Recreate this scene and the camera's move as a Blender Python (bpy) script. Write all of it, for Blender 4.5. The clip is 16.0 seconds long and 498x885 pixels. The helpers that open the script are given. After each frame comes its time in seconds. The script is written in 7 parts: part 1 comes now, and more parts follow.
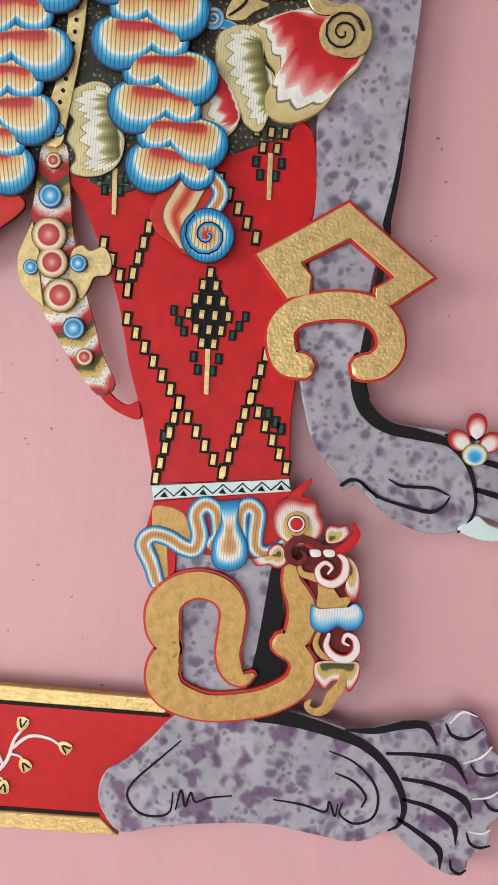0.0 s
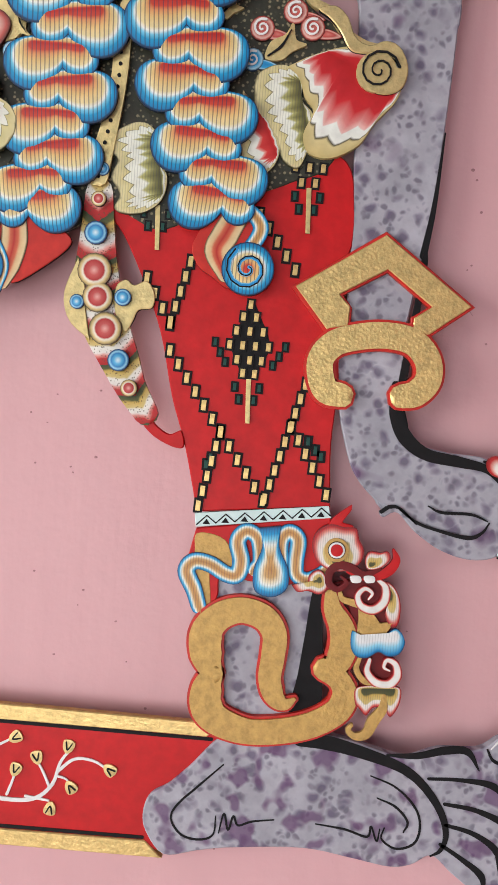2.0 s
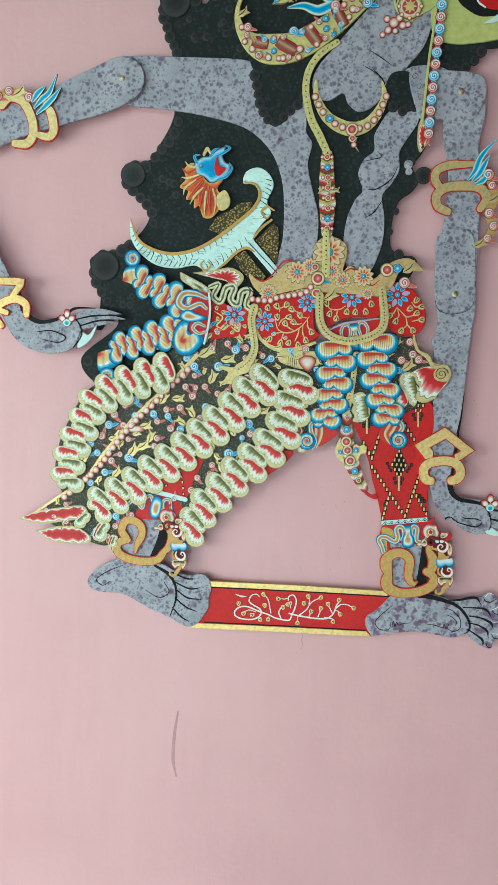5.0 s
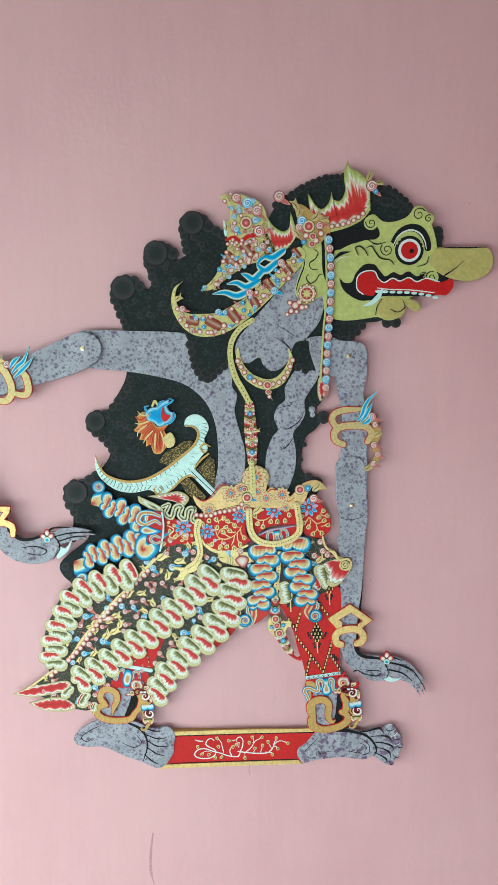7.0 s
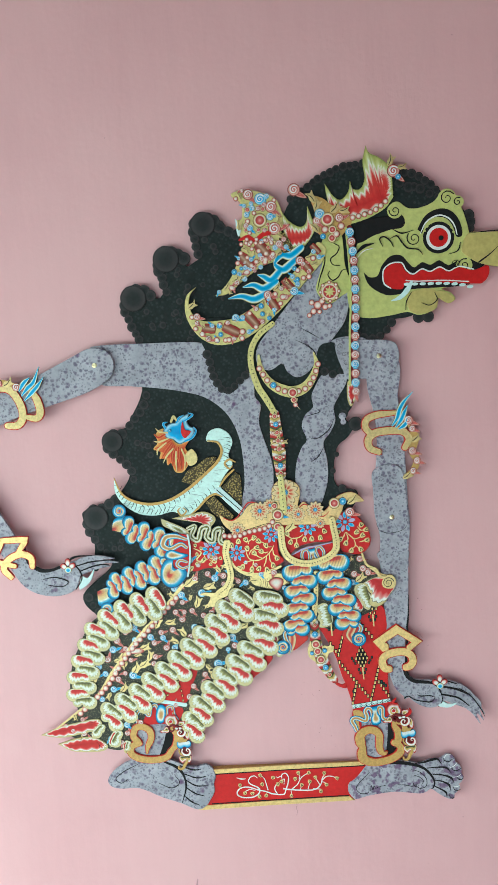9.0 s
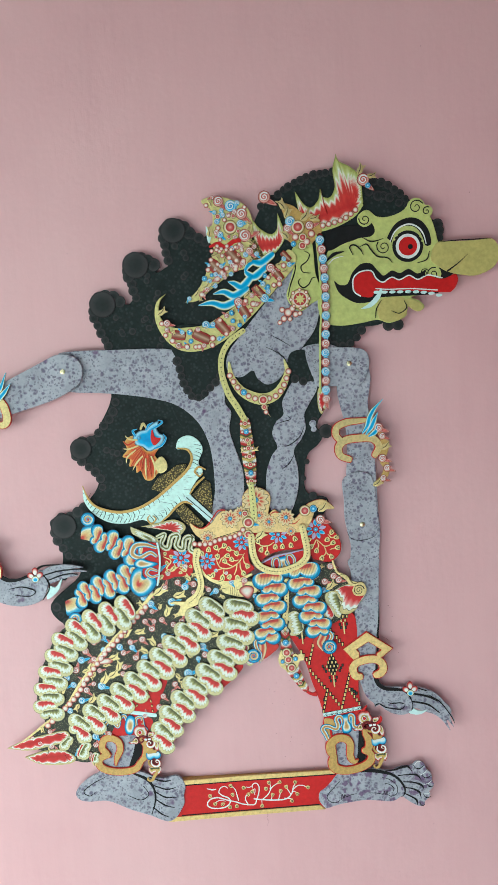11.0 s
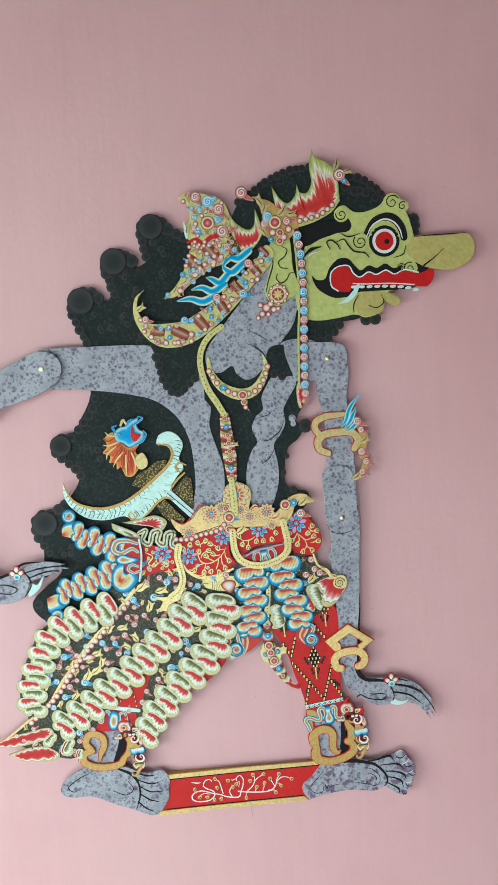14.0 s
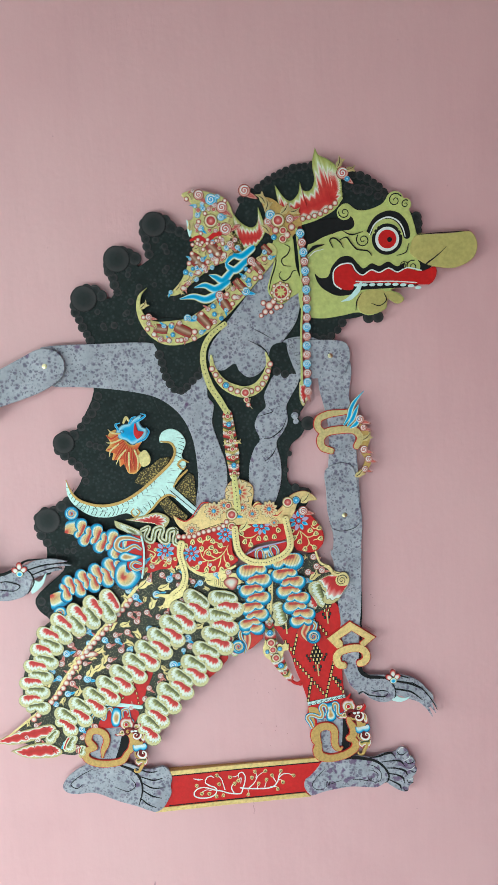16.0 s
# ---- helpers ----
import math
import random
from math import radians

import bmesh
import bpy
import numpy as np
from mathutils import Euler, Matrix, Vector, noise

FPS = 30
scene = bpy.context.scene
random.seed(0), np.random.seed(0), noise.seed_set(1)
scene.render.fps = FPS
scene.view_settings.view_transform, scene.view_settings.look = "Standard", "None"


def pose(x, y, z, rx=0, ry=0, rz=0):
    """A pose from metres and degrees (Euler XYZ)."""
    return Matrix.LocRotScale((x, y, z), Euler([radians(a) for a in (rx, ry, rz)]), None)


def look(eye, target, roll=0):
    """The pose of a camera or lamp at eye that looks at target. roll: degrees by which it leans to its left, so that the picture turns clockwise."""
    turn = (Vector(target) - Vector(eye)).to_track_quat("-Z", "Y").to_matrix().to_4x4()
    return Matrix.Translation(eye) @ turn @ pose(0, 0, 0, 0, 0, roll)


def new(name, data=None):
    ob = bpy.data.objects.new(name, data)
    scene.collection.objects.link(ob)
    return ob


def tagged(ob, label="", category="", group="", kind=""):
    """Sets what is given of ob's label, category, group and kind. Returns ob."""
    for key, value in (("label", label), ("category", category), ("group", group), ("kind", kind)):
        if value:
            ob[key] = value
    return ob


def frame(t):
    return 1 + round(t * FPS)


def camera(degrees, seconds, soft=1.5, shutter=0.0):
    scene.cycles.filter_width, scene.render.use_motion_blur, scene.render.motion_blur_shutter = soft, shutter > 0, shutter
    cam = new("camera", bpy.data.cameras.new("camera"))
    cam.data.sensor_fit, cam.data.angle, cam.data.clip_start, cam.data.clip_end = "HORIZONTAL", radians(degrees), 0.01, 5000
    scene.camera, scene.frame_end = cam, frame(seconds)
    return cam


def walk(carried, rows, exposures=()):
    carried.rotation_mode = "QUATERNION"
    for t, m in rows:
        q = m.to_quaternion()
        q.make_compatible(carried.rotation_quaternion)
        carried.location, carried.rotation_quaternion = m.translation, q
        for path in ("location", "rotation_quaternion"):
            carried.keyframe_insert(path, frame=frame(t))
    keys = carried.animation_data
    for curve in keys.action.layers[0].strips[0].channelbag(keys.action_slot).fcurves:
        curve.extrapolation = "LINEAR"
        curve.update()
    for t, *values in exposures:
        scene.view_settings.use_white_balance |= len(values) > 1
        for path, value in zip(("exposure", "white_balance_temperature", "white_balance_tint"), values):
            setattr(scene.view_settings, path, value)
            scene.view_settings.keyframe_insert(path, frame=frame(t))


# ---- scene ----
cam = camera(38.0, 16.0)
PATH = [
    (0, (0.2448, -0.2907, 1.2311), (0.2408, 1.7057, 1.1105), 5.00),
    (0.5, (0.2432, -0.2915, 1.2318), (0.2114, 1.7060, 1.1367), 5.80),
    (1, (0.2320, -0.2883, 1.2307), (0.1715, 1.7089, 1.1436), 5.88),
    (1.5, (0.2379, -0.2913, 1.2334), (0.1612, 1.7054, 1.1493), 4.79),
    (2, (0.2368, -0.2962, 1.2372), (0.1697, 1.7006, 1.1450), 4.56),
    (2.5, (0.2353, -0.3039, 1.2392), (0.1590, 1.6921, 1.1381), 4.45),
    (3, (0.2405, -0.3095, 1.2432), (0.1935, 1.6873, 1.1415), 4.35),
    (3.5, (0.2277, -0.3703, 1.2791), (0.2215, 1.6221, 1.1047), 5.32),
    (4, (0.232, -0.503, 1.276), (0.1, 1.481, 1.06), 2.0),
    (4.2, (0.226, -0.599, 1.289), (0.119, 1.378, 1.009), 2.0),
    (4.4, (0.212, -0.689, 1.333), (-0.009, 1.29, 1.141), 1.5),
    (4.5, (0.184, -0.706, 1.364), (-0.051, 1.266, 1.127), 0.5),
    (4.7, (0.15, -0.773, 1.364), (-0.058, 1.205, 1.15), 1.8),
    (6.8, (0.048, -1.118, 1.686), (0.077, 0.861, 1.395), -0.9),
    (7, (0.098, -1.082, 1.699), (0.137, 0.902, 1.451), -0.2),
    (7.5, (0.127, -1.025, 1.687), (0.04, 0.965, 1.501), -2.6),
    (8, (0.096, -1.003, 1.69), (0.129, 0.987, 1.496), -2.2),
    (8.5, (0.116, -1.002, 1.682), (0.088, 0.985, 1.455), -3.1),
    (9, (0.117, -1.007, 1.691), (0.048, 0.981, 1.48), -3.7),
    (9.2, (0.096, -1.009, 1.698), (0.181, 0.978, 1.488), -2.9),
    (11.3, (0.123, -0.999, 1.689), (0.123, 0.992, 1.492), -3.5),
    (11.5, (0.121, -0.997, 1.688), (0.128, 0.993, 1.487), -3.5),
    (12, (0.129, -0.996, 1.69), (0.169, 0.992, 1.481), -3.6),
    (12.5, (0.127, -0.999, 1.689), (0.14, 0.99, 1.481), -4.5),
    (13, (0.131, -1.005, 1.688), (0.168, 0.983, 1.471), -4.2),
    (13.5, (0.128, -1.009, 1.689), (0.19, 0.979, 1.473), -3.9),
    (14, (0.127, -1.007, 1.691), (0.175, 0.981, 1.478), -4.0),
    (14.5, (0.127, -1.008, 1.692), (0.178, 0.979, 1.475), -3.9),
    (15, (0.128, -1.011, 1.691), (0.211, 0.975, 1.474), -3.5),
    (15.5, (0.128, -1.01, 1.689), (0.146, 0.978, 1.468), -4.3),
    (16, (0.122, -1.009, 1.69), (0.172, 0.979, 1.473), -3.9),
]
EXPOSURES = [(0.0, 0.03, 6420, 9), (3.4, 0.03, 6420, 9), (4.0, 0.08, 5900, -3), (4.6, -0.06, 5560, -20), (6.6, 0.1, 5580, -16), (16.0, 0.1, 5580, -16)]
walk(cam, [(t, look(eye, target, roll)) for t, eye, target, roll in PATH], EXPOSURES)

# ---- light: daylight from a wide window in the west wall, an added low fill behind, and a high opening behind ----
world = bpy.data.worlds.new("sky")
scene.world = world
world.use_nodes = True
sky = world.node_tree.nodes.new("ShaderNodeTexSky")
sky.sky_type, sky.sun_disc = "NISHITA", False
sky.sun_elevation, sky.sun_rotation = radians(40), radians(250)
world.node_tree.links.new(sky.outputs["Color"], world.node_tree.nodes["Background"].inputs["Color"])
world.node_tree.nodes["Background"].inputs["Strength"].default_value = 0.1


def area_lamp(name, eye, target, width, height, watts, color):
    lamp = bpy.data.lights.new(name, "AREA")
    lamp.shape, lamp.size, lamp.size_y, lamp.energy, lamp.color = "RECTANGLE", width, height, watts, color
    ob = new(name, lamp)
    ob.matrix_world = look(eye, target)
    return ob


area_lamp("west_window_daylight", (-1.78, -1.05, 1.15), (-0.4, -0.3, 0.4), 1.5, 1.0, 47, (1.0, 0.97, 0.94))
# unseen fill added low behind the camera so that the lower wall comes out brighter
area_lamp("south_low_fill", (-0.4, -2.25, 0.55), (-0.2, -0.6, -0.1), 1.8, 1.2, 25, (0.97, 0.98, 1.0))
area_lamp("south_window_upper_daylight", (-0.8, -2.25, 2.4), (-0.2, 0, 1.5), 0.8, 0.4, 6.5, (1.0, 0.98, 0.95))


# ---- materials ----
def nodes_of(name, rough=0.5, metal=0.0, coat=0.0):
    m = bpy.data.materials.new(name)
    m.use_nodes = True
    nt = m.node_tree
    b = nt.nodes["Principled BSDF"]
    b.inputs["Roughness"].default_value, b.inputs["Metallic"].default_value = rough, metal
    b.inputs["Specular IOR Level"].default_value = 0.3
    b.inputs["Coat Weight"].default_value, b.inputs["Coat Roughness"].default_value = coat, 0.25
    return m, nt, b


def node(nt, kind, **inputs):
    n = nt.nodes.new(kind)
    for key, value in inputs.items():
        n.inputs[key.replace("_", " ")].default_value = value
    return n


def ramp(nt, stops, mode="LINEAR"):
    r = nt.nodes.new("ShaderNodeValToRGB")
    r.color_ramp.interpolation = mode
    el = r.color_ramp.elements
    while len(el) < len(stops):
        el.new(0.5)
    for e, (at, c) in zip(el, stops):
        e.position, e.color = at, (*c, 1) if len(c) == 3 else c
    return r


def mix(nt, kind, fac, a, b):
    """Mixes two colours; each of fac, a and b is a socket or a value."""
    n = nt.nodes.new("ShaderNodeMix")
    n.data_type, n.blend_type = "RGBA", kind
    for socket, v in ((n.inputs[0], fac), (n.inputs[6], a), (n.inputs[7], b)):
        if isinstance(v, bpy.types.NodeSocket):
            nt.links.new(v, socket)
        else:
            socket.default_value = v if isinstance(v, float) else (*v, 1)
    return n.outputs[2]


def math_node(nt, op, a, b=0.0):
    n = nt.nodes.new("ShaderNodeMath")
    n.operation = op
    for socket, v in zip(n.inputs, (a, b)):
        if isinstance(v, bpy.types.NodeSocket):
            nt.links.new(v, socket)
        else:
            socket.default_value = v
    return n.outputs[0]


def coords(nt, kind="Object"):
    return nt.nodes.new("ShaderNodeTexCoord").outputs[kind]


def noise_at(nt, vec, scale, detail=3.0, rough=0.55):
    n = node(nt, "ShaderNodeTexNoise", Scale=scale, Detail=detail, Roughness=rough)
    nt.links.new(vec, n.inputs["Vector"])
    return n.outputs["Fac"]


def bump(nt, b, height, strength=0.2, distance=0.001):
    n = node(nt, "ShaderNodeBump", Strength=strength, Distance=distance)
    nt.links.new(height, n.inputs["Height"])
    nt.links.new(n.outputs[0], b.inputs["Normal"])


def worn(nt, vec, color, depth=0.25):
    """A painted colour with brush streaks and small wear; color is a socket or a value."""
    streak = ramp(nt, [(0.3, (1 - depth,) * 3), (0.7, (1 + depth * 0.15,) * 3)])
    nt.links.new(noise_at(nt, vec, 180.0, 4.0), streak.inputs[0])
    cloud = ramp(nt, [(0.3, (1 - depth * 0.6,) * 3), (0.7, (1.0,) * 3)])
    nt.links.new(noise_at(nt, vec, 22.0, 2.0), cloud.inputs[0])
    return mix(nt, "MULTIPLY", 1.0, mix(nt, "MULTIPLY", 1.0, color, streak.outputs[0]), cloud.outputs[0])


def paint(name, color, rough=0.45, depth=0.25, grain=0.12, coat=0.0):
    m, nt, b = nodes_of(name, rough, 0.0, coat)
    vec = coords(nt)
    nt.links.new(worn(nt, vec, color, depth), b.inputs["Base Color"])
    bump(nt, b, noise_at(nt, vec, 420.0, 3.0), grain, 0.0006)
    return m


def gold_leaf(name, color, metal=0.55, rough=0.38):
    """Beaten gold leaf: crinkled relief, worn patches."""
    m, nt, b = nodes_of(name, rough, metal)
    vec = coords(nt)
    tone = ramp(nt, [(0.28, tuple(c * 0.72 for c in color)), (0.5, color), (0.75, tuple(min(c * 1.2, 0.95) for c in color))])
    nt.links.new(noise_at(nt, vec, 260.0, 5.0, 0.65), tone.inputs[0])
    nt.links.new(tone.outputs[0], b.inputs["Base Color"])
    vor = node(nt, "ShaderNodeTexVoronoi", Scale=620.0)
    nt.links.new(vec, vor.inputs["Vector"])
    bump(nt, b, math_node(nt, "ADD", math_node(nt, "MULTIPLY", vor.outputs["Distance"], 0.6), noise_at(nt, vec, 900.0, 4.0)), 0.3, 0.0006)
    return m


def shaded(name, stops, teeth=0, amp=0.0, hatch=0.0, pitch=0.0017, hatch_color=(0.03, 0.04, 0.08), rough=0.45, mode="LINEAR"):
    """Painted gradation from a shape's heart (0) to its rim (1), with teeth round the rim and pen hatching along it."""
    m, nt, b = nodes_of(name, rough, 0.0, 0.1)
    uv, vec = coords(nt, "UV"), coords(nt)
    sep = nt.nodes.new("ShaderNodeSeparateXYZ")
    nt.links.new(uv, sep.inputs[0])
    u = sep.outputs[0]
    if teeth:
        saw = math_node(nt, "PINGPONG", math_node(nt, "MULTIPLY", sep.outputs[1], float(teeth)), 0.5)
        fade = math_node(nt, "MULTIPLY", math_node(nt, "MULTIPLY", u, math_node(nt, "SUBTRACT", 1.0, u)), 3.4 * amp)
        u = math_node(nt, "ADD", u, math_node(nt, "MULTIPLY", math_node(nt, "SUBTRACT", saw, 0.25), fade))
    r = ramp(nt, stops, mode)
    nt.links.new(u, r.inputs[0])
    color = r.outputs[0]
    if hatch:
        wave = node(nt, "ShaderNodeTexWave", Scale=1.0, Distortion=0.7, Detail=1.0)
        wave.bands_direction = "X"
        scaled = node(nt, "ShaderNodeVectorMath")
        scaled.operation = "SCALE"
        scaled.inputs["Scale"].default_value = 0.314 / pitch
        nt.links.new(vec, scaled.inputs[0])
        nt.links.new(scaled.outputs[0], wave.inputs["Vector"])
        line = ramp(nt, [(0.0, (1, 1, 1)), (0.14, (0.6, 0.6, 0.6)), (0.3, (0, 0, 0))])
        nt.links.new(wave.outputs["Fac"], line.inputs[0])
        color = mix(nt, "MIX", math_node(nt, "MULTIPLY", line.outputs[0], hatch), color, hatch_color)
    nt.links.new(worn(nt, vec, color, 0.18), b.inputs["Base Color"])
    bump(nt, b, noise_at(nt, vec, 420.0, 3.0), 0.15, 0.0006)
    return m


def banded(name, repeats, chevron=0.25):
    """Rows of green, yellow, dotted white, pink and red across a strip, bent to chevrons."""
    m, nt, b = nodes_of(name, 0.45)
    uv, vec = coords(nt, "UV"), coords(nt)
    sep = nt.nodes.new("ShaderNodeSeparateXYZ")
    nt.links.new(uv, sep.inputs[0])
    along = math_node(nt, "ADD", math_node(nt, "MULTIPLY", sep.outputs[1], repeats), math_node(nt, "MULTIPLY", sep.outputs[0], chevron))
    along = math_node(nt, "ADD", along, math_node(nt, "MULTIPLY", noise_at(nt, vec, 300.0, 2.0), 0.12))
    rows = ramp(nt, [(0.0, (0.05, 0.07, 0.03)), (0.14, (0.1, 0.11, 0.03)), (0.22, (0.6, 0.42, 0.1)), (0.4, (0.62, 0.5, 0.2)), (0.46, (0.8, 0.8, 0.72)), (0.62, (0.8, 0.76, 0.7)), (0.7, (0.72, 0.32, 0.27)), (0.8, (0.5, 0.03, 0.03)), (1.0, (0.42, 0.012, 0.012))])
    nt.links.new(math_node(nt, "FRACT", along), rows.inputs[0])
    vor = node(nt, "ShaderNodeTexVoronoi", Scale=900.0)
    nt.links.new(vec, vor.inputs["Vector"])
    dot = ramp(nt, [(0.2, (0.75, 0.75, 0.75)), (0.34, (0, 0, 0))])
    nt.links.new(vor.outputs["Distance"], dot.inputs[0])
    nt.links.new(worn(nt, vec, mix(nt, "MIX", dot.outputs[0], rows.outputs[0], (0.09, 0.06, 0.03)), 0.15), b.inputs["Base Color"])
    bump(nt, b, noise_at(nt, vec, 420.0, 3.0), 0.15, 0.0006)
    return m


def spotted_skin(name, patch, patch_low):
    """Grey-lilac paint dabbed with dark violet spots of two sizes and larger purple patches."""
    m, nt, b = nodes_of(name, 0.5, 0.0, 0.05)
    vec = coords(nt)
    base = ramp(nt, [(0.3, (0.32, 0.325, 0.37)), (0.7, (0.44, 0.44, 0.495))])
    nt.links.new(noise_at(nt, vec, 35.0, 3.0), base.inputs[0])
    wob = node(nt, "ShaderNodeTexNoise", Scale=120.0, Detail=2.0)
    nt.links.new(vec, wob.inputs["Vector"])
    warp = mix(nt, "ADD", 0.006, vec, wob.outputs["Color"])
    color = base.outputs[0]
    for scale, low, high, tint, cloud in ((150.0, 0.2, 0.46, (0.115, 0.09, 0.155), 40.0), (270.0, 0.2, 0.44, (0.15, 0.14, 0.185), 55.0)):
        vor = node(nt, "ShaderNodeTexVoronoi", Scale=scale, Randomness=1.0)
        nt.links.new(warp, vor.inputs["Vector"])
        spot = ramp(nt, [(low, (1, 1, 1)), (high, (0, 0, 0))])
        nt.links.new(vor.outputs["Distance"], spot.inputs[0])
        where = ramp(nt, [(0.34, (0, 0, 0)), (0.5, (0.85, 0.85, 0.85))])
        nt.links.new(noise_at(nt, vec, cloud, 2.0), where.inputs[0])
        color = mix(nt, "MIX", math_node(nt, "MULTIPLY", spot.outputs[0], where.outputs[0]), color, tint)
    blotch = ramp(nt, [(patch_low, (0, 0, 0)), (patch_low + 0.1, (0.78, 0.78, 0.78))])
    nt.links.new(noise_at(nt, vec, patch, 1.0), blotch.inputs[0])
    color = mix(nt, "MIX", blotch.outputs[0], color, (0.12, 0.05, 0.14))
    nt.links.new(worn(nt, vec, color, 0.16), b.inputs["Base Color"])
    bump(nt, b, noise_at(nt, vec, 300.0, 4.0), 0.2, 0.0006)
    return m


def wall_paint():
    """Pink emulsion on plaster: roller grain, drags, faint patches and fine scratches."""
    m, nt, b = nodes_of("pink_wall_paint", 0.42)
    vec = coords(nt)
    patch = ramp(nt, [(0.3, (0.61, 0.355, 0.372)), (0.5, (0.64, 0.38, 0.396)), (0.72, (0.66, 0.405, 0.416))])
    nt.links.new(noise_at(nt, vec, 3.5, 5.0, 0.6), patch.inputs[0])
    stretch = nt.nodes.new("ShaderNodeMapping")
    stretch.inputs["Scale"].default_value = (1.0, 1.0, 0.12)
    nt.links.new(vec, stretch.inputs["Vector"])
    drag = noise_at(nt, stretch.outputs[0], 60.0, 4.0, 0.6)
    tone = ramp(nt, [(0.25, (0.972, 0.968, 0.968)), (0.6, (1.0, 1.0, 1.0))])
    nt.links.new(drag, tone.inputs[0])
    color = mix(nt, "MULTIPLY", 1.0, patch.outputs[0], tone.outputs[0])
    speck = node(nt, "ShaderNodeTexVoronoi", Scale=14.0)
    nt.links.new(vec, speck.inputs["Vector"])
    dot = ramp(nt, [(0.006, (0.5, 0.5, 0.5)), (0.014, (0, 0, 0))])
    nt.links.new(speck.outputs["Distance"], dot.inputs[0])
    color = mix(nt, "MIX", dot.outputs[0], color, (0.2, 0.09, 0.1))
    nt.links.new(color, b.inputs["Base Color"])
    bump(nt, b, math_node(nt, "ADD", math_node(nt, "MULTIPLY", noise_at(nt, vec, 130.0, 5.0), 0.5), math_node(nt, "ADD", math_node(nt, "MULTIPLY", drag, 0.6), noise_at(nt, vec, 9.0, 2.0))), 0.18, 0.003)
    return m


def keris_white():
    """Pale mint paint with short dark brush hairs."""
    m, nt, b = nodes_of("mint_white_paint", 0.4)
    vec = coords(nt)
    turn = nt.nodes.new("ShaderNodeMapping")
    turn.inputs["Rotation"].default_value = (0, radians(35), 0)
    turn.inputs["Scale"].default_value = (0.7, 1.0, 5.0)
    nt.links.new(vec, turn.inputs["Vector"])
    hair = ramp(nt, [(0.6, (0, 0, 0)), (0.7, (0.6, 0.6, 0.6))])
    nt.links.new(noise_at(nt, turn.outputs[0], 120.0, 2.0), hair.inputs[0])
    nt.links.new(worn(nt, vec, mix(nt, "MIX", hair.outputs[0], (0.67, 0.9, 0.84), (0.08, 0.12, 0.12)), 0.15), b.inputs["Base Color"])
    return m


def speckled(name, ground, dots, scale=260.0, size=0.3):
    m, nt, b = nodes_of(name, 0.5)
    vec = coords(nt)
    vor = node(nt, "ShaderNodeTexVoronoi", Scale=scale)
    nt.links.new(vec, vor.inputs["Vector"])
    dot = ramp(nt, [(size * 0.6, (1, 1, 1)), (size, (0, 0, 0))])
    nt.links.new(vor.outputs["Distance"], dot.inputs[0])
    nt.links.new(worn(nt, vec, mix(nt, "MIX", dot.outputs[0], ground, dots), 0.3), b.inputs["Base Color"])
    bump(nt, b, vor.outputs["Distance"], 0.3, 0.0006)
    return m


def matte(m, level=0.15, rough=0.65):
    """Takes the sheen off a paint."""
    b = m.node_tree.nodes["Principled BSDF"]
    b.inputs["Specular IOR Level"].default_value, b.inputs["Roughness"].default_value = level, rough
    return m


WALL = wall_paint()
SKIN = spotted_skin("grey_lilac_paint", 62.0, 0.68)
FOOT = spotted_skin("blotched_lilac_paint", 110.0, 0.54)
HAIR = matte(speckled("black_hair_paint", (0.019, 0.026, 0.025), (0.032, 0.041, 0.04), 190.0, 0.42))
CURL = matte(shaded("hair_curl_paint", [(0.0, (0.018, 0.021, 0.021)), (0.45, (0.024, 0.027, 0.027)), (0.86, (0.046, 0.043, 0.044)), (0.93, (0.036, 0.033, 0.034)), (1.0, (0.01, 0.01, 0.011))]))
INK = matte(paint("black_ink", (0.013, 0.013, 0.014), 0.4))
FACE = paint("yellow_green_paint", (0.55, 0.58, 0.19), 0.4, 0.2)
NOSE = paint("ochre_green_paint", (0.52, 0.45, 0.15), 0.4, 0.2)
GOLD = gold_leaf("gold_leaf", (0.68, 0.5, 0.2), 0.56, 0.33)
PALE = gold_leaf("pale_gold_leaf", (0.64, 0.51, 0.23), 0.52, 0.34)
YELLOW = gold_leaf("yellow_gold_paint", (0.62, 0.56, 0.22), 0.25, 0.38)
OCHRE = gold_leaf("ochre_gold_paint", (0.5, 0.32, 0.1), 0.2, 0.45)
CREST = gold_leaf("crest_gold_leaf", (0.64, 0.45, 0.2), 0.48, 0.33)
RED = matte(paint("crimson_paint", (0.54, 0.009, 0.011), 0.45, 0.2), 0.28, 0.45)
MAROON = paint("maroon_paint", (0.16, 0.008, 0.01), 0.5)
RED_EDGE = paint("scarlet_edge_paint", (0.56, 0.03, 0.02), 0.4)
WHITE = paint("white_paint", (0.78, 0.8, 0.78), 0.45, 0.12)
MINT = keris_white()
NAIL = paint("mint_nail_paint", (0.62, 0.8, 0.78), 0.4, 0.1)
GREEN = paint("dark_green_paint", (0.01, 0.07, 0.055), 0.45)
CLOTH = speckled("dark_floral_cloth_paint", (0.042, 0.044, 0.03), (0.26, 0.23, 0.14), 520.0, 0.36)
GRAIN = speckled("gold_grain_paint", (0.06, 0.045, 0.015), (0.45, 0.34, 0.1), 420.0, 0.5)
LILAC = paint("lilac_paint", (0.5, 0.42, 0.62), 0.45)
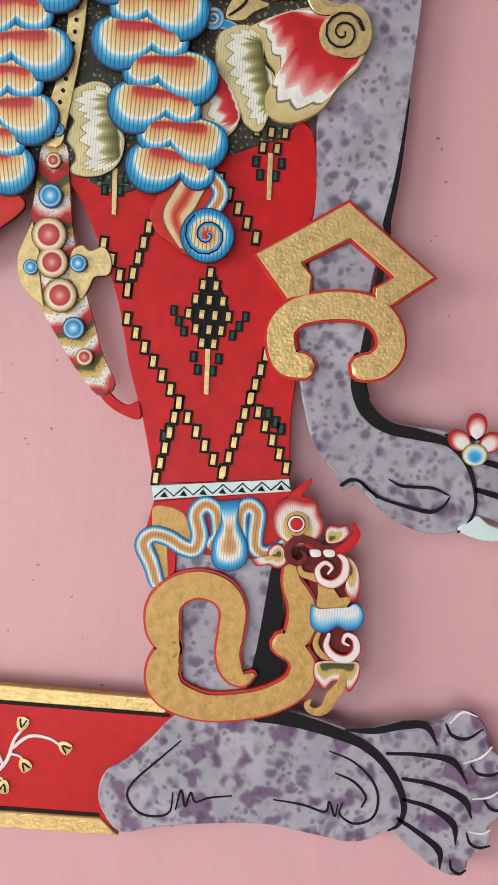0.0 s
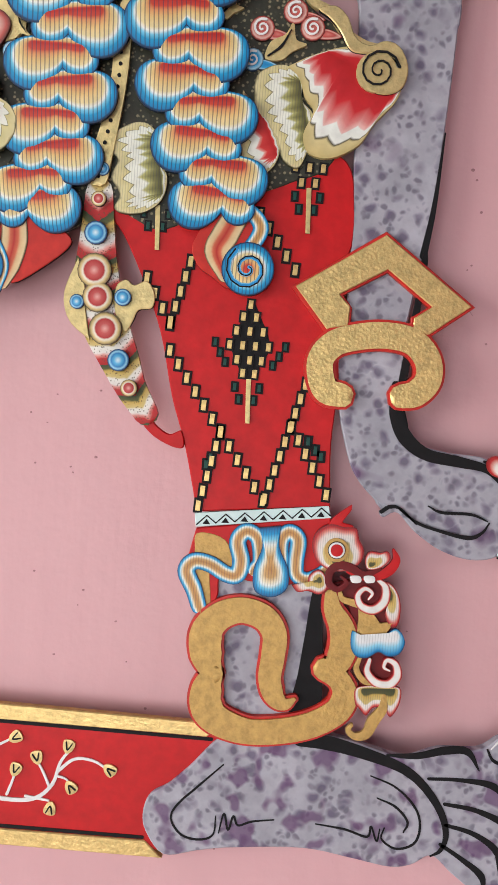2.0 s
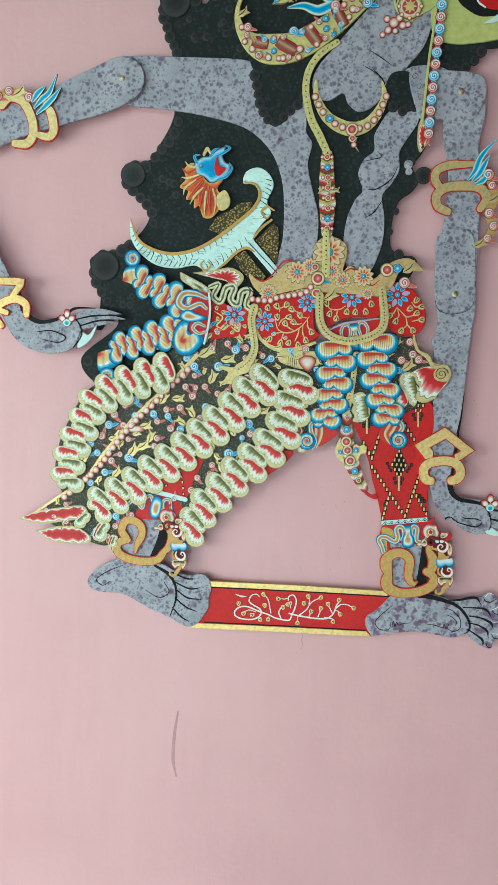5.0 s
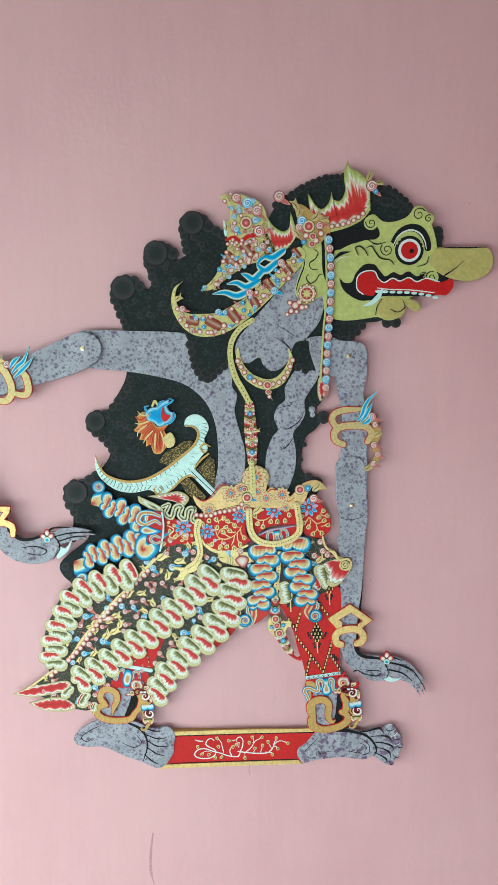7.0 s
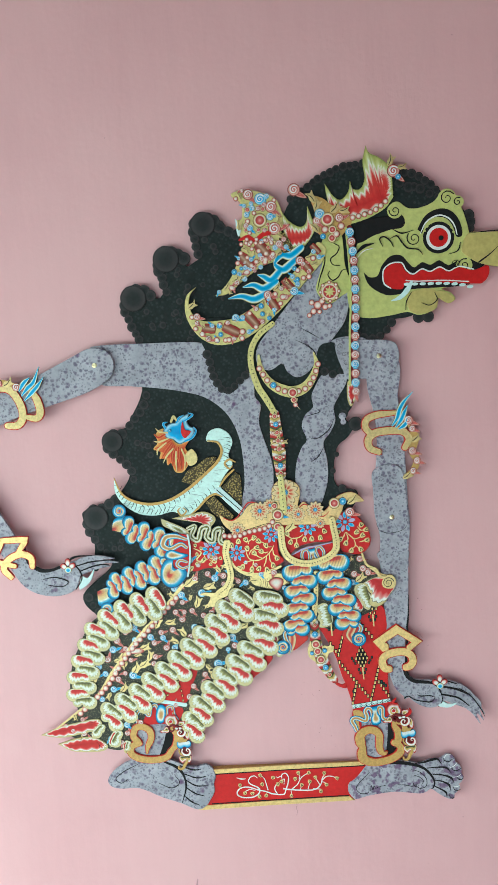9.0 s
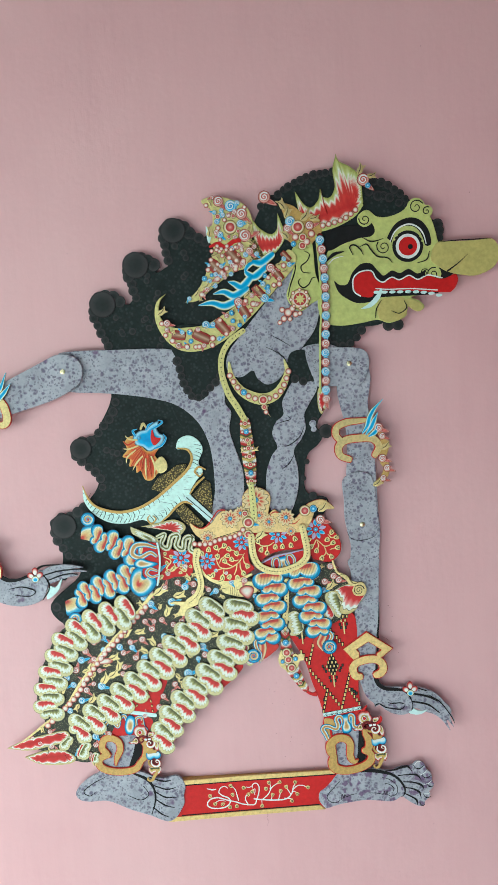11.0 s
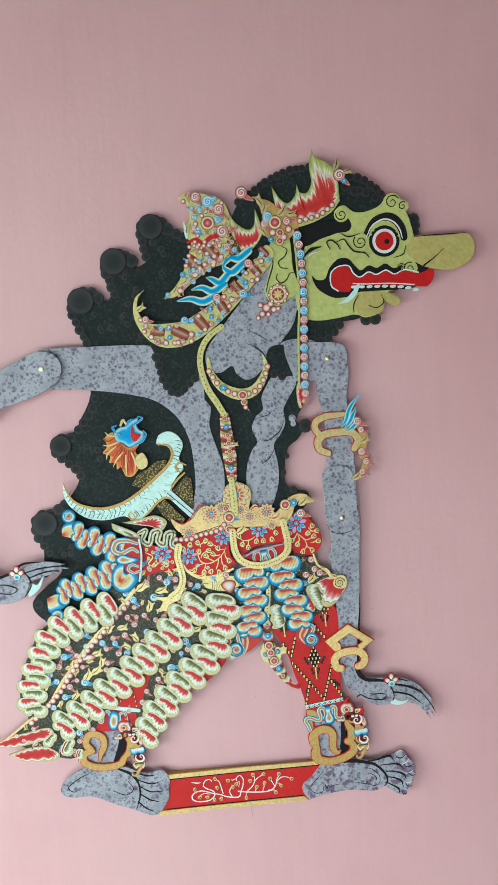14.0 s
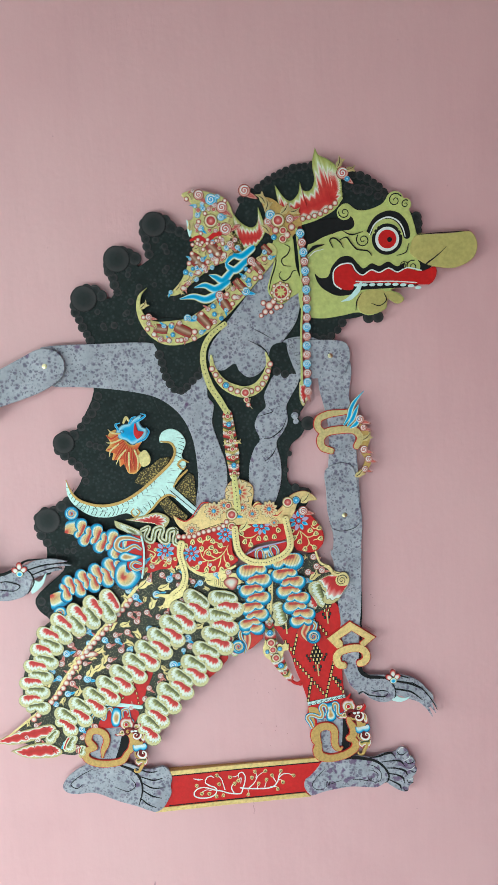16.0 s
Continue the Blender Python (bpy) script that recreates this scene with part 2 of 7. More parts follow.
BLUE = shaded("blue_shaded_paint", [(0.0, (0.5, 0.02, 0.012)), (0.15, (0.6, 0.06, 0.03)), (0.25, (0.76, 0.34, 0.13)), (0.38, (0.8, 0.56, 0.22)), (0.57, (0.82, 0.72, 0.38)), (0.65, (0.86, 0.9, 0.84)), (0.72, (0.2, 0.62, 0.82)), (0.82, (0.012, 0.33, 0.62)), (0.94, (0.008, 0.2, 0.46)), (0.965, (0.006, 0.06, 0.16)), (1.0, (0.006, 0.02, 0.05))], hatch=0.7, pitch=0.0015)
DOTTED = shaded("dotted_band_paint", [(0.0, (0.05, 0.06, 0.02)), (0.22, (0.1, 0.1, 0.03)), (0.3, (0.6, 0.42, 0.1)), (0.56, (0.64, 0.52, 0.2)), (0.62, (0.8, 0.78, 0.72)), (0.76, (0.8, 0.72, 0.66)), (0.85, (0.7, 0.25, 0.2)), (0.93, (0.5, 0.02, 0.02)), (1.0, (0.2, 0.012, 0.012))], hatch=0.3, pitch=0.0009)
BANDED = banded("banded_tassel_paint", 7.0)
RIM = [(0.7, (0.16, 0.16, 0.07)), (0.73, (0.64, 0.58, 0.27)), (0.95, (0.68, 0.62, 0.33)), (1.0, (0.1, 0.09, 0.035))]
SCALE_RED = shaded("red_scale_paint", [(0.0, (0.42, 0.012, 0.012)), (0.27, (0.62, 0.04, 0.035)), (0.37, (0.74, 0.34, 0.28)), (0.42, (0.8, 0.82, 0.74)), (0.68, (0.8, 0.83, 0.72))] + RIM, teeth=19, amp=0.5)
SCALE_GREEN = shaded("green_scale_paint", [(0.0, (0.08, 0.078, 0.025)), (0.17, (0.22, 0.215, 0.07)), (0.31, (0.46, 0.46, 0.17)), (0.4, (0.8, 0.84, 0.74)), (0.68, (0.8, 0.83, 0.7))] + RIM, teeth=19, amp=0.5, hatch=0.3, pitch=0.0011)
CUP = shaded("white_to_blue_paint", [(0.0, (0.8, 0.84, 0.82)), (0.35, (0.8, 0.84, 0.84)), (0.6, (0.25, 0.62, 0.8)), (0.88, (0.01, 0.25, 0.55)), (1.0, (0.01, 0.05, 0.14))], hatch=0.25, pitch=0.0011)
FLAME = shaded("red_flame_paint", [(0.0, (0.4, 0.01, 0.01)), (0.45, (0.55, 0.02, 0.02)), (0.62, (0.7, 0.26, 0.22)), (0.7, (0.8, 0.8, 0.74)), (0.79, (0.82, 0.83, 0.74)), (0.81, (0.06, 0.06, 0.03)), (0.84, (0.62, 0.54, 0.26)), (1.0, (0.52, 0.43, 0.18))], teeth=15, amp=0.62)
HORN = shaded("red_fan_paint", [(0.0, (0.42, 0.01, 0.012)), (0.34, (0.55, 0.02, 0.025)), (0.52, (0.7, 0.24, 0.22)), (0.62, (0.78, 0.5, 0.45)), (0.64, (0.8, 0.84, 0.78)), (0.77, (0.8, 0.84, 0.76)), (0.8, (0.07, 0.06, 0.03)), (0.83, (0.62, 0.54, 0.26)), (1.0, (0.54, 0.44, 0.18))], teeth=15, amp=0.3)
ZIG = shaded("crown_flame_paint", [(0.0, (0.5, 0.02, 0.02)), (0.4, (0.6, 0.05, 0.04)), (0.55, (0.78, 0.5, 0.42)), (0.66, (0.8, 0.84, 0.72)), (0.76, (0.6, 0.64, 0.3)), (0.9, (0.46, 0.47, 0.14)), (1.0, (0.3, 0.32, 0.08))], teeth=30, amp=0.7)
PEARL = shaded("pearl_paint", [(0.0, (0.8, 0.78, 0.72)), (0.4, (0.78, 0.7, 0.6)), (0.66, (0.68, 0.36, 0.3)), (0.84, (0.5, 0.1, 0.08)), (1.0, (0.12, 0.03, 0.02))])
CURL_PINK = shaded("pink_curl_paint", [(0.0, (0.62, 0.2, 0.17)), (0.5, (0.5, 0.07, 0.06)), (0.8, (0.72, 0.45, 0.38)), (0.92, (0.4, 0.05, 0.04)), (1.0, (0.06, 0.02, 0.015))])
TIP = shaded("red_tipped_white_paint", [(0.0, (0.8, 0.84, 0.8)), (0.55, (0.8, 0.78, 0.72)), (0.7, (0.72, 0.36, 0.3)), (0.85, (0.5, 0.03, 0.03)), (1.0, (0.3, 0.015, 0.015))])
BEAD_RED = shaded("red_bead_paint", [(0.0, (0.75, 0.4, 0.35)), (0.3, (0.55, 0.1, 0.09)), (0.58, (0.42, 0.03, 0.03)), (0.68, (0.8, 0.76, 0.62)), (0.84, (0.65, 0.5, 0.2)), (1.0, (0.04, 0.02, 0.01))])
BEAD_BLUE = shaded("blue_bead_paint", [(0.0, (0.7, 0.84, 0.88)), (0.35, (0.1, 0.45, 0.72)), (0.62, (0.02, 0.2, 0.5)), (0.8, (0.3, 0.62, 0.78)), (0.92, (0.01, 0.08, 0.25)), (1.0, (0.01, 0.02, 0.05))])
FEATHER = shaded("blue_feather_paint", [(0.0, (0.02, 0.3, 0.62)), (0.4, (0.05, 0.42, 0.72)), (0.62, (0.45, 0.72, 0.84)), (0.75, (0.8, 0.85, 0.72)), (0.9, (0.6, 0.55, 0.22)), (1.0, (0.05, 0.04, 0.02))])
ROLL = shaded("brown_roll_paint", [(0.0, (0.5, 0.34, 0.24)), (0.3, (0.3, 0.14, 0.08)), (0.6, (0.22, 0.04, 0.03)), (0.85, (0.4, 0.03, 0.02)), (1.0, (0.06, 0.02, 0.01))])
FIRE = shaded("orange_fire_paint", [(0.0, (0.42, 0.02, 0.01)), (0.6, (0.58, 0.07, 0.02)), (0.86, (0.7, 0.2, 0.04)), (1.0, (0.72, 0.45, 0.12))])
AZURE = shaded("azure_paint", [(0.0, (0.02, 0.25, 0.6)), (0.6, (0.04, 0.4, 0.75)), (0.85, (0.4, 0.7, 0.85)), (1.0, (0.02, 0.05, 0.12))])
CUFF = shaded("blue_ribbon_paint", [(0.0, (0.5, 0.24, 0.07)), (0.3, (0.62, 0.38, 0.14)), (0.46, (0.8, 0.72, 0.5)), (0.58, (0.82, 0.88, 0.84)), (0.7, (0.2, 0.62, 0.82)), (0.82, (0.012, 0.32, 0.64)), (0.94, (0.008, 0.16, 0.4)), (1.0, (0.006, 0.015, 0.04))], hatch=0.4, pitch=0.0011)
RAY = shaded("ray_petal_paint", [(0.0, (0.45, 0.03, 0.02)), (0.3, (0.6, 0.14, 0.07)), (0.5, (0.7, 0.48, 0.25)), (0.85, (0.72, 0.6, 0.34)), (0.93, (0.3, 0.2, 0.1)), (1.0, (0.05, 0.04, 0.02))])
BRASS = gold_leaf("brass_rivet", (0.7, 0.6, 0.36), 1.0, 0.3)
PLAIN_WALL = paint("plain_pink_plaster", (0.62, 0.36, 0.4), 0.6, 0.08, 0.1)
# grey rather than white, to hold back bounce light on the top of the wall
CEILING = paint("dimmed_ceiling_paint", (0.34, 0.3, 0.3), 0.7, 0.06, 0.1)
TILE = paint("pale_floor_tile", (0.5, 0.46, 0.42), 0.3, 0.15, 0.05)
PENCIL = paint("faded_brown_mark", (0.42, 0.22, 0.23), 0.6)
SMUDGE = paint("rubbed_wall_mark", (0.54, 0.31, 0.335), 0.6)

# ---- drawing board: x to the right and z up in millimetres on the wall, from 1 m above the floor; lift is millimetres towards the room ----
WALL_LIFT = -11.0
RELIEF = 0.4  # how far painted pieces swell from the board
HOME = {}


def spline(pts, closed=False, n=5):
    """A smooth line through the points; a point given twice is a corner."""
    out, m = [], len(pts)
    for i in range(m if closed else m - 1):
        p0, p1, p2, p3 = (pts[(i + k) % m] if closed else pts[min(max(i + k, 0), m - 1)] for k in (-1, 0, 1, 2))
        if p1 == p2:
            continue
        if p0 == p1:
            p0 = (2 * p1[0] - p2[0], 2 * p1[1] - p2[1])
        if p3 == p2:
            p3 = (2 * p2[0] - p1[0], 2 * p2[1] - p1[1])
        for j in range(n):
            t = j / n
            a, b, c, d = -t * (1 - t) ** 2 / 2, (2 - 5 * t * t + 3 * t**3) / 2, t * (1 + 4 * t - 3 * t * t) / 2, -t * t * (1 - t) / 2
            out.append((a * p0[0] + b * p1[0] + c * p2[0] + d * p3[0], a * p0[1] + b * p1[1] + c * p2[1] + d * p3[1]))
    if not closed:
        out.append(tuple(pts[-1]))
    return out


def at_length(path, count):
    """count points at even steps along a line, each with its direction in radians."""
    p = np.array(path, float)
    d = np.r_[0, np.cumsum(np.hypot(*np.diff(p, axis=0).T))]
    s = np.linspace(0, d[-1], count)
    x, z = np.interp(s, d, p[:, 0]), np.interp(s, d, p[:, 1])
    e = d[-1] * 0.01
    dx = np.interp(s + e, d, p[:, 0]) - np.interp(s - e, d, p[:, 0])
    dz = np.interp(s + e, d, p[:, 1]) - np.interp(s - e, d, p[:, 1])
    return [(a, b, math.atan2(c, f)) for a, b, f, c in zip(x, z, dx, dz)]


def normals(pts, closed):
    p = np.array(pts, float)
    t = (np.roll(p, -1, 0) - np.roll(p, 1, 0)) if closed else np.gradient(p, axis=0)
    t /= np.hypot(t[:, 0], t[:, 1])[:, None] + 1e-9
    return np.stack([-t[:, 1], t[:, 0]], 1)


class Shape:
    """One mesh in the making, on the drawing board."""

    def __init__(self):
        self.verts, self.faces, self.slots, self.uvs, self.mats, self.smooth = [], [], [], [], [], []

    def slot(self, mat):
        if mat not in self.mats:
            self.mats.append(mat)
        return self.mats.index(mat)

    def face(self, idx, s, uv=None, smooth=False):
        self.faces.append(idx)
        self.slots.append(s)
        self.smooth.append(smooth)
        self.uvs.append(uv or [(0.5, 0.5)] * len(idx))

    def plate(self, pts, lift, thick, mat, edge=None, chamfer=0.5, closed_smooth=True, n=5):
        """A cut board with a softened front edge; edge is the material of its cut sides."""
        line = spline(pts, True, n) if closed_smooth else list(pts)
        area = sum(a[0] * b[1] - b[0] * a[1] for a, b in zip(line, line[1:] + line[:1]))
        if area < 0:
            line.reverse()
        inner = np.array(line) + normals(line, True) * chamfer
        k, s, e, m = len(self.verts), self.slot(mat), self.slot(edge or mat), len(line)
        for ring, h in ((inner, lift), (line, lift - chamfer), (line, lift - thick)):
            self.verts += [(x, -h, z) for x, z in ring]
        for tri in mathutils_tessellate(inner):
            self.face([k + i for i in tri], s)
        for tri in mathutils_tessellate(line):
            self.face([k + 2 * m + i for i in reversed(tri)], e)
        for i in range(m):
            j = (i + 1) % m
            self.face([k + m + i, k + m + j, k + j, k + i], s)
            self.face([k + 2 * m + i, k + 2 * m + j, k + m + j, k + m + i], e)
        return self

    def leaf(self, pts, heart, lift, mat, dome=0.6, thick=1.0, rings=5, n=4, smooth_line=True):
        """A slightly domed piece shaded from its heart, a point or a line of two points, to its rim."""
        line = spline(pts, True, n) if smooth_line else list(pts)
        if sum(a[0] * b[1] - b[0] * a[1] for a, b in zip(line, line[1:] + line[:1])) < 0:
            line.reverse()
        k, s, m, dome = len(self.verts), self.slot(mat), len(line), dome * RELIEF
        if isinstance(heart[0], (tuple, list)):
            a, b = np.array(heart[0], float), np.array(heart[1], float)
            t = np.clip((np.array(line) - a) @ (b - a) / ((b - a) @ (b - a)), 0, 1)
            hearts = a + t[:, None] * (b - a)
        else:
            hearts = np.tile(np.array(heart, float), (m, 1))
        for r in range(rings + 1):
            q = r / rings
            self.verts += [(h[0] + (x - h[0]) * q, -(lift + dome * (1 - q * q)), h[1] + (z - h[1]) * q) for (x, z), h in zip(line, hearts)]
        self.verts += [(x, -lift, z) for x, z in line] + [(x, -(lift - thick), z) for x, z in line]
        for i in range(m):
            j = (i + 1) % m
            v, w = i / m, (i + 1) / m
            for r in range(rings):
                a = k + r * m
                u0, u1 = r / rings, (r + 1) / rings
                self.face([a + i, a + m + i, a + m + j, a + j], s, [(u0, v), (u1, v), (u1, w), (u0, w)], True)
            a = k + (rings + 1) * m
            self.face([a + i, a + m + i, a + m + j, a + j], s, [(1.0, v)] * 4)
        return self

    def disc(self, c, r, lift, mat, dome=0.6, sides=14, thick=1.0, rings=4):
        ring = [(c[0] + r * math.cos(i * math.tau / sides), c[1] + r * math.sin(i * math.tau / sides)) for i in range(sides)]
        return self.leaf(ring, c, lift, mat, dome, thick, rings, smooth_line=False)

    def stroke(self, pts, widths, lift, mat, thick=0.6, dome=0.0, n=6, closed=False, caps=True):
        """A ribbon along a line, its width going through widths; shaded from its middle to its edges."""
        line = spline(pts, closed, n)
        m, dome = len(line), dome * RELIEF
        if not isinstance(widths, (list, tuple)):
            widths = (widths, widths)
        w = np.interp(np.linspace(0, 1, m), np.linspace(0, 1, len(widths)), widths) / 2
        p, nor = np.array(line), normals(line, closed)
        if caps and not closed:
            t0, t1 = p[0] - p[1], p[-1] - p[-2]
            t0, t1 = t0 / (np.hypot(*t0) + 1e-9), t1 / (np.hypot(*t1) + 1e-9)
            p = np.vstack([p[0] + t0 * w[0] * 0.9, p[0] + t0 * w[0] * 0.55, p, p[-1] + t1 * w[-1] * 0.55, p[-1] + t1 * w[-1] * 0.9])
            w = np.r_[w[0] * 0.4, w[0] * 0.83, w, w[-1] * 0.83, w[-1] * 0.4]
            nor = np.vstack([nor[0], nor[0], nor, nor[-1], nor[-1]])
            m += 4
        k, s = len(self.verts), self.slot(mat)
        for (x, z), (nx, nz), h in zip(p, nor, w):
            for f, y in ((1, lift - thick), (1, lift), (1, lift), (0, lift + dome), (-1, lift), (-1, lift), (-1, lift - thick)):
                self.verts.append((x + nx * h * f, -y, z + nz * h * f))
        across = (1.0, 1.0, 1.0, 0.0, 1.0, 1.0, 1.0)
        for i in range(m if closed else m - 1):
            a, b = k + 7 * i, k + 7 * ((i + 1) % m)
            for q in (0, 2, 3, 5):
                v0, v1 = i / m, (i + 1) / m
                self.face([a + q, a + q + 1, b + q + 1, b + q], s, [(across[q], v0), (across[q + 1], v0), (across[q + 1], v1), (across[q], v1)], dome > 0 and q in (2, 3))
        if not closed:
            for a, order in ((k, (6, 5, 3, 1, 0)), (k + 7 * (m - 1), (0, 1, 3, 5, 6))):
                self.face([a + o for o in order], s, [(1.0, 0.0)] * 5)
        return self

    def spiral(self, c, r, turns, start, width, lift, mat, inward=0.15, thick=0.5):
        steps = max(8, int(abs(turns) * 12))
        pts = []
        for i in range(steps + 1):
            q = i / steps
            a, d = start + turns * math.tau * q, r * (1 - q * (1 - inward))
            pts.append((c[0] + d * math.cos(a), c[1] + d * math.sin(a)))
        return self.stroke(pts, (width, width * 0.7), lift, mat, thick, 0.0, 1)

    def mesh(self, name, centre):
        v = np.array(self.verts) / 1000.0
        me = bpy.data.meshes.new(name)
        me.from_pydata([(x - centre[0], y - centre[1], z - centre[2]) for x, y, z in v], [], self.faces)
        for mat in self.mats:
            me.materials.append(mat)
        me.polygons.foreach_set("material_index", self.slots)
        me.polygons.foreach_set("use_smooth", self.smooth)
        layer = me.uv_layers.new(name="shade")
        layer.data.foreach_set("uv", [c for f in self.uvs for uv in f for c in uv])
        me.update()
        return me

    def centre(self):
        v = np.array(self.verts) / 1000.0
        return (v.min(0) + v.max(0)) / 2


def mathutils_tessellate(line):
    tris = tessellate_polygon([[Vector((x, z, 0)) for x, z in line]])
    out = []
    for a, b, c in tris:
        (ax, az), (bx, bz), (cx, cz) = line[a], line[b], line[c]
        flip = (bx - ax) * (cz - az) - (cx - ax) * (bz - az) < 0
        out.append((a, c, b) if flip else (a, b, c))
    return out


def thing(name, label, category, centre, group=""):
    """An empty at a place on the board (x, z, lift) that holds a thing's parts."""
    ob = new(name)
    ob.empty_display_size = 0.02
    ob.location = (centre[0] / 1000, -(centre[2] if len(centre) > 2 else 0) / 1000, 1 + centre[1] / 1000)
    HOME[ob] = Vector(ob.location)
    return tagged(ob, label, category, group)


def part(name, shape, parent=None, label="", category="", group="", kind=""):
    """One mesh object from a shape, under a thing or part, or at top level."""
    c = shape.centre()
    ob = new(name, shape.mesh(name, c))
    world_place = Vector((c[0], c[1], 1 + c[2]))
    ob.parent = parent
    ob.location = world_place - (HOME[parent] if parent else Vector((0, 0, 0)))
    HOME[ob] = world_place
    return tagged(ob, label, category, group, kind)


def piece(name, mesh, parent, x, z, lift, angle=0.0, size=1.0, size_x=None):
    """An object on shared mesh data at a place on the board, turned anticlockwise by angle (radians)."""
    ob = new(name, mesh)
    ob.parent = parent
    ob.location = Vector((x / 1000, -lift / 1000, 1 + z / 1000)) - HOME[parent]
    ob.rotation_euler = (0, -angle, 0)
    ob.scale = (size_x or size, 1, size)
    HOME[ob] = Vector((x / 1000, -lift / 1000, 1 + z / 1000))
    return ob


from mathutils.geometry import tessellate_polygon

# ---- the room ----


def slab(name, x0, x1, y0, y1, z0, z1, mat, label, category):
    bm = bmesh.new()
    bmesh.ops.create_cube(bm, size=1)
    bmesh.ops.scale(bm, vec=(x1 - x0, y1 - y0, z1 - z0), verts=bm.verts)
    me = bpy.data.meshes.new(name)
    bm.to_mesh(me)
    bm.free()
    me.materials.append(mat)
    ob = new(name, me)
    ob.location = ((x0 + x1) / 2, (y0 + y1) / 2, (z0 + z1) / 2)
    return tagged(ob, label, category, "", "structure")


slab("wall_north", -2.0, 2.2, 0.011, 0.16, 0.0, 2.8, WALL, "pink painted plaster wall behind the puppet", "wall")
slab("wall_east", 2.2, 2.35, -2.45, 0.16, 0.0, 2.8, PLAIN_WALL, "plain pink plaster side wall", "wall")
slab("floor", -2.15, 2.35, -2.45, 0.16, -0.1, 0.0, TILE, "pale plain floor", "floor")
# out of view; added to close the room and dim the upper wall
slab("ceiling", -2.15, 2.35, -2.45, 0.16, 2.8, 2.9, CEILING, "unseen ceiling, darkened to weaken its bounce light", "ceiling")


def pierced_wall(name, along, at, thick, a0, a1, h0, h1, w0, w1, top, label):
    """A wall with one opening; along is the axis that it runs along."""
    bm = bmesh.new()
    for p0, p1, z0, z1 in ((a0, h0, 0, top), (h1, a1, 0, top), (h0, h1, 0, w0), (h0, h1, w1, top)):
        made = bmesh.ops.create_cube(bm, size=1)["verts"]
        size = (p1 - p0, thick, z1 - z0) if along == "x" else (thick, p1 - p0, z1 - z0)
        mid = ((p0 + p1) / 2, at, (z0 + z1) / 2) if along == "x" else (at, (p0 + p1) / 2, (z0 + z1) / 2)
        bmesh.ops.scale(bm, vec=size, verts=made)
        bmesh.ops.translate(bm, vec=mid, verts=made)
    me = bpy.data.meshes.new(name)
    bm.to_mesh(me)
    bm.free()
    me.materials.append(PLAIN_WALL)
    return tagged(new(name, me), label, "wall", "", "structure")


pierced_wall("wall_west", "y", -2.075, 0.15, -2.45, 0.16, -1.9, -0.3, 0.75, 2.15, 2.8, "unseen plain pink plaster wall with a lamp opening")
# unseen wall; its opening is added to hold the low fill and the upper lamp
pierced_wall("wall_south", "x", -2.375, 0.15, -2.0, 2.2, -1.3, 0.7, 0.1, 2.7, 2.8, "unseen plain pink plaster wall with a lamp opening")

# ---- the puppet: one cut and painted board figure ----
fig = Shape()


def curls(shape, path, count, r0, r1, lift, jitter=1.0):
    """Round hair curls in a row along a line."""
    for i, (x, z, a) in enumerate(at_length(spline(path), count)):
        r = r0 + (r1 - r0) * i / max(count - 1, 1)
        shape.disc((x + random.uniform(-jitter, jitter), z + random.uniform(-jitter, jitter)), r * random.uniform(0.88, 1.12), lift + random.uniform(0, 0.6), CURL, 0.7, 14, 1.5)
        if r > 5:
            shape.spiral((x, z), r * 0.66, 1.3, random.uniform(0, 6), 0.7, lift + 1.0, CURL, 0.2, 0.3)


# the mass of curly hair behind the shoulder and back
fig.plate([(92, 860), (78, 874), (60, 875), (53, 889), (42, 898), (29, 894), (23, 882), (24, 864), (29, 849), (26, 834), (13, 832), (4, 843), (-5, 854), (-16, 857), (-26, 851), (-30, 835), (-25, 814), (-20, 795), (-37, 792), (-47, 803), (-61, 808), (-74, 804), (-82, 791), (-80, 772), (-71, 752), (-63, 733), (-60, 705), (-61, 666), (-65, 647), (-77, 630), (-87, 617), (-105, 611), (-120, 606), (-125, 592), (-116, 579), (-101, 568), (-88, 551), (-95, 530), (-114, 515), (-137, 505), (-152, 504), (-161, 492), (-159, 473), (-149, 453), (-131, 436)], -3.5, 4, HAIR)
fig.plate([(-63, 733), (-63, 666), (-88, 613), (-89, 550), (-114, 515), (-147, 482), (-131, 436), (-129, 415), (-172, 377), (-155, 347), (-112, 339), (-9, 422), (92, 488), (116, 599), (84, 696), (48, 737), (85, 819), (92, 860), (25, 838), (-25, 795)], -3.2, 4.2, HAIR)
for path, count, r0, r1 in (
    ([(59, 881), (52, 891), (41, 894), (29, 890), (25, 877), (27, 860), (30, 847)], 9, 9, 6),
    ([(8, 843), (-3, 851), (-16, 853), (-24, 847), (-27, 832), (-22, 812), (-19, 799)], 10, 9, 6),
    ([(-42, 795), (-51, 803), (-63, 804), (-74, 800), (-78, 787), (-76, 769), (-67, 750), (-61, 736)], 11, 9, 6),
    ([(-58, 658), (-63, 644), (-74, 629), (-85, 618)], 5, 7, 7),
    ([(-97, 607), (-112, 605), (-120, 596), (-114, 582), (-99, 569), (-87, 554), (-86, 541)], 9, 8, 6),
    ([(-100, 517), (-114, 511), (-135, 502), (-150, 500), (-157, 489), (-154, 470), (-145, 452), (-132, 438)], 11, 9, 6),
    ([(-165, 373), (-155, 355), (-140, 343)], 4, 7, 6),
    ([(63, 879), (72, 873), (81, 869)], 3, 7, 7),
):
    curls(fig, path, count, r0, r1, -3.4)
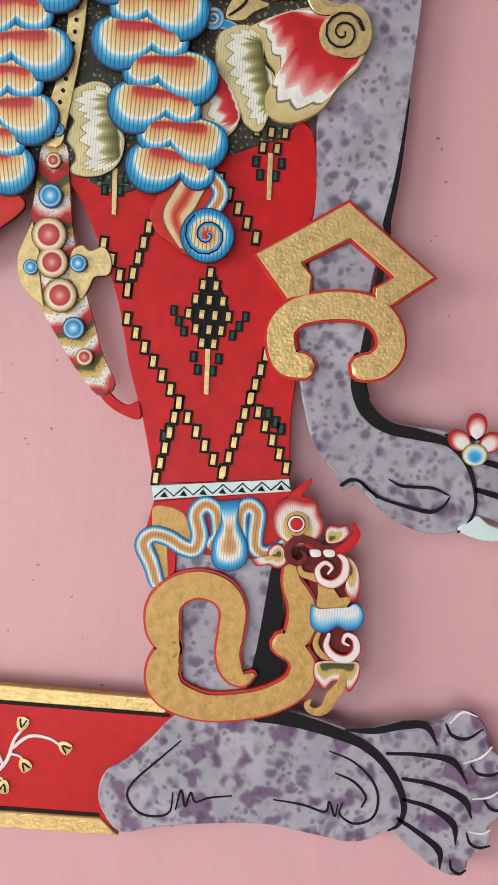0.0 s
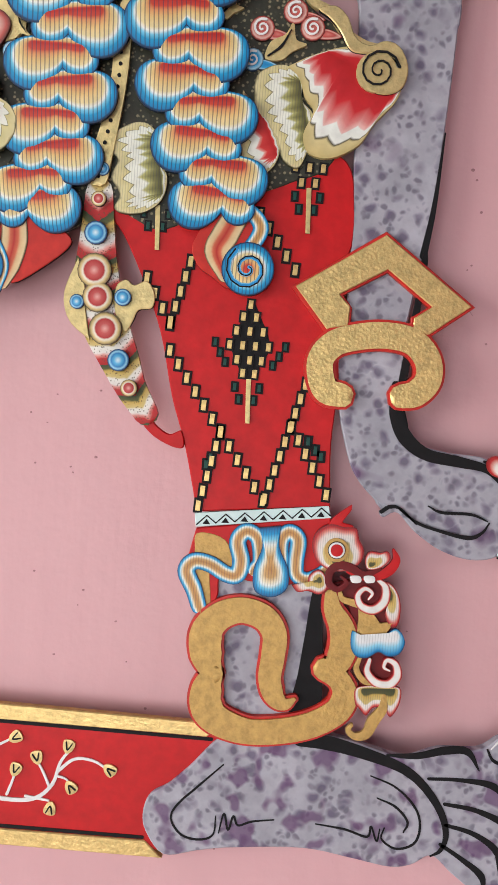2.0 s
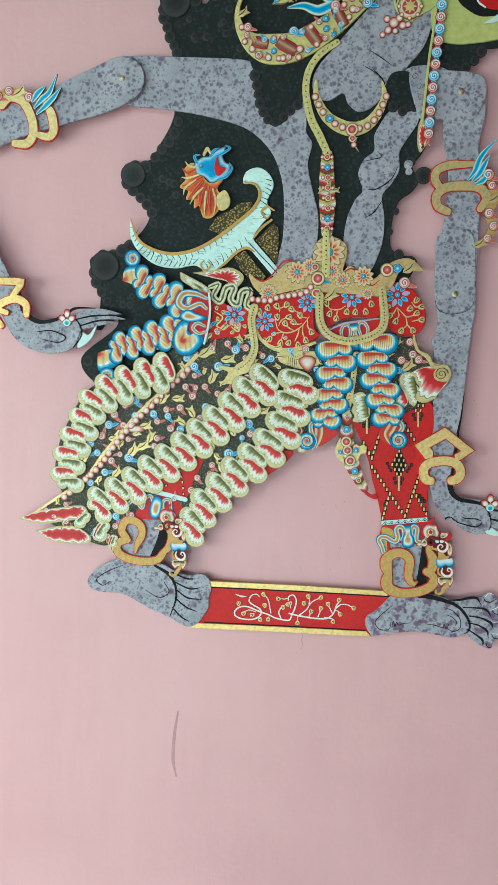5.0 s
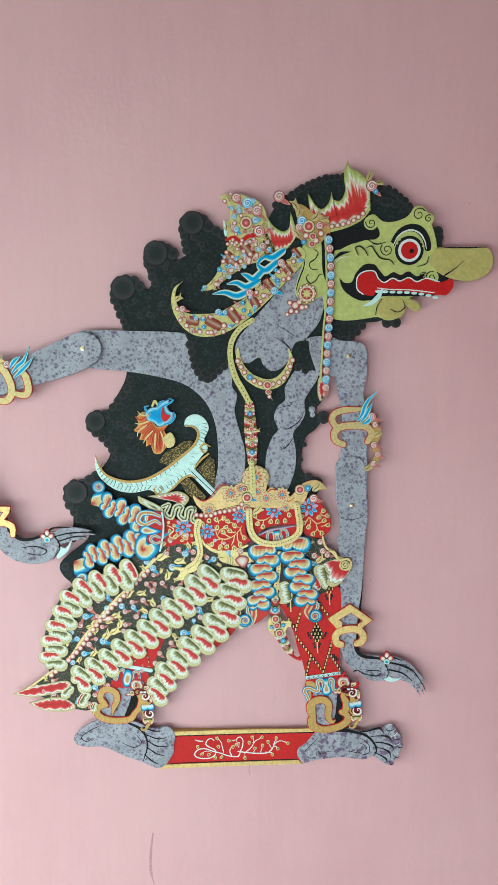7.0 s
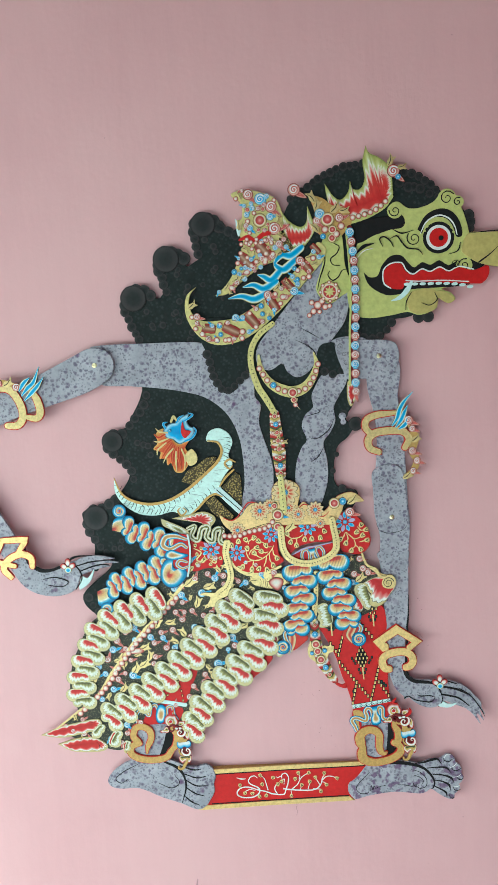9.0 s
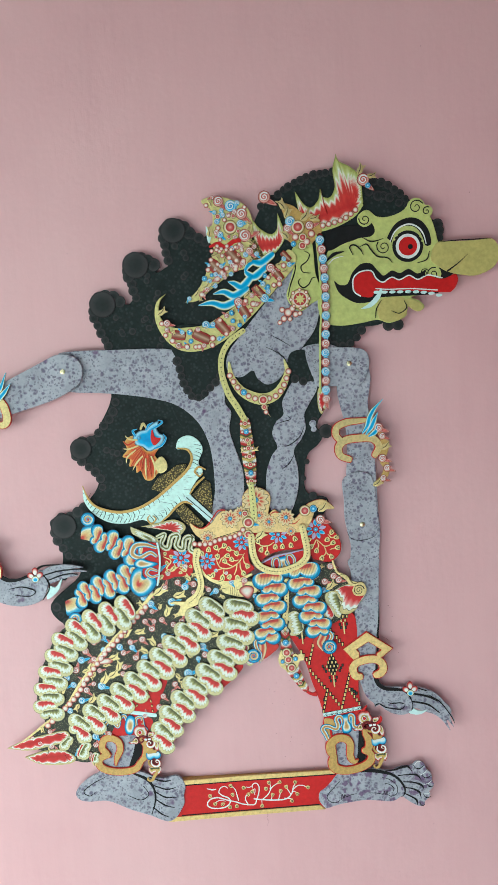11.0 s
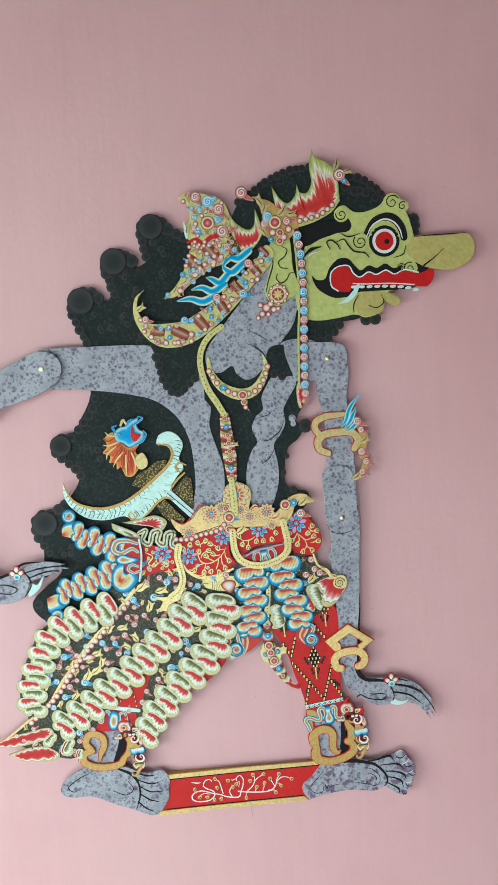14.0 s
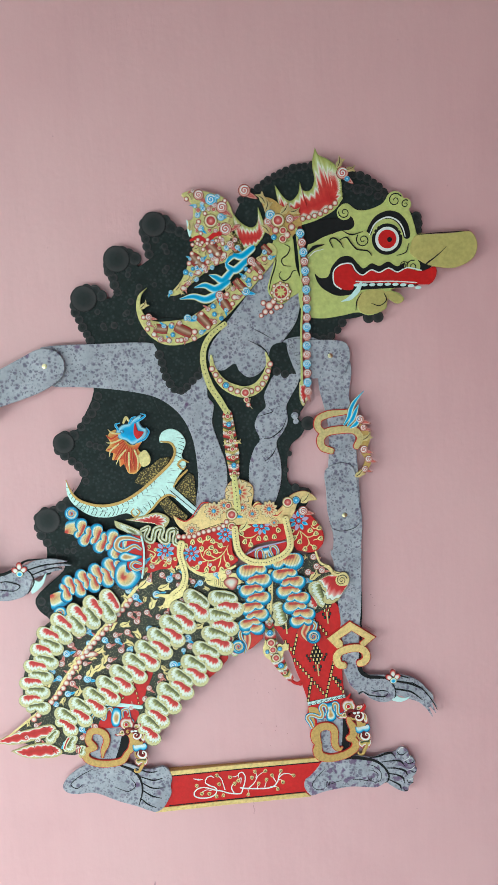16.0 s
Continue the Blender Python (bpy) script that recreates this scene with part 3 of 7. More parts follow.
for path, count in (([(46, 867), (55, 836), (38, 807)], 6), ([(-7, 832), (6, 801), (-16, 764)], 7), ([(-57, 782), (-37, 750), (3, 763)], 7), ([(-81, 597), (-51, 579), (-33, 609)], 7), ([(-131, 480), (-109, 462), (-119, 439)], 6), ([(8, 732), (49, 760), (75, 789)], 8), ([(-124, 382), (-100, 388), (-89, 371)], 4)):
    curls(fig, path, count, 4.9, 4.6, -3.3, 7)
fig.disc((38, 886), 17, -2.1, CURL, 1.0, 24)
fig.disc((-16, 843), 18, -2.1, CURL, 1.0, 24)
fig.disc((-65, 793), 18, -2.1, CURL, 1.0, 24)
fig.disc((-111, 597), 15, -2.1, CURL, 1.0, 24)
fig.disc((-144, 489), 18, -2.1, CURL, 1.0, 24)

# head and chest: black board with curls round its rim
fig.plate([(135, 869), (157, 906), (176, 924), (202, 939), (233, 949), (264, 951), (303, 940), (333, 929), (353, 914), (371, 899), (390, 881), (402, 865), (400, 847), (366, 802), (324, 749), (288, 740), (275, 719), (263, 715), (248, 724), (240, 701), (234, 638), (219, 611), (228, 597), (220, 583), (204, 568), (198, 528), (206, 512), (226, 508), (228, 494), (209, 479), (124, 481), (56, 486), (55, 571), (18, 653), (28, 730), (76, 804)], -1.5, 5, HAIR)
curls(fig, [(160, 911), (176, 922), (194, 932), (217, 943), (241, 949), (258, 951)], 13, 5, 6, -1.6)
curls(fig, [(304, 936), (325, 931), (342, 921), (354, 909), (357, 900)], 8, 6, 6, -1.4)
curls(fig, [(305, 920), (325, 915), (344, 906)], 5, 7, 6, -1.3, 3)
curls(fig, [(396, 874), (398, 864), (397, 855)], 3, 8, 7, -1.4)
curls(fig, [(239, 724), (255, 717), (268, 718), (280, 726), (287, 737)], 6, 7, 6, -1.5)
for c, r in (((325, 742), 8), ((338, 742), 8), ((232, 601), 10), ((216, 616), 6), ((222, 501), 9), ((209, 511), 6), ((203, 560), 4), ((197, 537), 4)):
    fig.disc(c, r, -1.4, CURL, 0.8)

# raised upper limb, trunk and neck
fig.plate([(-132, 727), (-116, 732), (-58, 731), (28, 726), (40, 702), (67, 692), (90, 687), (94, 663), (95, 647), (102, 635), (98, 612), (104, 586), (113, 553), (113, 523), (108, 495), (89, 486), (66, 491), (72, 526), (72, 566), (67, 598), (53, 627), (28, 649), (-2, 660), (-41, 668), (-79, 673), (-121, 678), (-134, 700)], 0.0, 3.5, SKIN)
fig.plate([(205, 718), (252, 717), (250, 678), (227, 672), (221, 657), (210, 640), (203, 626), (204, 607), (196, 591), (186, 577), (190, 553), (190, 529), (185, 508), (175, 488), (157, 486), (146, 504), (144, 529), (147, 552), (155, 572), (163, 583), (157, 602), (163, 618), (174, 628), (173, 644), (180, 659), (189, 672), (201, 678)], 0.0, 3.5, SKIN)
fig.stroke([(178, 627), (183, 621), (173, 618), (165, 616)], (0.5, 1.2, 0.5), 0.25, INK)
fig.stroke([(202, 610), (195, 596), (180, 585), (169, 584)], (0.5, 1.6, 0.6), 0.25, INK)
fig.stroke([(187, 573), (178, 559), (168, 552)], (0.5, 1.5, 0.5), 0.25, INK)
fig.disc((214, 613), 5, -0.4, SKIN)
fig.disc((215, 605), 4, -0.4, SKIN)
fig.plate([(204, 833), (182, 809), (152, 776), (122, 741), (104, 719), (99, 701), (105, 687), (119, 683), (135, 691), (141, 680), (153, 671), (166, 674), (176, 683), (184, 695), (206, 720), (222, 740), (229, 758), (231, 779), (220, 803)], 0.8, 4, SKIN)
fig.stroke([(168, 717), (179, 706), (184, 694)], (0.5, 1.6, 0.7), 1.05, INK)
fig.stroke([(161, 739), (176, 730), (188, 722)], (0.4, 1.2, 0.4), 1.05, INK)
fig.stroke([(155, 722), (168, 715), (177, 707)], (0.4, 1.0, 0.4), 1.05, INK)
# hair hanging on the shoulder and the chest
fig.plate([(24, 734), (33, 709), (36, 691), (40, 675), (45, 663), (53, 655), (65, 656), (72, 666), (80, 674), (88, 682), (94, 698), (92, 745), (38, 760)], 0.6, 4, HAIR)
curls(fig, [(33, 710), (36, 693), (40, 677), (46, 665), (55, 659), (65, 661), (73, 670), (82, 677), (89, 686)], 11, 6, 6, 0.7)
fig.plate([(187, 711), (203, 716), (215, 709), (221, 698), (225, 686), (220, 675), (207, 671), (191, 677), (182, 689)], 1.0, 3, HAIR)
curls(fig, [(215, 709), (221, 697), (223, 685), (215, 675), (204, 673), (193, 677)], 6, 6, 6, 1.0)

# shoulder and hanging limb with two joints
fig.plate([(258, 685), (251, 670), (251, 647), (259, 607), (260, 567), (255, 520), (254, 487), (256, 463), (265, 448), (280, 441), (294, 445), (301, 459), (300, 480), (299, 524), (298, 564), (296, 596), (292, 636), (297, 675), (286, 699)], 0.4, 3.5, SKIN)
fig.plate([(210, 717), (251, 716), (278, 714), (292, 708), (296, 692), (291, 675), (283, 664), (263, 662), (240, 663), (228, 661), (218, 675)], 2.0, 3.5, SKIN)
fig.plate([(256.1, 417.3), (257.2, 397.9), (258, 376.2), (259.3, 354.5), (260.2, 332.5), (261.5, 310.5), (261.8, 283.8), (261.8, 261.3), (262.5, 245.6), (265.2, 233.3), (270.2, 223.5), (276.3, 210.4), (285.2, 199.7), (295.3, 212), (298.5, 225.9), (289.3, 233.1), (285, 238.4), (283.3, 245), (284.5, 260.9), (287.6, 283.5), (290.6, 303.8), (293.2, 323.8), (294.7, 352.4), (295.9, 378.6), (296.3, 400.3), (295.3, 419.5)], 1.0, 3.5, SKIN)
fig.plate([(255, 494), (254, 474), (255, 458), (259, 437), (257, 412), (258, 391), (267, 374), (284, 383), (296, 392), (297, 413), (300, 439), (301, 459), (299, 480), (292, 503), (266, 510)], 0.9, 3.4, SKIN)
fig.plate([(252, 532), (252, 504), (252, 477), (255, 459), (259, 450), (269, 445), (283, 446), (293, 451), (299, 460), (298, 484), (293, 532), (273, 542)], 2.4, 3.4, SKIN)
fig.stroke([(254, 459), (258, 449), (269, 444), (283, 445), (294, 450), (299, 460)], (0.3, 0.6, 0.3), 1.5, INK, 0.5)
# hanging grip with long fingers
fig.plate([(262.1, 266.3), (261.7, 245.3), (262.5, 239.5), (264.6, 230.8), (270.3, 215.1), (279.6, 204.7), (285.2, 201.9), (282.4, 199.8), (283.9, 197.6), (289.5, 199.9), (297.7, 192.3), (308.7, 185.8), (320.8, 183.1), (330.9, 185.3), (336.9, 191.9), (343.5, 191.3), (352.6, 188.8), (363.4, 185.1), (378, 174.4), (387.4, 170.7), (392.7, 186.4), (380.5, 201.7), (368.6, 214), (358.3, 219.6), (345.6, 223.1), (331.2, 220.9), (321.9, 225), (307.2, 226), (295.2, 228.4), (288.9, 233.1), (285.1, 241.6), (286.5, 268.6)], 1.4, 3.5, SKIN)
for pts, w in (
    ([(338, 221), (356, 215), (376, 202), (397, 170)], (9, 10, 8, 1)),
    ([(338, 213), (362, 204), (381, 186), (395, 161)], (9, 10, 8, 1)),
    ([(340, 204), (361, 196), (377, 180), (390, 156)], (9, 9, 7, 1)),
    ([(340, 198), (356, 190), (371, 182), (383, 168)], (8, 8, 5, 1)),
):
    fig.stroke(pts, w, 1.7, SKIN, 3.2, 0.5)
for pts, w in (
    ([(284, 251.7), (285.2, 240.1), (289.7, 230.8), (298.6, 224.6), (312, 222.6), (324, 220.2), (332.2, 212.1), (336.5, 200.5), (336.1, 191.5), (331, 185)], (3, 5.5, 6, 5, 4.5, 3, 2, 1.2, 1, 0.8)),
    ([(331.3, 214.9), (343.8, 213.2), (359.6, 208.7), (373.2, 201)], (1.6, 2.6, 3, 1)),
    ([(336.9, 202.6), (348.3, 200.1), (361.3, 195.4), (375.4, 183.2)], (2, 2.6, 2.4, 1)),
    ([(289.3, 202), (297.2, 196.8), (304.8, 194.5), (318.3, 192.2), (323.9, 194.8), (326.4, 198.9)], (0.6, 1.2, 1.2, 1.8, 1, 0.5)),
    ([(301.4, 203.8), (307, 201.6), (318.7, 201.8), (325.7, 199.5)], (0.5, 1.2, 1.2, 0.5)),
    ([(322.1, 223.6), (328.1, 222.1), (339.6, 223.7), (358.5, 217.5)], (1, 2, 2.5, 1)),
    ([(282.7, 199.9), (286.3, 202.3), (290.8, 201.5), (297.3, 195.9)], (1.6, 1.6, 1, 0.5)),
    ([(361, 211), (377, 199), (391, 179), (397, 166)], (1, 1.6, 1.4, 0.6)),
):
    fig.stroke(pts, w, 2.4, INK, 0.5)
fig.plate([(330.9, 185.9), (334.8, 189.8), (338.4, 192.3), (343.8, 188.9), (351.2, 188.1), (357.3, 189), (353.1, 185), (346, 182.5), (338.6, 183)], 2.5, 1.2, NAIL)
fig.plate([(290.2, 303.7), (288.9, 285.8), (286.4, 265.5), (284.9, 247.4), (287.5, 238.6), (290.5, 235.4), (288.2, 245.4), (289.4, 263.5), (291.4, 283.8), (292.5, 302.8)], 1.9, 0.5, INK, chamfer=0.1)
fig.stroke([(294.9, 352.5), (293.2, 323.8), (290.6, 303.8)], (0.6, 2.0, 3.0), 1.3, INK, 0.4)

# raised forearm bent back to the hip, standing clear of the wall
fig.plate([(-118, 728), (-134, 728), (-157, 718), (-209, 695), (-262, 676), (-315, 654), (-341, 643), (-361, 627), (-363, 603), (-345, 592), (-318, 606), (-273, 627), (-229, 643), (-185, 655), (-142, 667), (-114, 680), (-101, 692), (-98, 708), (-105, 722)], 5.0, 3.5, SKIN)
fig.plate([(-342, 637), (-361, 612), (-355, 568), (-332, 519), (-308, 483), (-288, 455), (-272, 428), (-256, 400), (-235, 385), (-208, 380), (-183, 386), (-173, 401), (-171, 416), (-177, 430), (-197, 423), (-219, 418), (-238, 424), (-249, 443), (-258, 468), (-280, 509), (-302, 549), (-319, 589), (-326, 620)], 6.5, 3.5, SKIN)
for pts, w in (
    ([(-181, 421), (-166, 430), (-143, 433), (-120, 431)], (9, 9, 7, 1)),
    ([(-179, 417), (-161, 423), (-139, 427), (-115, 425)], (8, 8, 6, 1)),
    ([(-178, 410), (-162, 416), (-144, 420), (-128, 420)], (8, 8, 6, 1)),
):
    fig.stroke(pts, w, 6.8, SKIN, 3.0, 0.5)
for pts, w in (
    ([(-248, 457), (-243, 433), (-228, 420), (-211, 419), (-192, 426), (-177, 436), (-152, 437)], (3, 6, 6, 4, 4, 3, 1)),
    ([(-181, 428), (-171, 416), (-169, 403), (-179, 388)], (1, 2, 2, 1)),
    ([(-175, 423), (-152, 428), (-121, 429)], (1.5, 2.2, 1)),
    ([(-171, 415), (-148, 422), (-128, 423)], (1.5, 2.2, 1)),
    ([(-225, 406), (-207, 408), (-189, 401), (-198, 394), (-218, 397)], (0.8, 1.4, 1.4, 1, 0.6)),
):
    fig.stroke(pts, w, 7.4, INK, 0.5)
fig.plate([(-174, 389), (-169, 407), (-160, 405), (-150, 417), (-155, 402), (-165, 392)], 7.4, 1.2, NAIL)
for c, h in (((-125, 705), 5.0), ((268, 693), 2.0), ((276, 467), 2.4)):
    fig.disc(c, 3.4, h + 0.9, BRASS, 1.2, 14, 1.2)
    fig.disc(c, 2.2, h, BRASS, 0.0, 10, h - WALL_LIFT)

# shins and feet
fig.plate([(215.5, 172.7), (219.5, 152.1), (224.8, 107.9), (256.6, 110), (259.5, 155.9), (257.7, 176.6), (257.7, 176.6)], 0.5, 3.5, SKIN)
fig.plate([(258, 165), (261.6, 164), (265.3, 115.6), (258.6, 113.3), (252.2, 113.1), (254.5, 128.6), (256.2, 146.3)], 1.0, 0.6, INK, chamfer=0.1)
fig.plate([(228.4, 100.3), (222, 97.2), (213.8, 87.3), (204.9, 78.2), (197.4, 73), (194.7, 65.5), (196.3, 57), (204.7, 47.6), (218.5, 50.6), (232, 53.2), (262.2, 56.2), (283.7, 53.9), (299.1, 51.9), (308.1, 53.8), (316.1, 58.4), (325.1, 51.6), (336.6, 43.8), (344.8, 41.4), (349.3, 44.8), (350, 49), (355.5, 54), (357.9, 59.7), (356.2, 63.4), (361.1, 68.6), (363.6, 75.2), (361, 79.4), (361.2, 87.7), (358.4, 93.7), (353.1, 97.6), (351.3, 105.5), (345.9, 110.3), (339.5, 110.6), (334, 106.3), (328.2, 104.5), (314.8, 103.5), (303.2, 98.9), (294.1, 99.9), (275.6, 104.3), (257.4, 105.1)], 1.2, 4, FOOT)
for pts, w in (
    ([(257.7, 102), (269.8, 101.9), (285.2, 99), (300.7, 94.3), (310.5, 87.4), (318.3, 77.1), (321.1, 67.8), (319.4, 61.3), (315.5, 58.4)], (5, 6, 5, 4, 3.5, 3, 2.4, 1.6, 0.6)),
    ([(294.2, 99.3), (306.1, 100.1), (317.8, 103.5), (326.8, 103.8), (332.1, 96.4)], (1, 2.6, 3.4, 3, 0.5)),
    ([(311.9, 91), (325.1, 91.7), (338.9, 90.2), (345.9, 81.4)], (1.2, 1.6, 3, 0.5)),
    ([(319.4, 81), (332.6, 79.5), (345.2, 74.4), (349.2, 66.8)], (1.4, 2, 3.2, 0.6)),
    ([(320.6, 72.2), (332.2, 69.6), (341.9, 63.6), (343.8, 55.1)], (1.4, 2, 3, 0.5)),
    ([(319.1, 63.8), (328.9, 58.1), (337.2, 51.9), (338.4, 44)], (1.4, 2, 3, 0.5)),
    ([(334.7, 105.5), (337.6, 101.1), (343.8, 100.1), (350.1, 104.8)], (0.8, 1.4, 1.4, 0.5)),
    ([(346.5, 89.4), (349.9, 85.9), (356, 85.9), (360.5, 88.9)], (0.7, 1.2, 1.2, 0.5)),
    ([(353, 75.8), (356.1, 72), (359.6, 71), (363, 73)], (0.7, 1.2, 1.2, 0.5)),
    ([(347.8, 60.3), (349.8, 56), (353.6, 54.5), (358.1, 55.6)], (0.7, 1.2, 1.2, 0.5)),
    ([(342.2, 48.2), (343.2, 44.5), (346.5, 42.5), (349.3, 44.4)], (0.7, 1.2, 1.2, 0.5)),
    ([(288.2, 89.9), (298.6, 86.2), (306.9, 79.1), (310.1, 71.5), (308.6, 63.4), (301.3, 60.1), (294.9, 63.6), (295.6, 68.5)], (0.5, 0.8, 1, 1, 1, 0.9, 0.8, 0.5)),
    ([(291.6, 80.8), (299.5, 77.8), (304.9, 72), (303.6, 67.4)], (0.5, 1, 1, 0.6)),
    ([(267.2, 67.3), (279.4, 66.2), (288.8, 64), (290.1, 68.6), (292.9, 62.5), (293.8, 67.7)], (0.5, 0.9, 0.9, 0.8, 0.8, 0.5)),
    ([(227, 88.7), (217.3, 78.7), (208.7, 69.4), (206.8, 63.2), (211.6, 57), (219.2, 55.7), (224.8, 58.4), (225.4, 66.4)], (0.5, 0.9, 0.9, 0.9, 0.9, 0.9, 0.8, 0.5)),
    ([(227.1, 59.4), (228.8, 67.9), (231, 61), (232.8, 67.2), (235, 63.4), (240.6, 65.6), (249.8, 67.3)], (0.5, 0.9, 0.9, 0.9, 0.8, 0.8, 0.5)),
):
    fig.stroke(pts, w, 1.45, INK, 0.4)
for pts in ([(336.2, 105.9), (341, 111.1), (347.1, 109.8)], [(343.5, 89.7), (350.6, 92.9), (354.6, 97.7)], [(348.8, 75), (355.6, 76.4), (360.3, 80)], [(348.6, 61), (354.4, 60.6), (357.5, 62.6)]):
    fig.stroke(pts, (0.4, 1.0, 0.4), 1.5, WHITE, 0.4)
fig.plate([(-108, 187), (-123, 124), (-80, 118), (-59, 183), (-59, 183)], 0.5, 3.5, SKIN)
fig.plate([(-62, 181), (-71, 150), (-82, 120), (-74, 117), (-57, 148), (-52, 180)], 0.9, 0.5, INK, chamfer=0.1)
fig.plate([(-111, 126), (-133, 119), (-150, 107), (-159, 94), (-154, 84), (-140, 80), (-112, 79), (-81, 64), (-53, 53), (-37, 45), (-25, 42), (-15, 48), (-9, 56), (-2, 69), (-2, 81), (1, 93), (-3, 106), (-12, 112), (-28, 109), (-45, 113), (-61, 121), (-82, 125)], 1.2, 4, SKIN)
for pts, w in (
    ([(-72, 119), (-54, 109), (-45, 94), (-44, 76), (-51, 54)], (3, 4.5, 3, 2.4, 1)),
    ([(-50, 112), (-32, 105), (-20, 105)], (1.4, 2.4, 0.8)),
    ([(-45, 99), (-27, 92), (-13, 94)], (1.4, 2.2, 0.8)),
    ([(-43, 89), (-29, 80), (-12, 79)], (1.4, 2.2, 0.8)),
    ([(-44, 78), (-31, 68), (-17, 63)], (1.4, 2.2, 0.8)),
    ([(-48, 66), (-37, 55), (-26, 49)], (1.4, 2.2, 0.8)),
    ([(-113, 117), (-134, 107), (-147, 96), (-139, 89), (-129, 95)], (0.6, 1.3, 1.3, 1.2, 0.6)),
    ([(-83, 86), (-65, 78), (-53, 86), (-60, 99)], (0.6, 1.2, 1.2, 0.6)),
):
    fig.stroke(pts, w, 1.45, INK, 0.4)

# the mask-like face
fig.plate([(292, 892), (303, 897), (315, 888), (331, 887), (349, 893), (359, 903), (365, 908), (374, 904), (382, 894), (389, 879), (394, 862), (398, 848), (415, 830), (400, 811), (394, 792), (377, 782), (357, 778), (369, 772), (375, 763), (364, 759), (352, 766), (350, 754), (340, 748), (325, 745), (310, 750), (288, 747), (260, 745), (237, 751), (229, 772), (232, 802), (242, 829), (247, 847), (267, 861), (291, 868)], 1.0, 4, FACE)
fig.plate([(395, 849), (420, 849), (448, 849), (468, 850), (477, 841), (479, 826), (470, 811), (448, 802), (426, 804), (408, 809), (395, 817), (385, 828)], 2.2, 3, NOSE)
fig.plate([(309, 767), (317, 777), (335, 780), (349, 776), (352, 764), (345, 751), (328, 746), (313, 751)], 1.8, 2, NOSE)
fig.plate([(352, 776), (365, 772), (374, 763), (366, 758), (355, 764), (349, 771)], 1.9, 2, NOSE)
fig.plate([(244, 870), (254, 876), (272, 878), (291, 879), (301, 884), (309, 877), (311, 868), (305, 862), (292, 861), (281, 858), (267, 854), (252, 847), (244, 849)], 1.5, 1.5, INK)
fig.plate([(324, 847), (330, 864), (341, 878), (358, 884), (373, 880), (384, 866), (387, 848), (379, 846), (374, 861), (365, 871), (352, 873), (339, 866), (332, 850)], 1.5, 1, INK)
fig.stroke([(331, 853), (338, 866), (348, 873), (359, 875), (370, 870), (377, 860), (380, 848)], (1, 2, 2, 2, 1), 1.9, WHITE)
for x, z, a in at_length(spline([(337, 856), (344, 865), (354, 869), (363, 868), (371, 861), (375, 852)]), 9):
    fig.disc((x, z), 2.3, 1.5, FACE, 0.5, 10)
fig.disc((355, 846), 21, 1.6, INK, 0.3, 28)
fig.disc((355, 846), 16.5, 2.0, WHITE, 0.4, 28)
fig.disc((355, 846), 12.5, 2.5, RED, 0.6, 28)
fig.disc((358, 845), 3.4, 3.2, INK, 0.3, 12)
fig.plate([(253, 806), (260, 800), (271, 801), (278, 815), (290, 826), (304, 826), (313, 816), (321, 809), (332, 815), (343, 811), (355, 816), (367, 809), (380, 814), (397, 815), (411, 818), (423, 819), (416, 807), (406, 798), (393, 781), (318, 780), (303, 775), (284, 774), (269, 781), (258, 791)], 1.5, 1.2, INK)
fig.plate([(278, 798), (281, 808), (290, 815), (303, 815), (309, 805), (319, 799), (331, 805), (342, 801), (355, 806), (367, 800), (381, 805), (400, 800), (419, 805), (421, 794), (413, 783), (399, 782), (318, 789), (303, 781), (289, 783), (282, 789)], 2.3, 1.5, RED)
fig.stroke([(288, 783), (280, 789), (278, 798), (280, 809), (290, 816), (304, 816), (310, 806), (319, 800), (331, 806), (342, 802), (355, 807), (367, 801), (381, 806), (400, 801)], 1.7, 2.45, WHITE, 0.6)
fig.stroke([(309, 792), (326, 790), (358, 789), (393, 785)], 1.4, 2.6, WHITE)
for x, z, a in at_length(spline([(310, 787), (334, 786), (358, 785), (381, 782), (395, 778)]), 9):
    fig.leaf([(x + 4.4 * math.cos(b), z + 2.1 * math.sin(b)) for b in np.linspace(0, math.tau, 10, endpoint=False)], (x, z), 2.8, NAIL, 0.5, 1.0, 2, smooth_line=False)
fig.stroke([(288, 766), (300, 770), (310, 779), (316, 789)], (1, 6, 7, 4), 3.0, NAIL, 0.8, 0.4)
for c, r, turns, start in (((388, 807), 9, 1.5, 1.2), ((322, 847), 10, 1.5, 2.4), ((368, 897), 10, 1.4, 0.5), ((298, 885), 8, 1.3, 3.0), ((382, 891), 6, 1.2, 1.0)):
    fig.disc(c, r + 2.2, 1.7, FACE, 0.4, 18)
    fig.spiral(c, r, turns, start, 1.5, 2.15, INK)
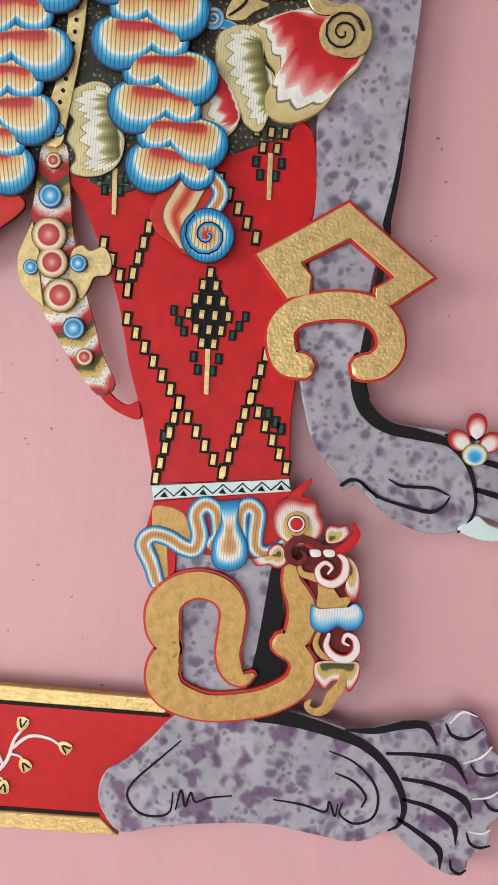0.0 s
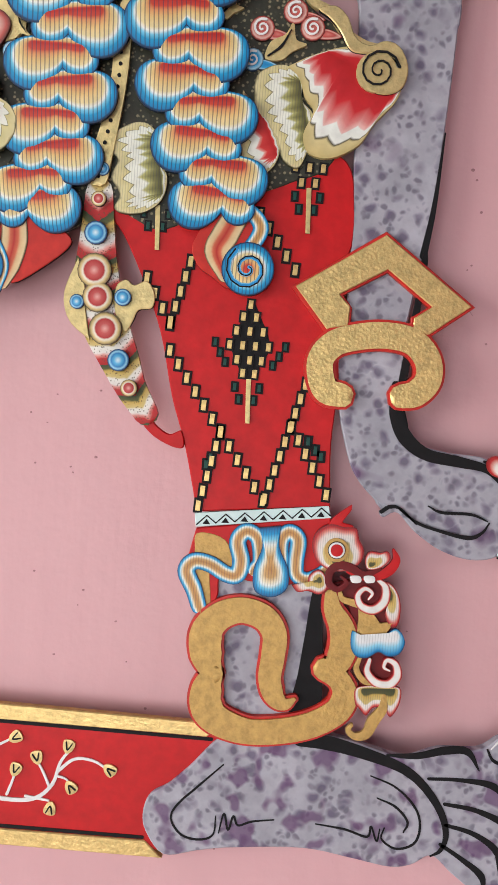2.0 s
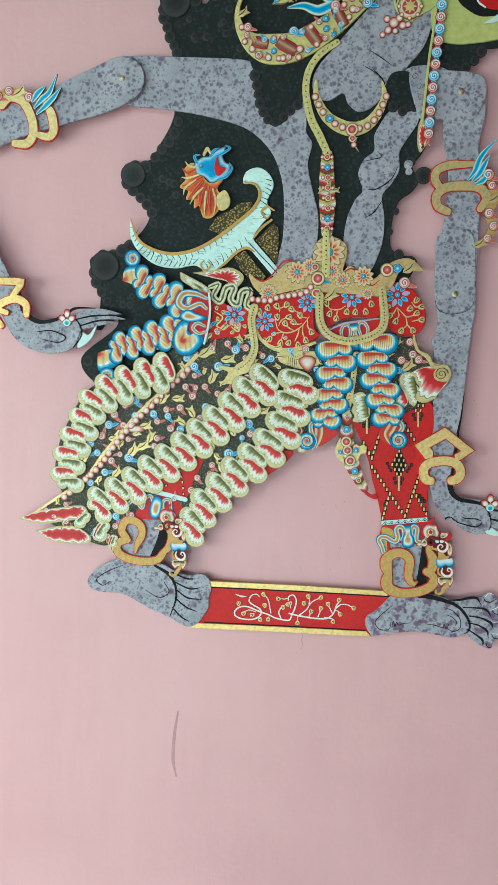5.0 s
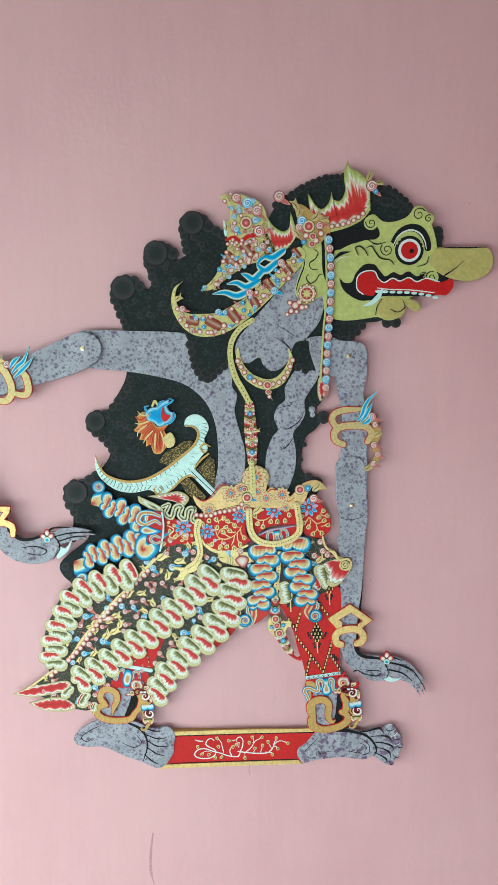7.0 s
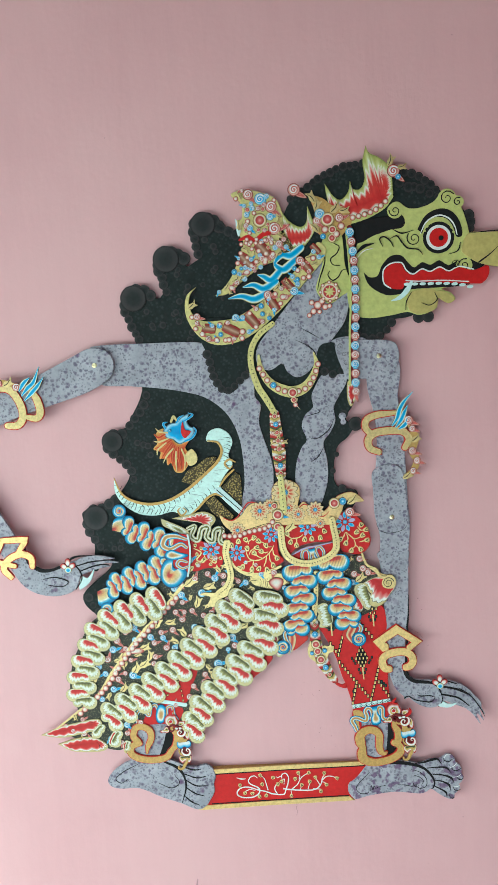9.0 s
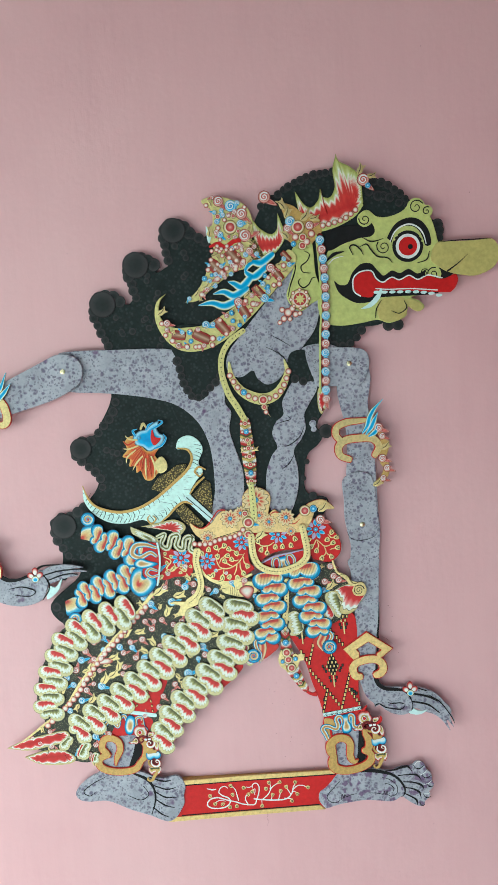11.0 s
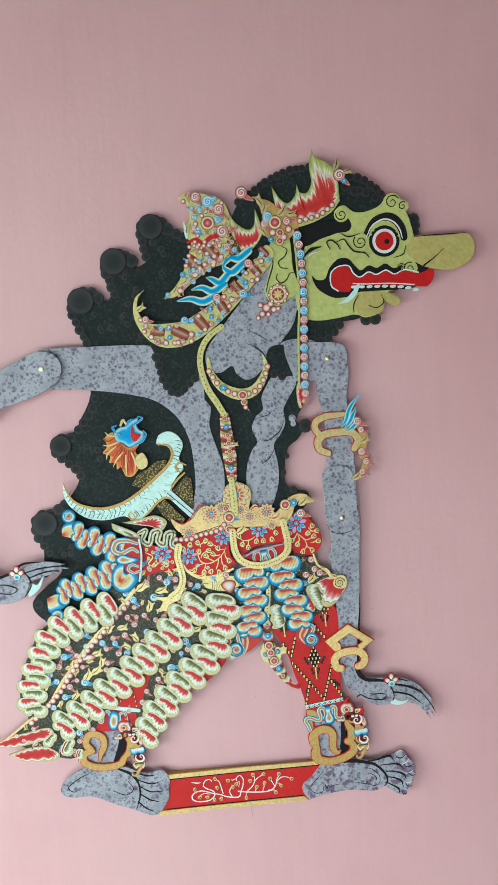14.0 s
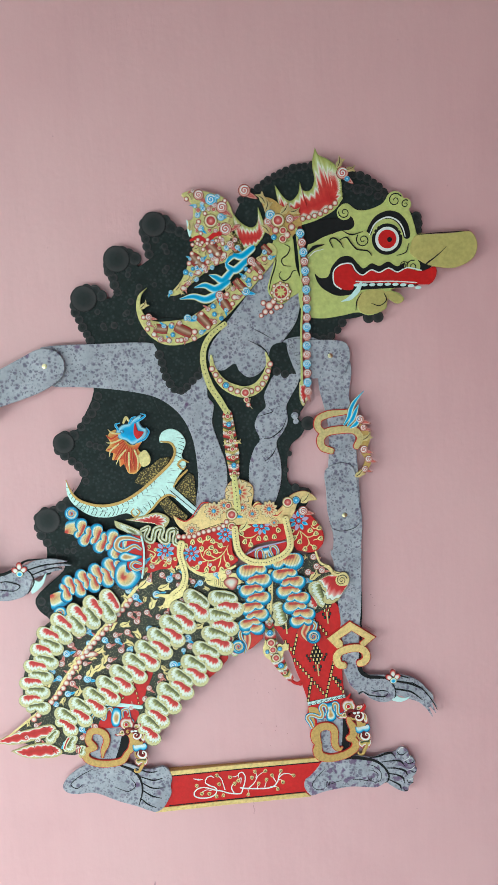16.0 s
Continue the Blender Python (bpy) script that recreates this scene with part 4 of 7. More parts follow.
for pts, w in (
    ([(280, 839), (276, 849), (282, 852), (290, 846), (294, 838)], (0.6, 1.8, 1.8, 0.6)),
    ([(290, 849), (299, 852), (305, 844), (313, 835), (327, 832), (333, 825)], (0.6, 1.6, 1.8, 1.8, 1.4, 0.5)),
    ([(294, 861), (306, 855), (322, 858)], (0.6, 1.8, 0.6)),
    ([(242, 831), (254, 841), (268, 844)], (1.5, 5, 0.8)),
    ([(408, 810), (423, 820), (436, 831)], (2.4, 1.4, 0.5)),
    ([(367, 823), (380, 827), (384, 838)], (0.5, 1.6, 0.6)),
    ([(329, 761), (340, 757), (350, 764), (347, 774)], (0.5, 1.2, 1.4, 0.5)),
    ([(396, 849), (420, 850), (448, 850), (468, 850)], (0.6, 1.2, 1.2, 0.6)),
    ([(307, 753), (309, 765), (316, 776)], (0.5, 1.4, 0.6)),
):
    fig.stroke(pts, w, 2.5, INK, 1.0)
fig.stroke([(245, 827), (254, 835), (267, 838)], (0.5, 1.4, 0.5), 2.6, WHITE, 0.6)
# ear
fig.plate([(196, 845), (204, 860), (215, 864), (225, 858), (227, 841), (228, 818), (234, 796), (232, 784), (219, 776), (206, 768), (194, 775), (187, 789), (192, 806), (198, 826)], 2.0, 3, FACE, INK)
for pts in ([(214, 848), (221, 843), (217, 834), (209, 828), (211, 820), (221, 818)], [(207, 812), (204, 806), (210, 799), (218, 803), (223, 811), (228, 812)], [(197, 843), (201, 826), (193, 803), (189, 788)]):
    fig.stroke(pts, (0.8, 1.8, 0.8), 2.4, INK)
fig.spiral((376, 809), 6.0, 1.5, 0.6, 1.0, 3.0, INK, 0.1)
puppet = part("shadow_puppet", fig, None, "painted puppet figure with grey spotted body, pinned to pink wall", "puppet")

# ---- small ornament makers, each one mesh or piece ----


def ring_of(c, rx, rz, turn=0.0, sides=18, power=1.0):
    """An oval outline, turned anticlockwise by degrees."""
    k, s = math.cos(radians(turn)), math.sin(radians(turn))
    out = []
    for i in range(sides):
        a = i * math.tau / sides
        x, z = rx * math.cos(a), rz * math.sin(a) * (power if math.sin(a) > 0 else 1)
        out.append((c[0] + x * k - z * s, c[1] + x * s + z * k))
    return out


def unit_mesh(name, build):
    s = Shape()
    build(s)
    return s.mesh(name, (0, 0, 0))


def build_tier(sign, mat, rings=8):
    """A tier of one big round lobe and one shallow scallop that meet in a cusp at the origin; sign -1 has the lobe to the left."""

    def build(s):
        line = [(0, 0.4), (0, 0.4), (-2.6, -3.4), (-7.4, -6.8), (-13.2, -7.0), (-18.2, -3.8), (-20.6, 1.6), (-19.6, 7.0), (-15.6, 10.2), (-9, 11.4), (-2, 11.8), (5, 10.8), (10, 8.0), (12.6, 3.6), (11.4, -0.6), (7.4, -3.2), (3.0, -2.6)]
        s.leaf([(-sign * x, z) for x, z in line], sorted([(sign * 10.0, 9.0), (-sign * 6.5, 7.6)]), 0, mat, 0.6, 1.6, rings, 3)

    return build


def tiers(name, parent, spots, meshes, lift, step=0.16):
    """Stacks tiers from the root outwards; each spot is the cusp, the size, the lobe's side and the turn in degrees."""
    for i, (c, size, sign, turn) in enumerate(spots):
        piece(name, meshes[sign], parent, c[0], c[1], lift - step * i, radians(turn), size)


def tier_chain(name, parent, root, end, count, first, size, meshes, lift, shrink=0.0):
    """Tiers at even steps from root to end, their lobes alternately to either side."""
    a = math.degrees(math.atan2(end[0] - root[0], root[1] - end[1]))
    spots = []
    for i in range(count):
        q = i / (count - 1)
        spots.append(((root[0] + (end[0] - root[0]) * q, root[1] + (end[1] - root[1]) * q), size * (1 - shrink * q), first * (-1) ** i, a))
    tiers(name, parent, spots, meshes, lift)


def build_curl(mat):
    def build(s):
        s.disc((0, 0), 5, 0, mat, 0.5, 14, 1.0)
        s.spiral((0, 0), 3.6, 1.6, 0.6, 0.95, 0.65, WHITE, 0.15, 0.4)
        s.leaf([(3, -2), (6.5, -5), (8.5, -9), (4, -7.5), (0, -4.5)], (4, -5), -0.2, mat, 0.3, 0.7, 3)
    return build


def build_gold_leaf(s):
    s.leaf([(-6, 0), (-2, 3.4), (3, 3), (7, 5), (5, 0), (7, -3), (2, -2.6), (-2, -3)], (0, 0), 0, PALE, 0.6, 1.0, 3)
    s.stroke([(-5, 0), (0, 0.4), (5, 3)], (0.4, 0.8, 0.3), 0.75, INK, 0.4)


def build_drop(mat):
    # a drop-shaped petal that points along x from its flower's heart
    def build(s):
        s.leaf([(3.2, 0), (6.5, 1.9), (10, 0), (6.5, -1.9)], (5.2, 0), 0, mat, 0.4, 0.7, 3, 3)
    return build


def build_ray(s):
    s.leaf([(2.0, 0), (6.3, 2.3), (10.5, 0), (6.3, -2.3)], (3.4, 0), 0, RAY, 0.3, 0.5, 4, 3)


def flower(name, parent, x, z, lift, turn, size, hub, petals, count):
    """A painted flower: a hub with single petals round it."""
    ob = piece(name, hub, parent, x, z, lift + 0.4, turn, size)
    for i in range(count):
        a = i * math.tau / count + turn
        leaf_ob = piece("petal", petals[i % len(petals)], ob, x, z, lift)
        leaf_ob.location, leaf_ob.rotation_euler, leaf_ob.scale = (0, 0.0004, 0), (0, turn - a, 0), (1, 1, 1)


def build_bud(s):
    s.leaf([(-2.6, 2.4), (0, 3.4), (2.6, 2.4), (2.2, -1), (0, -3), (-2.2, -1)], (0, 0), 0, PALE, 0.5, 0.8, 3)
    s.stroke([(-1.4, 2.2), (0, -1.0), (1.4, 2.2)], 0.6, 0.55, INK, 0.3)


BLUE_TIER = {q: unit_mesh("blue_tier", build_tier(q, BLUE)) for q in (-1, 1)}
RED_TIER = {q: unit_mesh("red_scale", build_tier(q, SCALE_RED)) for q in (-1, 1)}
GREEN_TIER = {q: unit_mesh("green_scale", build_tier(q, SCALE_GREEN)) for q in (-1, 1)}
ROSETTE_HUB = unit_mesh("rosette_hub", lambda s: s.disc((0, 0), 2.2, 0, BEAD_BLUE, 0.6, 14, 0.8, 4))
RAY_PETAL = unit_mesh("ray_petal", build_ray)
CURL_BLUE = unit_mesh("blue_curl", build_curl(AZURE))
CURL_RED = unit_mesh("pink_curl", build_curl(CURL_PINK))
LEAFLET = unit_mesh("gold_leaflet", build_gold_leaf)
DROPS = [unit_mesh("drop_petal", build_drop(mat)) for mat in (LILAC, AZURE, AZURE)]
BUD = unit_mesh("bud", build_bud)
BEAD_R = unit_mesh("red_bead", lambda s: s.disc((0, 0), 5, 0, BEAD_RED, 1.0, 16, 1.2, 5))
BEAD_B = unit_mesh("blue_bead", lambda s: s.disc((0, 0), 5, 0, BEAD_BLUE, 1.0, 16, 1.2, 5))
PEARL_M = unit_mesh("pearl", lambda s: s.disc((0, 0), 5, 0, PEARL, 1.2, 12, 1.2, 4))
HOLE = unit_mesh("punched_hole", lambda s: s.disc((0, 0), 1.0, 0, INK, 0.05, 10, 0.3, 2))
GOLD_DASH = unit_mesh("gold_dash", lambda s: (s.plate([(-1.9, -3.1), (1.9, -3.1), (1.9, 3.1), (-1.9, 3.1)], 0, 0.5, INK, None, 0.1, False), s.plate([(-1.0, -2.1), (1.0, -2.1), (1.0, 2.1), (-1.0, 2.1)], 0.25, 0.4, GOLD, None, 0.1, False)))
GREEN_DASH = unit_mesh("green_dash", lambda s: (s.plate([(-1.9, -2.6), (1.9, -2.6), (1.9, 2.6), (-1.9, 2.6)], 0, 0.5, INK, None, 0.1, False), s.plate([(-0.8, -1.7), (0.8, -1.7), (0.8, 1.7), (-0.8, 1.7)], 0.25, 0.4, GREEN, None, 0.1, False)))


def scatter(kinds, parent, outline, taken, lift, gap, low, high, tries):
    """Fills an outline with small ornaments that keep clear of the places taken (x, z, radius)."""
    for _ in range(tries):
        x, z = (random.uniform(min(v), max(v)) for v in zip(*outline))
        crossings = sum((a[1] > z) != (b[1] > z) and x < (b[0] - a[0]) * (z - a[1]) / (b[1] - a[1]) + a[0] for a, b in zip(outline, outline[1:] + outline[:1]))
        if crossings % 2 and all((x - u) ** 2 + (z - v) ** 2 > (r + gap) ** 2 for u, v, r in taken):
            name, mesh = random.choice(kinds)
            piece(name, mesh, parent, x, z, lift, random.uniform(0, 6.3), random.uniform(low, high))
            taken.append((x, z, gap * 4))


def row(name, mesh, parent, path, count, lift, size, turn=0.0, size_end=None, drop=0.0):
    """Pieces at even steps along a line, turned with it by turn degrees more."""
    for i, (x, z, a) in enumerate(at_length(spline(path), count)):
        q = i / max(count - 1, 1)
        piece(name, mesh, parent, x, z, lift - drop * i, a + radians(turn), size + ((size_end or size) - size) * q)


def cord(name, parent, path, width, lift, mat, holes=0, label="", thick=1.6):
    """A gold strap with two rims and a row of punched holes."""
    s = Shape().stroke(path, width, lift, mat, thick, 0.5)
    ob = part(name, s, parent, label)
    line = spline(path)
    if holes:
        for x, z, a in at_length(line, holes):
            piece("punched_hole", HOLE, ob, x, z, lift + 0.55, 0, 0.8)
    return ob


def bangle(label, pieces, centre, mats=(GOLD, RED_EDGE), lift=3.6, thick=3.0, group="gold bangles on the limbs"):
    """An arm or ankle ring of gold strips, each with a red painted rim under it."""
    ob = thing("bangle", label, "bangle", centre, group)
    for path, width in pieces:
        band = part("band", Shape().stroke(path, width, lift, mats[0], 1.4, 0.06), ob)
        rim = width + 2.2 if not isinstance(width, tuple) else tuple(w + 2.2 for w in width)
        part("rim", Shape().stroke(path, rim, lift - 0.8, mats[1], thick), ob, "scarlet painted rim")
    return ob


# ---- plinth board ----
plinth = thing("plinth_board", "red wooden plinth board with gold edges and white floral scrolls", "board", (110, 75, -6))
part("panel", Shape().plate([(-23, 103), (-23, 103), (237, 100), (237, 100), (207, 48), (207, 48), (-35, 46), (-35, 46)], -0.8, 10.2, RED, OCHRE, 0.4), plinth)
part("gold_edge", Shape().plate([(-27, 103), (-27, 103), (1, 103), (1, 103), (106, 105), (106, 105), (224, 105), (224, 105), (219, 99), (219, 99), (107, 98), (107, 98), (1, 96), (1, 96), (-27, 96), (-27, 96)], 0.0, 3, GOLD, OCHRE, 0.4), plinth, "pale gold top edge")
part("gold_edge", Shape().plate([(-27, 47), (-27, 47), (83, 50), (83, 50), (196, 52), (196, 52), (204, 45), (204, 45), (83, 43), (83, 43), (-27, 40), (-27, 40)], 0.0, 3, GOLD, OCHRE, 0.4), plinth, "pale gold bottom edge")
part("ink_line", Shape().stroke([(1, 95), (107, 97), (221, 98)], 1.5, -0.55, INK, 0.4), plinth)
part("ink_line", Shape().stroke([(-7, 49), (83, 51), (195, 53)], 1.5, -0.55, INK, 0.4), plinth)
scrolls = Shape()
for pts, w in (
    ([(32, 88), (39, 86), (45, 86)], (1, 3, 1)),
    ([(62, 87), (58, 90), (52, 88), (49, 81), (54, 76), (62, 72), (65, 67), (62, 61), (54, 57), (40, 57), (32, 61), (32, 67), (38, 72), (48, 73), (62, 68), (73, 65), (83, 61), (95, 59), (101, 60), (104, 68), (107, 76), (108, 86), (104, 92), (99, 90), (98, 85)], (1.5, 2.2, 2.4, 2.2, 2.2, 1.5)),
    ([(77, 67), (75, 76), (73, 84), (68, 90)], (2, 1.6, 1.2)),
    ([(90, 61), (87, 68), (89, 74), (93, 76)], (2, 1.8, 1.2)),
    ([(100, 68), (111, 66), (132, 64), (147, 65), (155, 72), (158, 82), (162, 88)], (2.4, 2.4, 2, 1.4)),
    ([(113, 67), (121, 74), (127, 84), (136, 90)], (2, 1.6, 1.2)),
    ([(124, 82), (125, 87), (123, 90)], (1.6, 1.2)),
    ([(144, 66), (154, 65)], (1.6, 1.2)),
    ([(154, 71), (151, 77), (148, 82)], (1.6, 1.2)),
    ([(157, 78), (164, 84), (172, 84), (178, 81)], (1.8, 1.6, 1.2)),
    ([(157, 76), (161, 75), (163, 72)], (1.4, 1)),
    ([(43, 66), (50, 69), (58, 67)], (1.2, 1.2, 0.8)),
    ([(101, 75), (102, 83), (98, 81)], (1.2, 1.4, 1)),
    ([(136, 66), (138, 72), (139, 76)], (1.6, 1.2)),
    ([(125, 66), (126, 69), (127, 72)], (1.6, 1.2)),
    ([(90, 87), (93, 86), (98, 88)], (1.0, 1.4, 1.0)),
    ([(111, 65), (111, 61), (111, 58)], (1.2, 1)),
):
    scrolls.stroke(pts, tuple(0.75 * q for q in w), -0.3, WHITE, 0.6, 0.2)
part("scroll", scrolls, plinth, "white painted floral scroll")
for x, z, a in [(*q, b) for q, b in (((36, 76), 0), ((67, 90), 0.6), ((69, 76), 0.4), ((43, 64), 2), ((54, 63), 2), ((64, 58), 3), ((74, 59), 3), ((92, 75), 0), ((86, 86), 1.5), ((98, 80), 2.5), ((111, 57), 3.1), ((118, 82), 0), ((123, 91), 0.2), ((138, 91), -1), ((127, 72), -0.4), ((139, 77), -0.3), ((148, 83), 0.3), ((161, 89), -0.2), ((179, 81), -2.2), ((163, 72), -2.5), ((155, 62), 3.0))]:
    piece("bud", BUD, plinth, x, z, 0.0, a, 0.95)

# ---- trousers of the front and rear legs ----
trousers = thing("trouser_leg", "crimson painted trouser leg with gold dashed lattice and white hem", "trousers", (250, 260, 0), "crimson trouser legs")
part("cloth", Shape().plate([(161.5, 316.7), (169.4, 303.8), (177.5, 288.6), (187.3, 265.6), (193.9, 239.9), (200.8, 219.9), (207.6, 193.5), (207.6, 193.5), (262, 200), (262, 200), (260.3, 224.9), (261.2, 245.5), (261.6, 265.8), (258.7, 283.5), (256.6, 292.3), (261.7, 304.9), (261.6, 321.6), (256.9, 338.9), (236.2, 346.3), (216.5, 340.6), (185.8, 327.3)], 1.2, 3.5, RED, None, 0.5), trousers)
for pts, count in (([(180.3, 287), (191.1, 269.3)], 4), ([(197.6, 294.8), (191.1, 270.2)], 5), ([(191.8, 258.4), (234.4, 200.3)], 12), ([(248, 248.9), (235, 201.2)], 9), ([(214.9, 227.3), (208.1, 196.1)], 6), ([(243.6, 231.5), (260, 204.8)], 6), ([(215.9, 326.1), (240, 294.4)], 7)):
    for x, z, a in at_length(pts, count):
        piece("gold_dash", GOLD_DASH, trousers, x, z, 1.75, -0.05, 1.0)


def tree_motif(cx, cz, rows, stem):
    """The woven tree: rows of gold dashes on ink with green branch tips, over a long stem."""
    for dz, xs in rows:
        for dx in xs:
            piece("gold_dash", GOLD_DASH, trousers, cx + dx, cz + dz, 1.75, -0.04, 0.8, 0.95)
    if stem:
        part("ink_ground", Shape().plate([(cx + 0.5, cz + 17), (cx + 3.5, cz + 11), (cx + 7, cz + 4), (cx + 8.5, cz - 1), (cx + 5, cz - 8), (cx + 2, cz - 14), (cx - 2, cz - 14), (cx - 5, cz - 8), (cx - 8.5, cz - 1), (cx - 7, cz + 4), (cx - 3.5, cz + 11), (cx - 1.5, cz + 17)], 1.4, 0.4, INK, None, 0.1, False), trousers)
        for i, dz in enumerate((0.0, -4.0, -7.8)):
            for side in (-1, 1):
                piece("green_dash", GREEN_DASH, trousers, cx + side * (14.3 - 2.3 * i), cz + dz, 1.7, 0, 0.8)
    for dz, dx in ((-17.5, 5.0), (-22.5, 3.0)):
        for side in (-1, 1):
            piece("green_dash", GREEN_DASH, trousers, cx + side * dx, cz + dz, 1.65, 0, 0.85)
    part("stem", Shape().plate([(cx + 0.4, cz - 32), (cx + 2.2, cz - 32), (cx + 1.4, cz - 14), (cx - 0.6, cz - 14)], 1.9, 0.5, PALE, INK, 0.1, False), trousers)


CX, CZ = (224.3, 263.3)
tree_motif(CX, CZ, ((16, (-1,)), (11, (-3.6, 1.6)), (5.2, (-6, -0.6, 4.8)), (-0.6, (-8.4, -3.1, 2.1, 7.4)), (-6.4, (-5, 0.2, 5.0)), (-11.8, (-2.2, 2.6))), True)
TX, TZ = (242.4, 341.2)
tree_motif(TX, TZ, ((-6, (-5.5, 0, 5.5)), (-12, (-2.8, 2.8))), False)
UX, UZ = (182.2, 330.4)
tree_motif(UX, UZ, ((-10, (0,)),), False)
for c in ((213.7, 220.5), (211.7, 216.2), (210.1, 213.3), (250.9, 226), (254.1, 222.6), (256.6, 220.1)):
    piece("green_dash", GREEN_DASH, trousers, c[0], c[1], 1.7, 0, 0.95)
hem = part("hem", Shape().plate([(206.9, 193), (206.9, 193), (261.5, 200.4), (261.5, 200.4), (262.9, 195.5), (262.9, 195.5), (207.8, 187.3), (207.8, 187.3)], 2.0, 2.0, NAIL, INK, 0.3), trousers, "white hem band with black zigzag")
zig = []
(HX0, HZ0), (HX1, HZ1) = (208.2, 188.2), (262.4, 196.3)
for i in range(15):
    q = i / 14
    zig += [(HX0 + (HX1 - HX0) * q, HZ0 + (HZ1 - HZ0) * q + (3.6 if i % 2 else 0.2))] * 2
part("zigzag", Shape().stroke(zig, 0.6, 2.2, INK, 0.3, 0, 1), hem)
for i in range(1, 14, 2):
    q = i / 14
    x, z = HX0 + (HX1 - HX0) * q, HZ0 + (HZ1 - HZ0) * q
    part("wedge", Shape().plate([(x - 1.6, z), (x + 1.6, z), (x, z + 2.2)], 2.2, 0.3, INK, None, 0.1, False), hem)
cuff = part("cuff", Shape().plate([(208.1, 186.8), (208.1, 186.8), (262.4, 195.9), (262.4, 195.9), (263.9, 184), (262.6, 172.4), (253.8, 168.8), (244.9, 166.1), (231, 166.7), (219.8, 168), (218.9, 159), (213.7, 152.5), (208.3, 155.7), (204.6, 167), (206.4, 178.8)], 1.8, 2.2, RED, None, 0.4), trousers)
part("gold_lining", Shape().plate([(208.7, 184.8), (220.4, 182.9), (224.9, 171.2), (219.3, 168.8), (215, 170.3), (216.3, 154.6), (211.2, 154.1), (206.7, 167.2), (208.2, 176.7)], 2.0, 0.6, OCHRE, None, 0.2), cuff)
for pts, w in (
    ([(211.6, 154.6), (209, 161.6), (205.4, 168.9), (208.5, 173.2), (214.8, 172.6), (221.6, 169.1), (226.2, 169), (227.6, 174.9), (225.5, 182.9), (228.8, 187.3), (233.6, 184.8), (235.3, 175.7), (233.3, 172)], (6.5, 7.5, 7, 7, 7.5, 7, 6.5, 6)),
    ([(244.1, 175.3), (243.3, 184.5), (246.2, 188.4), (250.1, 185.6), (249.9, 177), (250.8, 171.3), (254.9, 169.4), (259.3, 171.6), (262.4, 174.7)], (6, 7, 7, 6.5, 6.5, 5)),
):
    part("ribbon", Shape().stroke(pts, w, 2.6, CUFF, 1.6, 0.6), cuff, "blue shaded ribbon")
part("drop", Shape().leaf([(234.2, 189.4), (234.2, 189.4), (242.7, 190.9), (242.7, 190.9), (242.8, 182.1), (247, 173.3), (247.2, 165.2), (241.2, 161.1), (234.1, 163.2), (232.9, 172), (235.7, 181.5)], (239.7, 172.6), 3.0, CUFF, 0.6, 2.0, 6), cuff, "blue shaded drop")

rear = thing("trouser_leg", "crimson trouser leg half hidden under the skirt scales", "trousers", (-50, 200, 0), "crimson trouser legs")
part("cloth", Shape().plate([(-14, 259), (-25, 231), (-37, 208), (-83, 215), (-91, 224), (-69, 239), (-39, 253)], 2.4, 3.8, RED, None, 0.4), rear)
row("gold_dash", GOLD_DASH, rear, [(-47, 243), (-58, 225), (-65, 216)], 5, 2.8, 0.7, 90)
row("gold_dash", GOLD_DASH, rear, [(-43, 242), (-39, 225), (-38, 213)], 5, 2.8, 0.7, 90)
part("hem", Shape().stroke([(-85, 216), (-59, 211), (-35, 206)], 5.5, 3.0, NAIL, 2), rear, "white hem band")
rcuff = part("cuff", Shape().plate([(-88, 212), (-37, 204), (-44, 181), (-62, 178), (-95, 177), (-110, 170), (-110, 192), (-100, 205)], 1.6, 2, RED, None, 0.4), rear)
for pts, w in (([(-107, 179), (-108, 194), (-99, 202), (-90, 192), (-86, 204), (-79, 208), (-75, 197)], 5.5), ([(-63, 188), (-63, 202), (-55, 204), (-53, 192), (-49, 185)], 5)):
    part("ribbon", Shape().stroke(pts, w, 2.4, CUFF, 1.6, 0.6), rcuff, "blue shaded ribbon")
part("drop", Shape().leaf([(-74, 208), (-65, 205), (-65, 192), (-70, 180), (-78, 181), (-80, 193)], (-72, 192), 2.8, CUFF, 0.6, 2, 5), rcuff, "blue shaded drop")

# ---- bangles ----
ob = bangle("ochre gold anklet with scarlet rim coiled round the ankle", [
    ([(253.9, 119.8), (250.2, 117.6), (245.8, 120), (243.1, 127.4), (243.7, 136.9), (243.6, 146.2), (238.6, 152.7), (229.7, 154.9), (221.8, 152.3), (216.5, 146.6), (215.4, 140), (216.9, 133.1), (219.7, 127.2)], (1.5, 6, 9, 9.5, 10, 10.5, 10.5, 11.5, 13.5, 13, 8)),
    ([(219.9, 127.3), (218, 122.6), (217.4, 115.5), (220.9, 109.4), (229.1, 105.8), (238.5, 104.6), (252.3, 106.7), (263.5, 110.7), (272.1, 117), (274.2, 124.2), (270.9, 130.2), (264.9, 133.6)], (8, 12.5, 13.5, 12, 10.5, 10.5, 10.5, 10.5, 9, 9)),
    ([(265.2, 164.3), (266.6, 158.4), (270.4, 151.8), (272.2, 145), (270.7, 137.9), (267.5, 132.9)], (5, 7.5, 10, 11.5, 10.5, 8)),
], (250, 130, 2), (OCHRE, RED_EDGE))
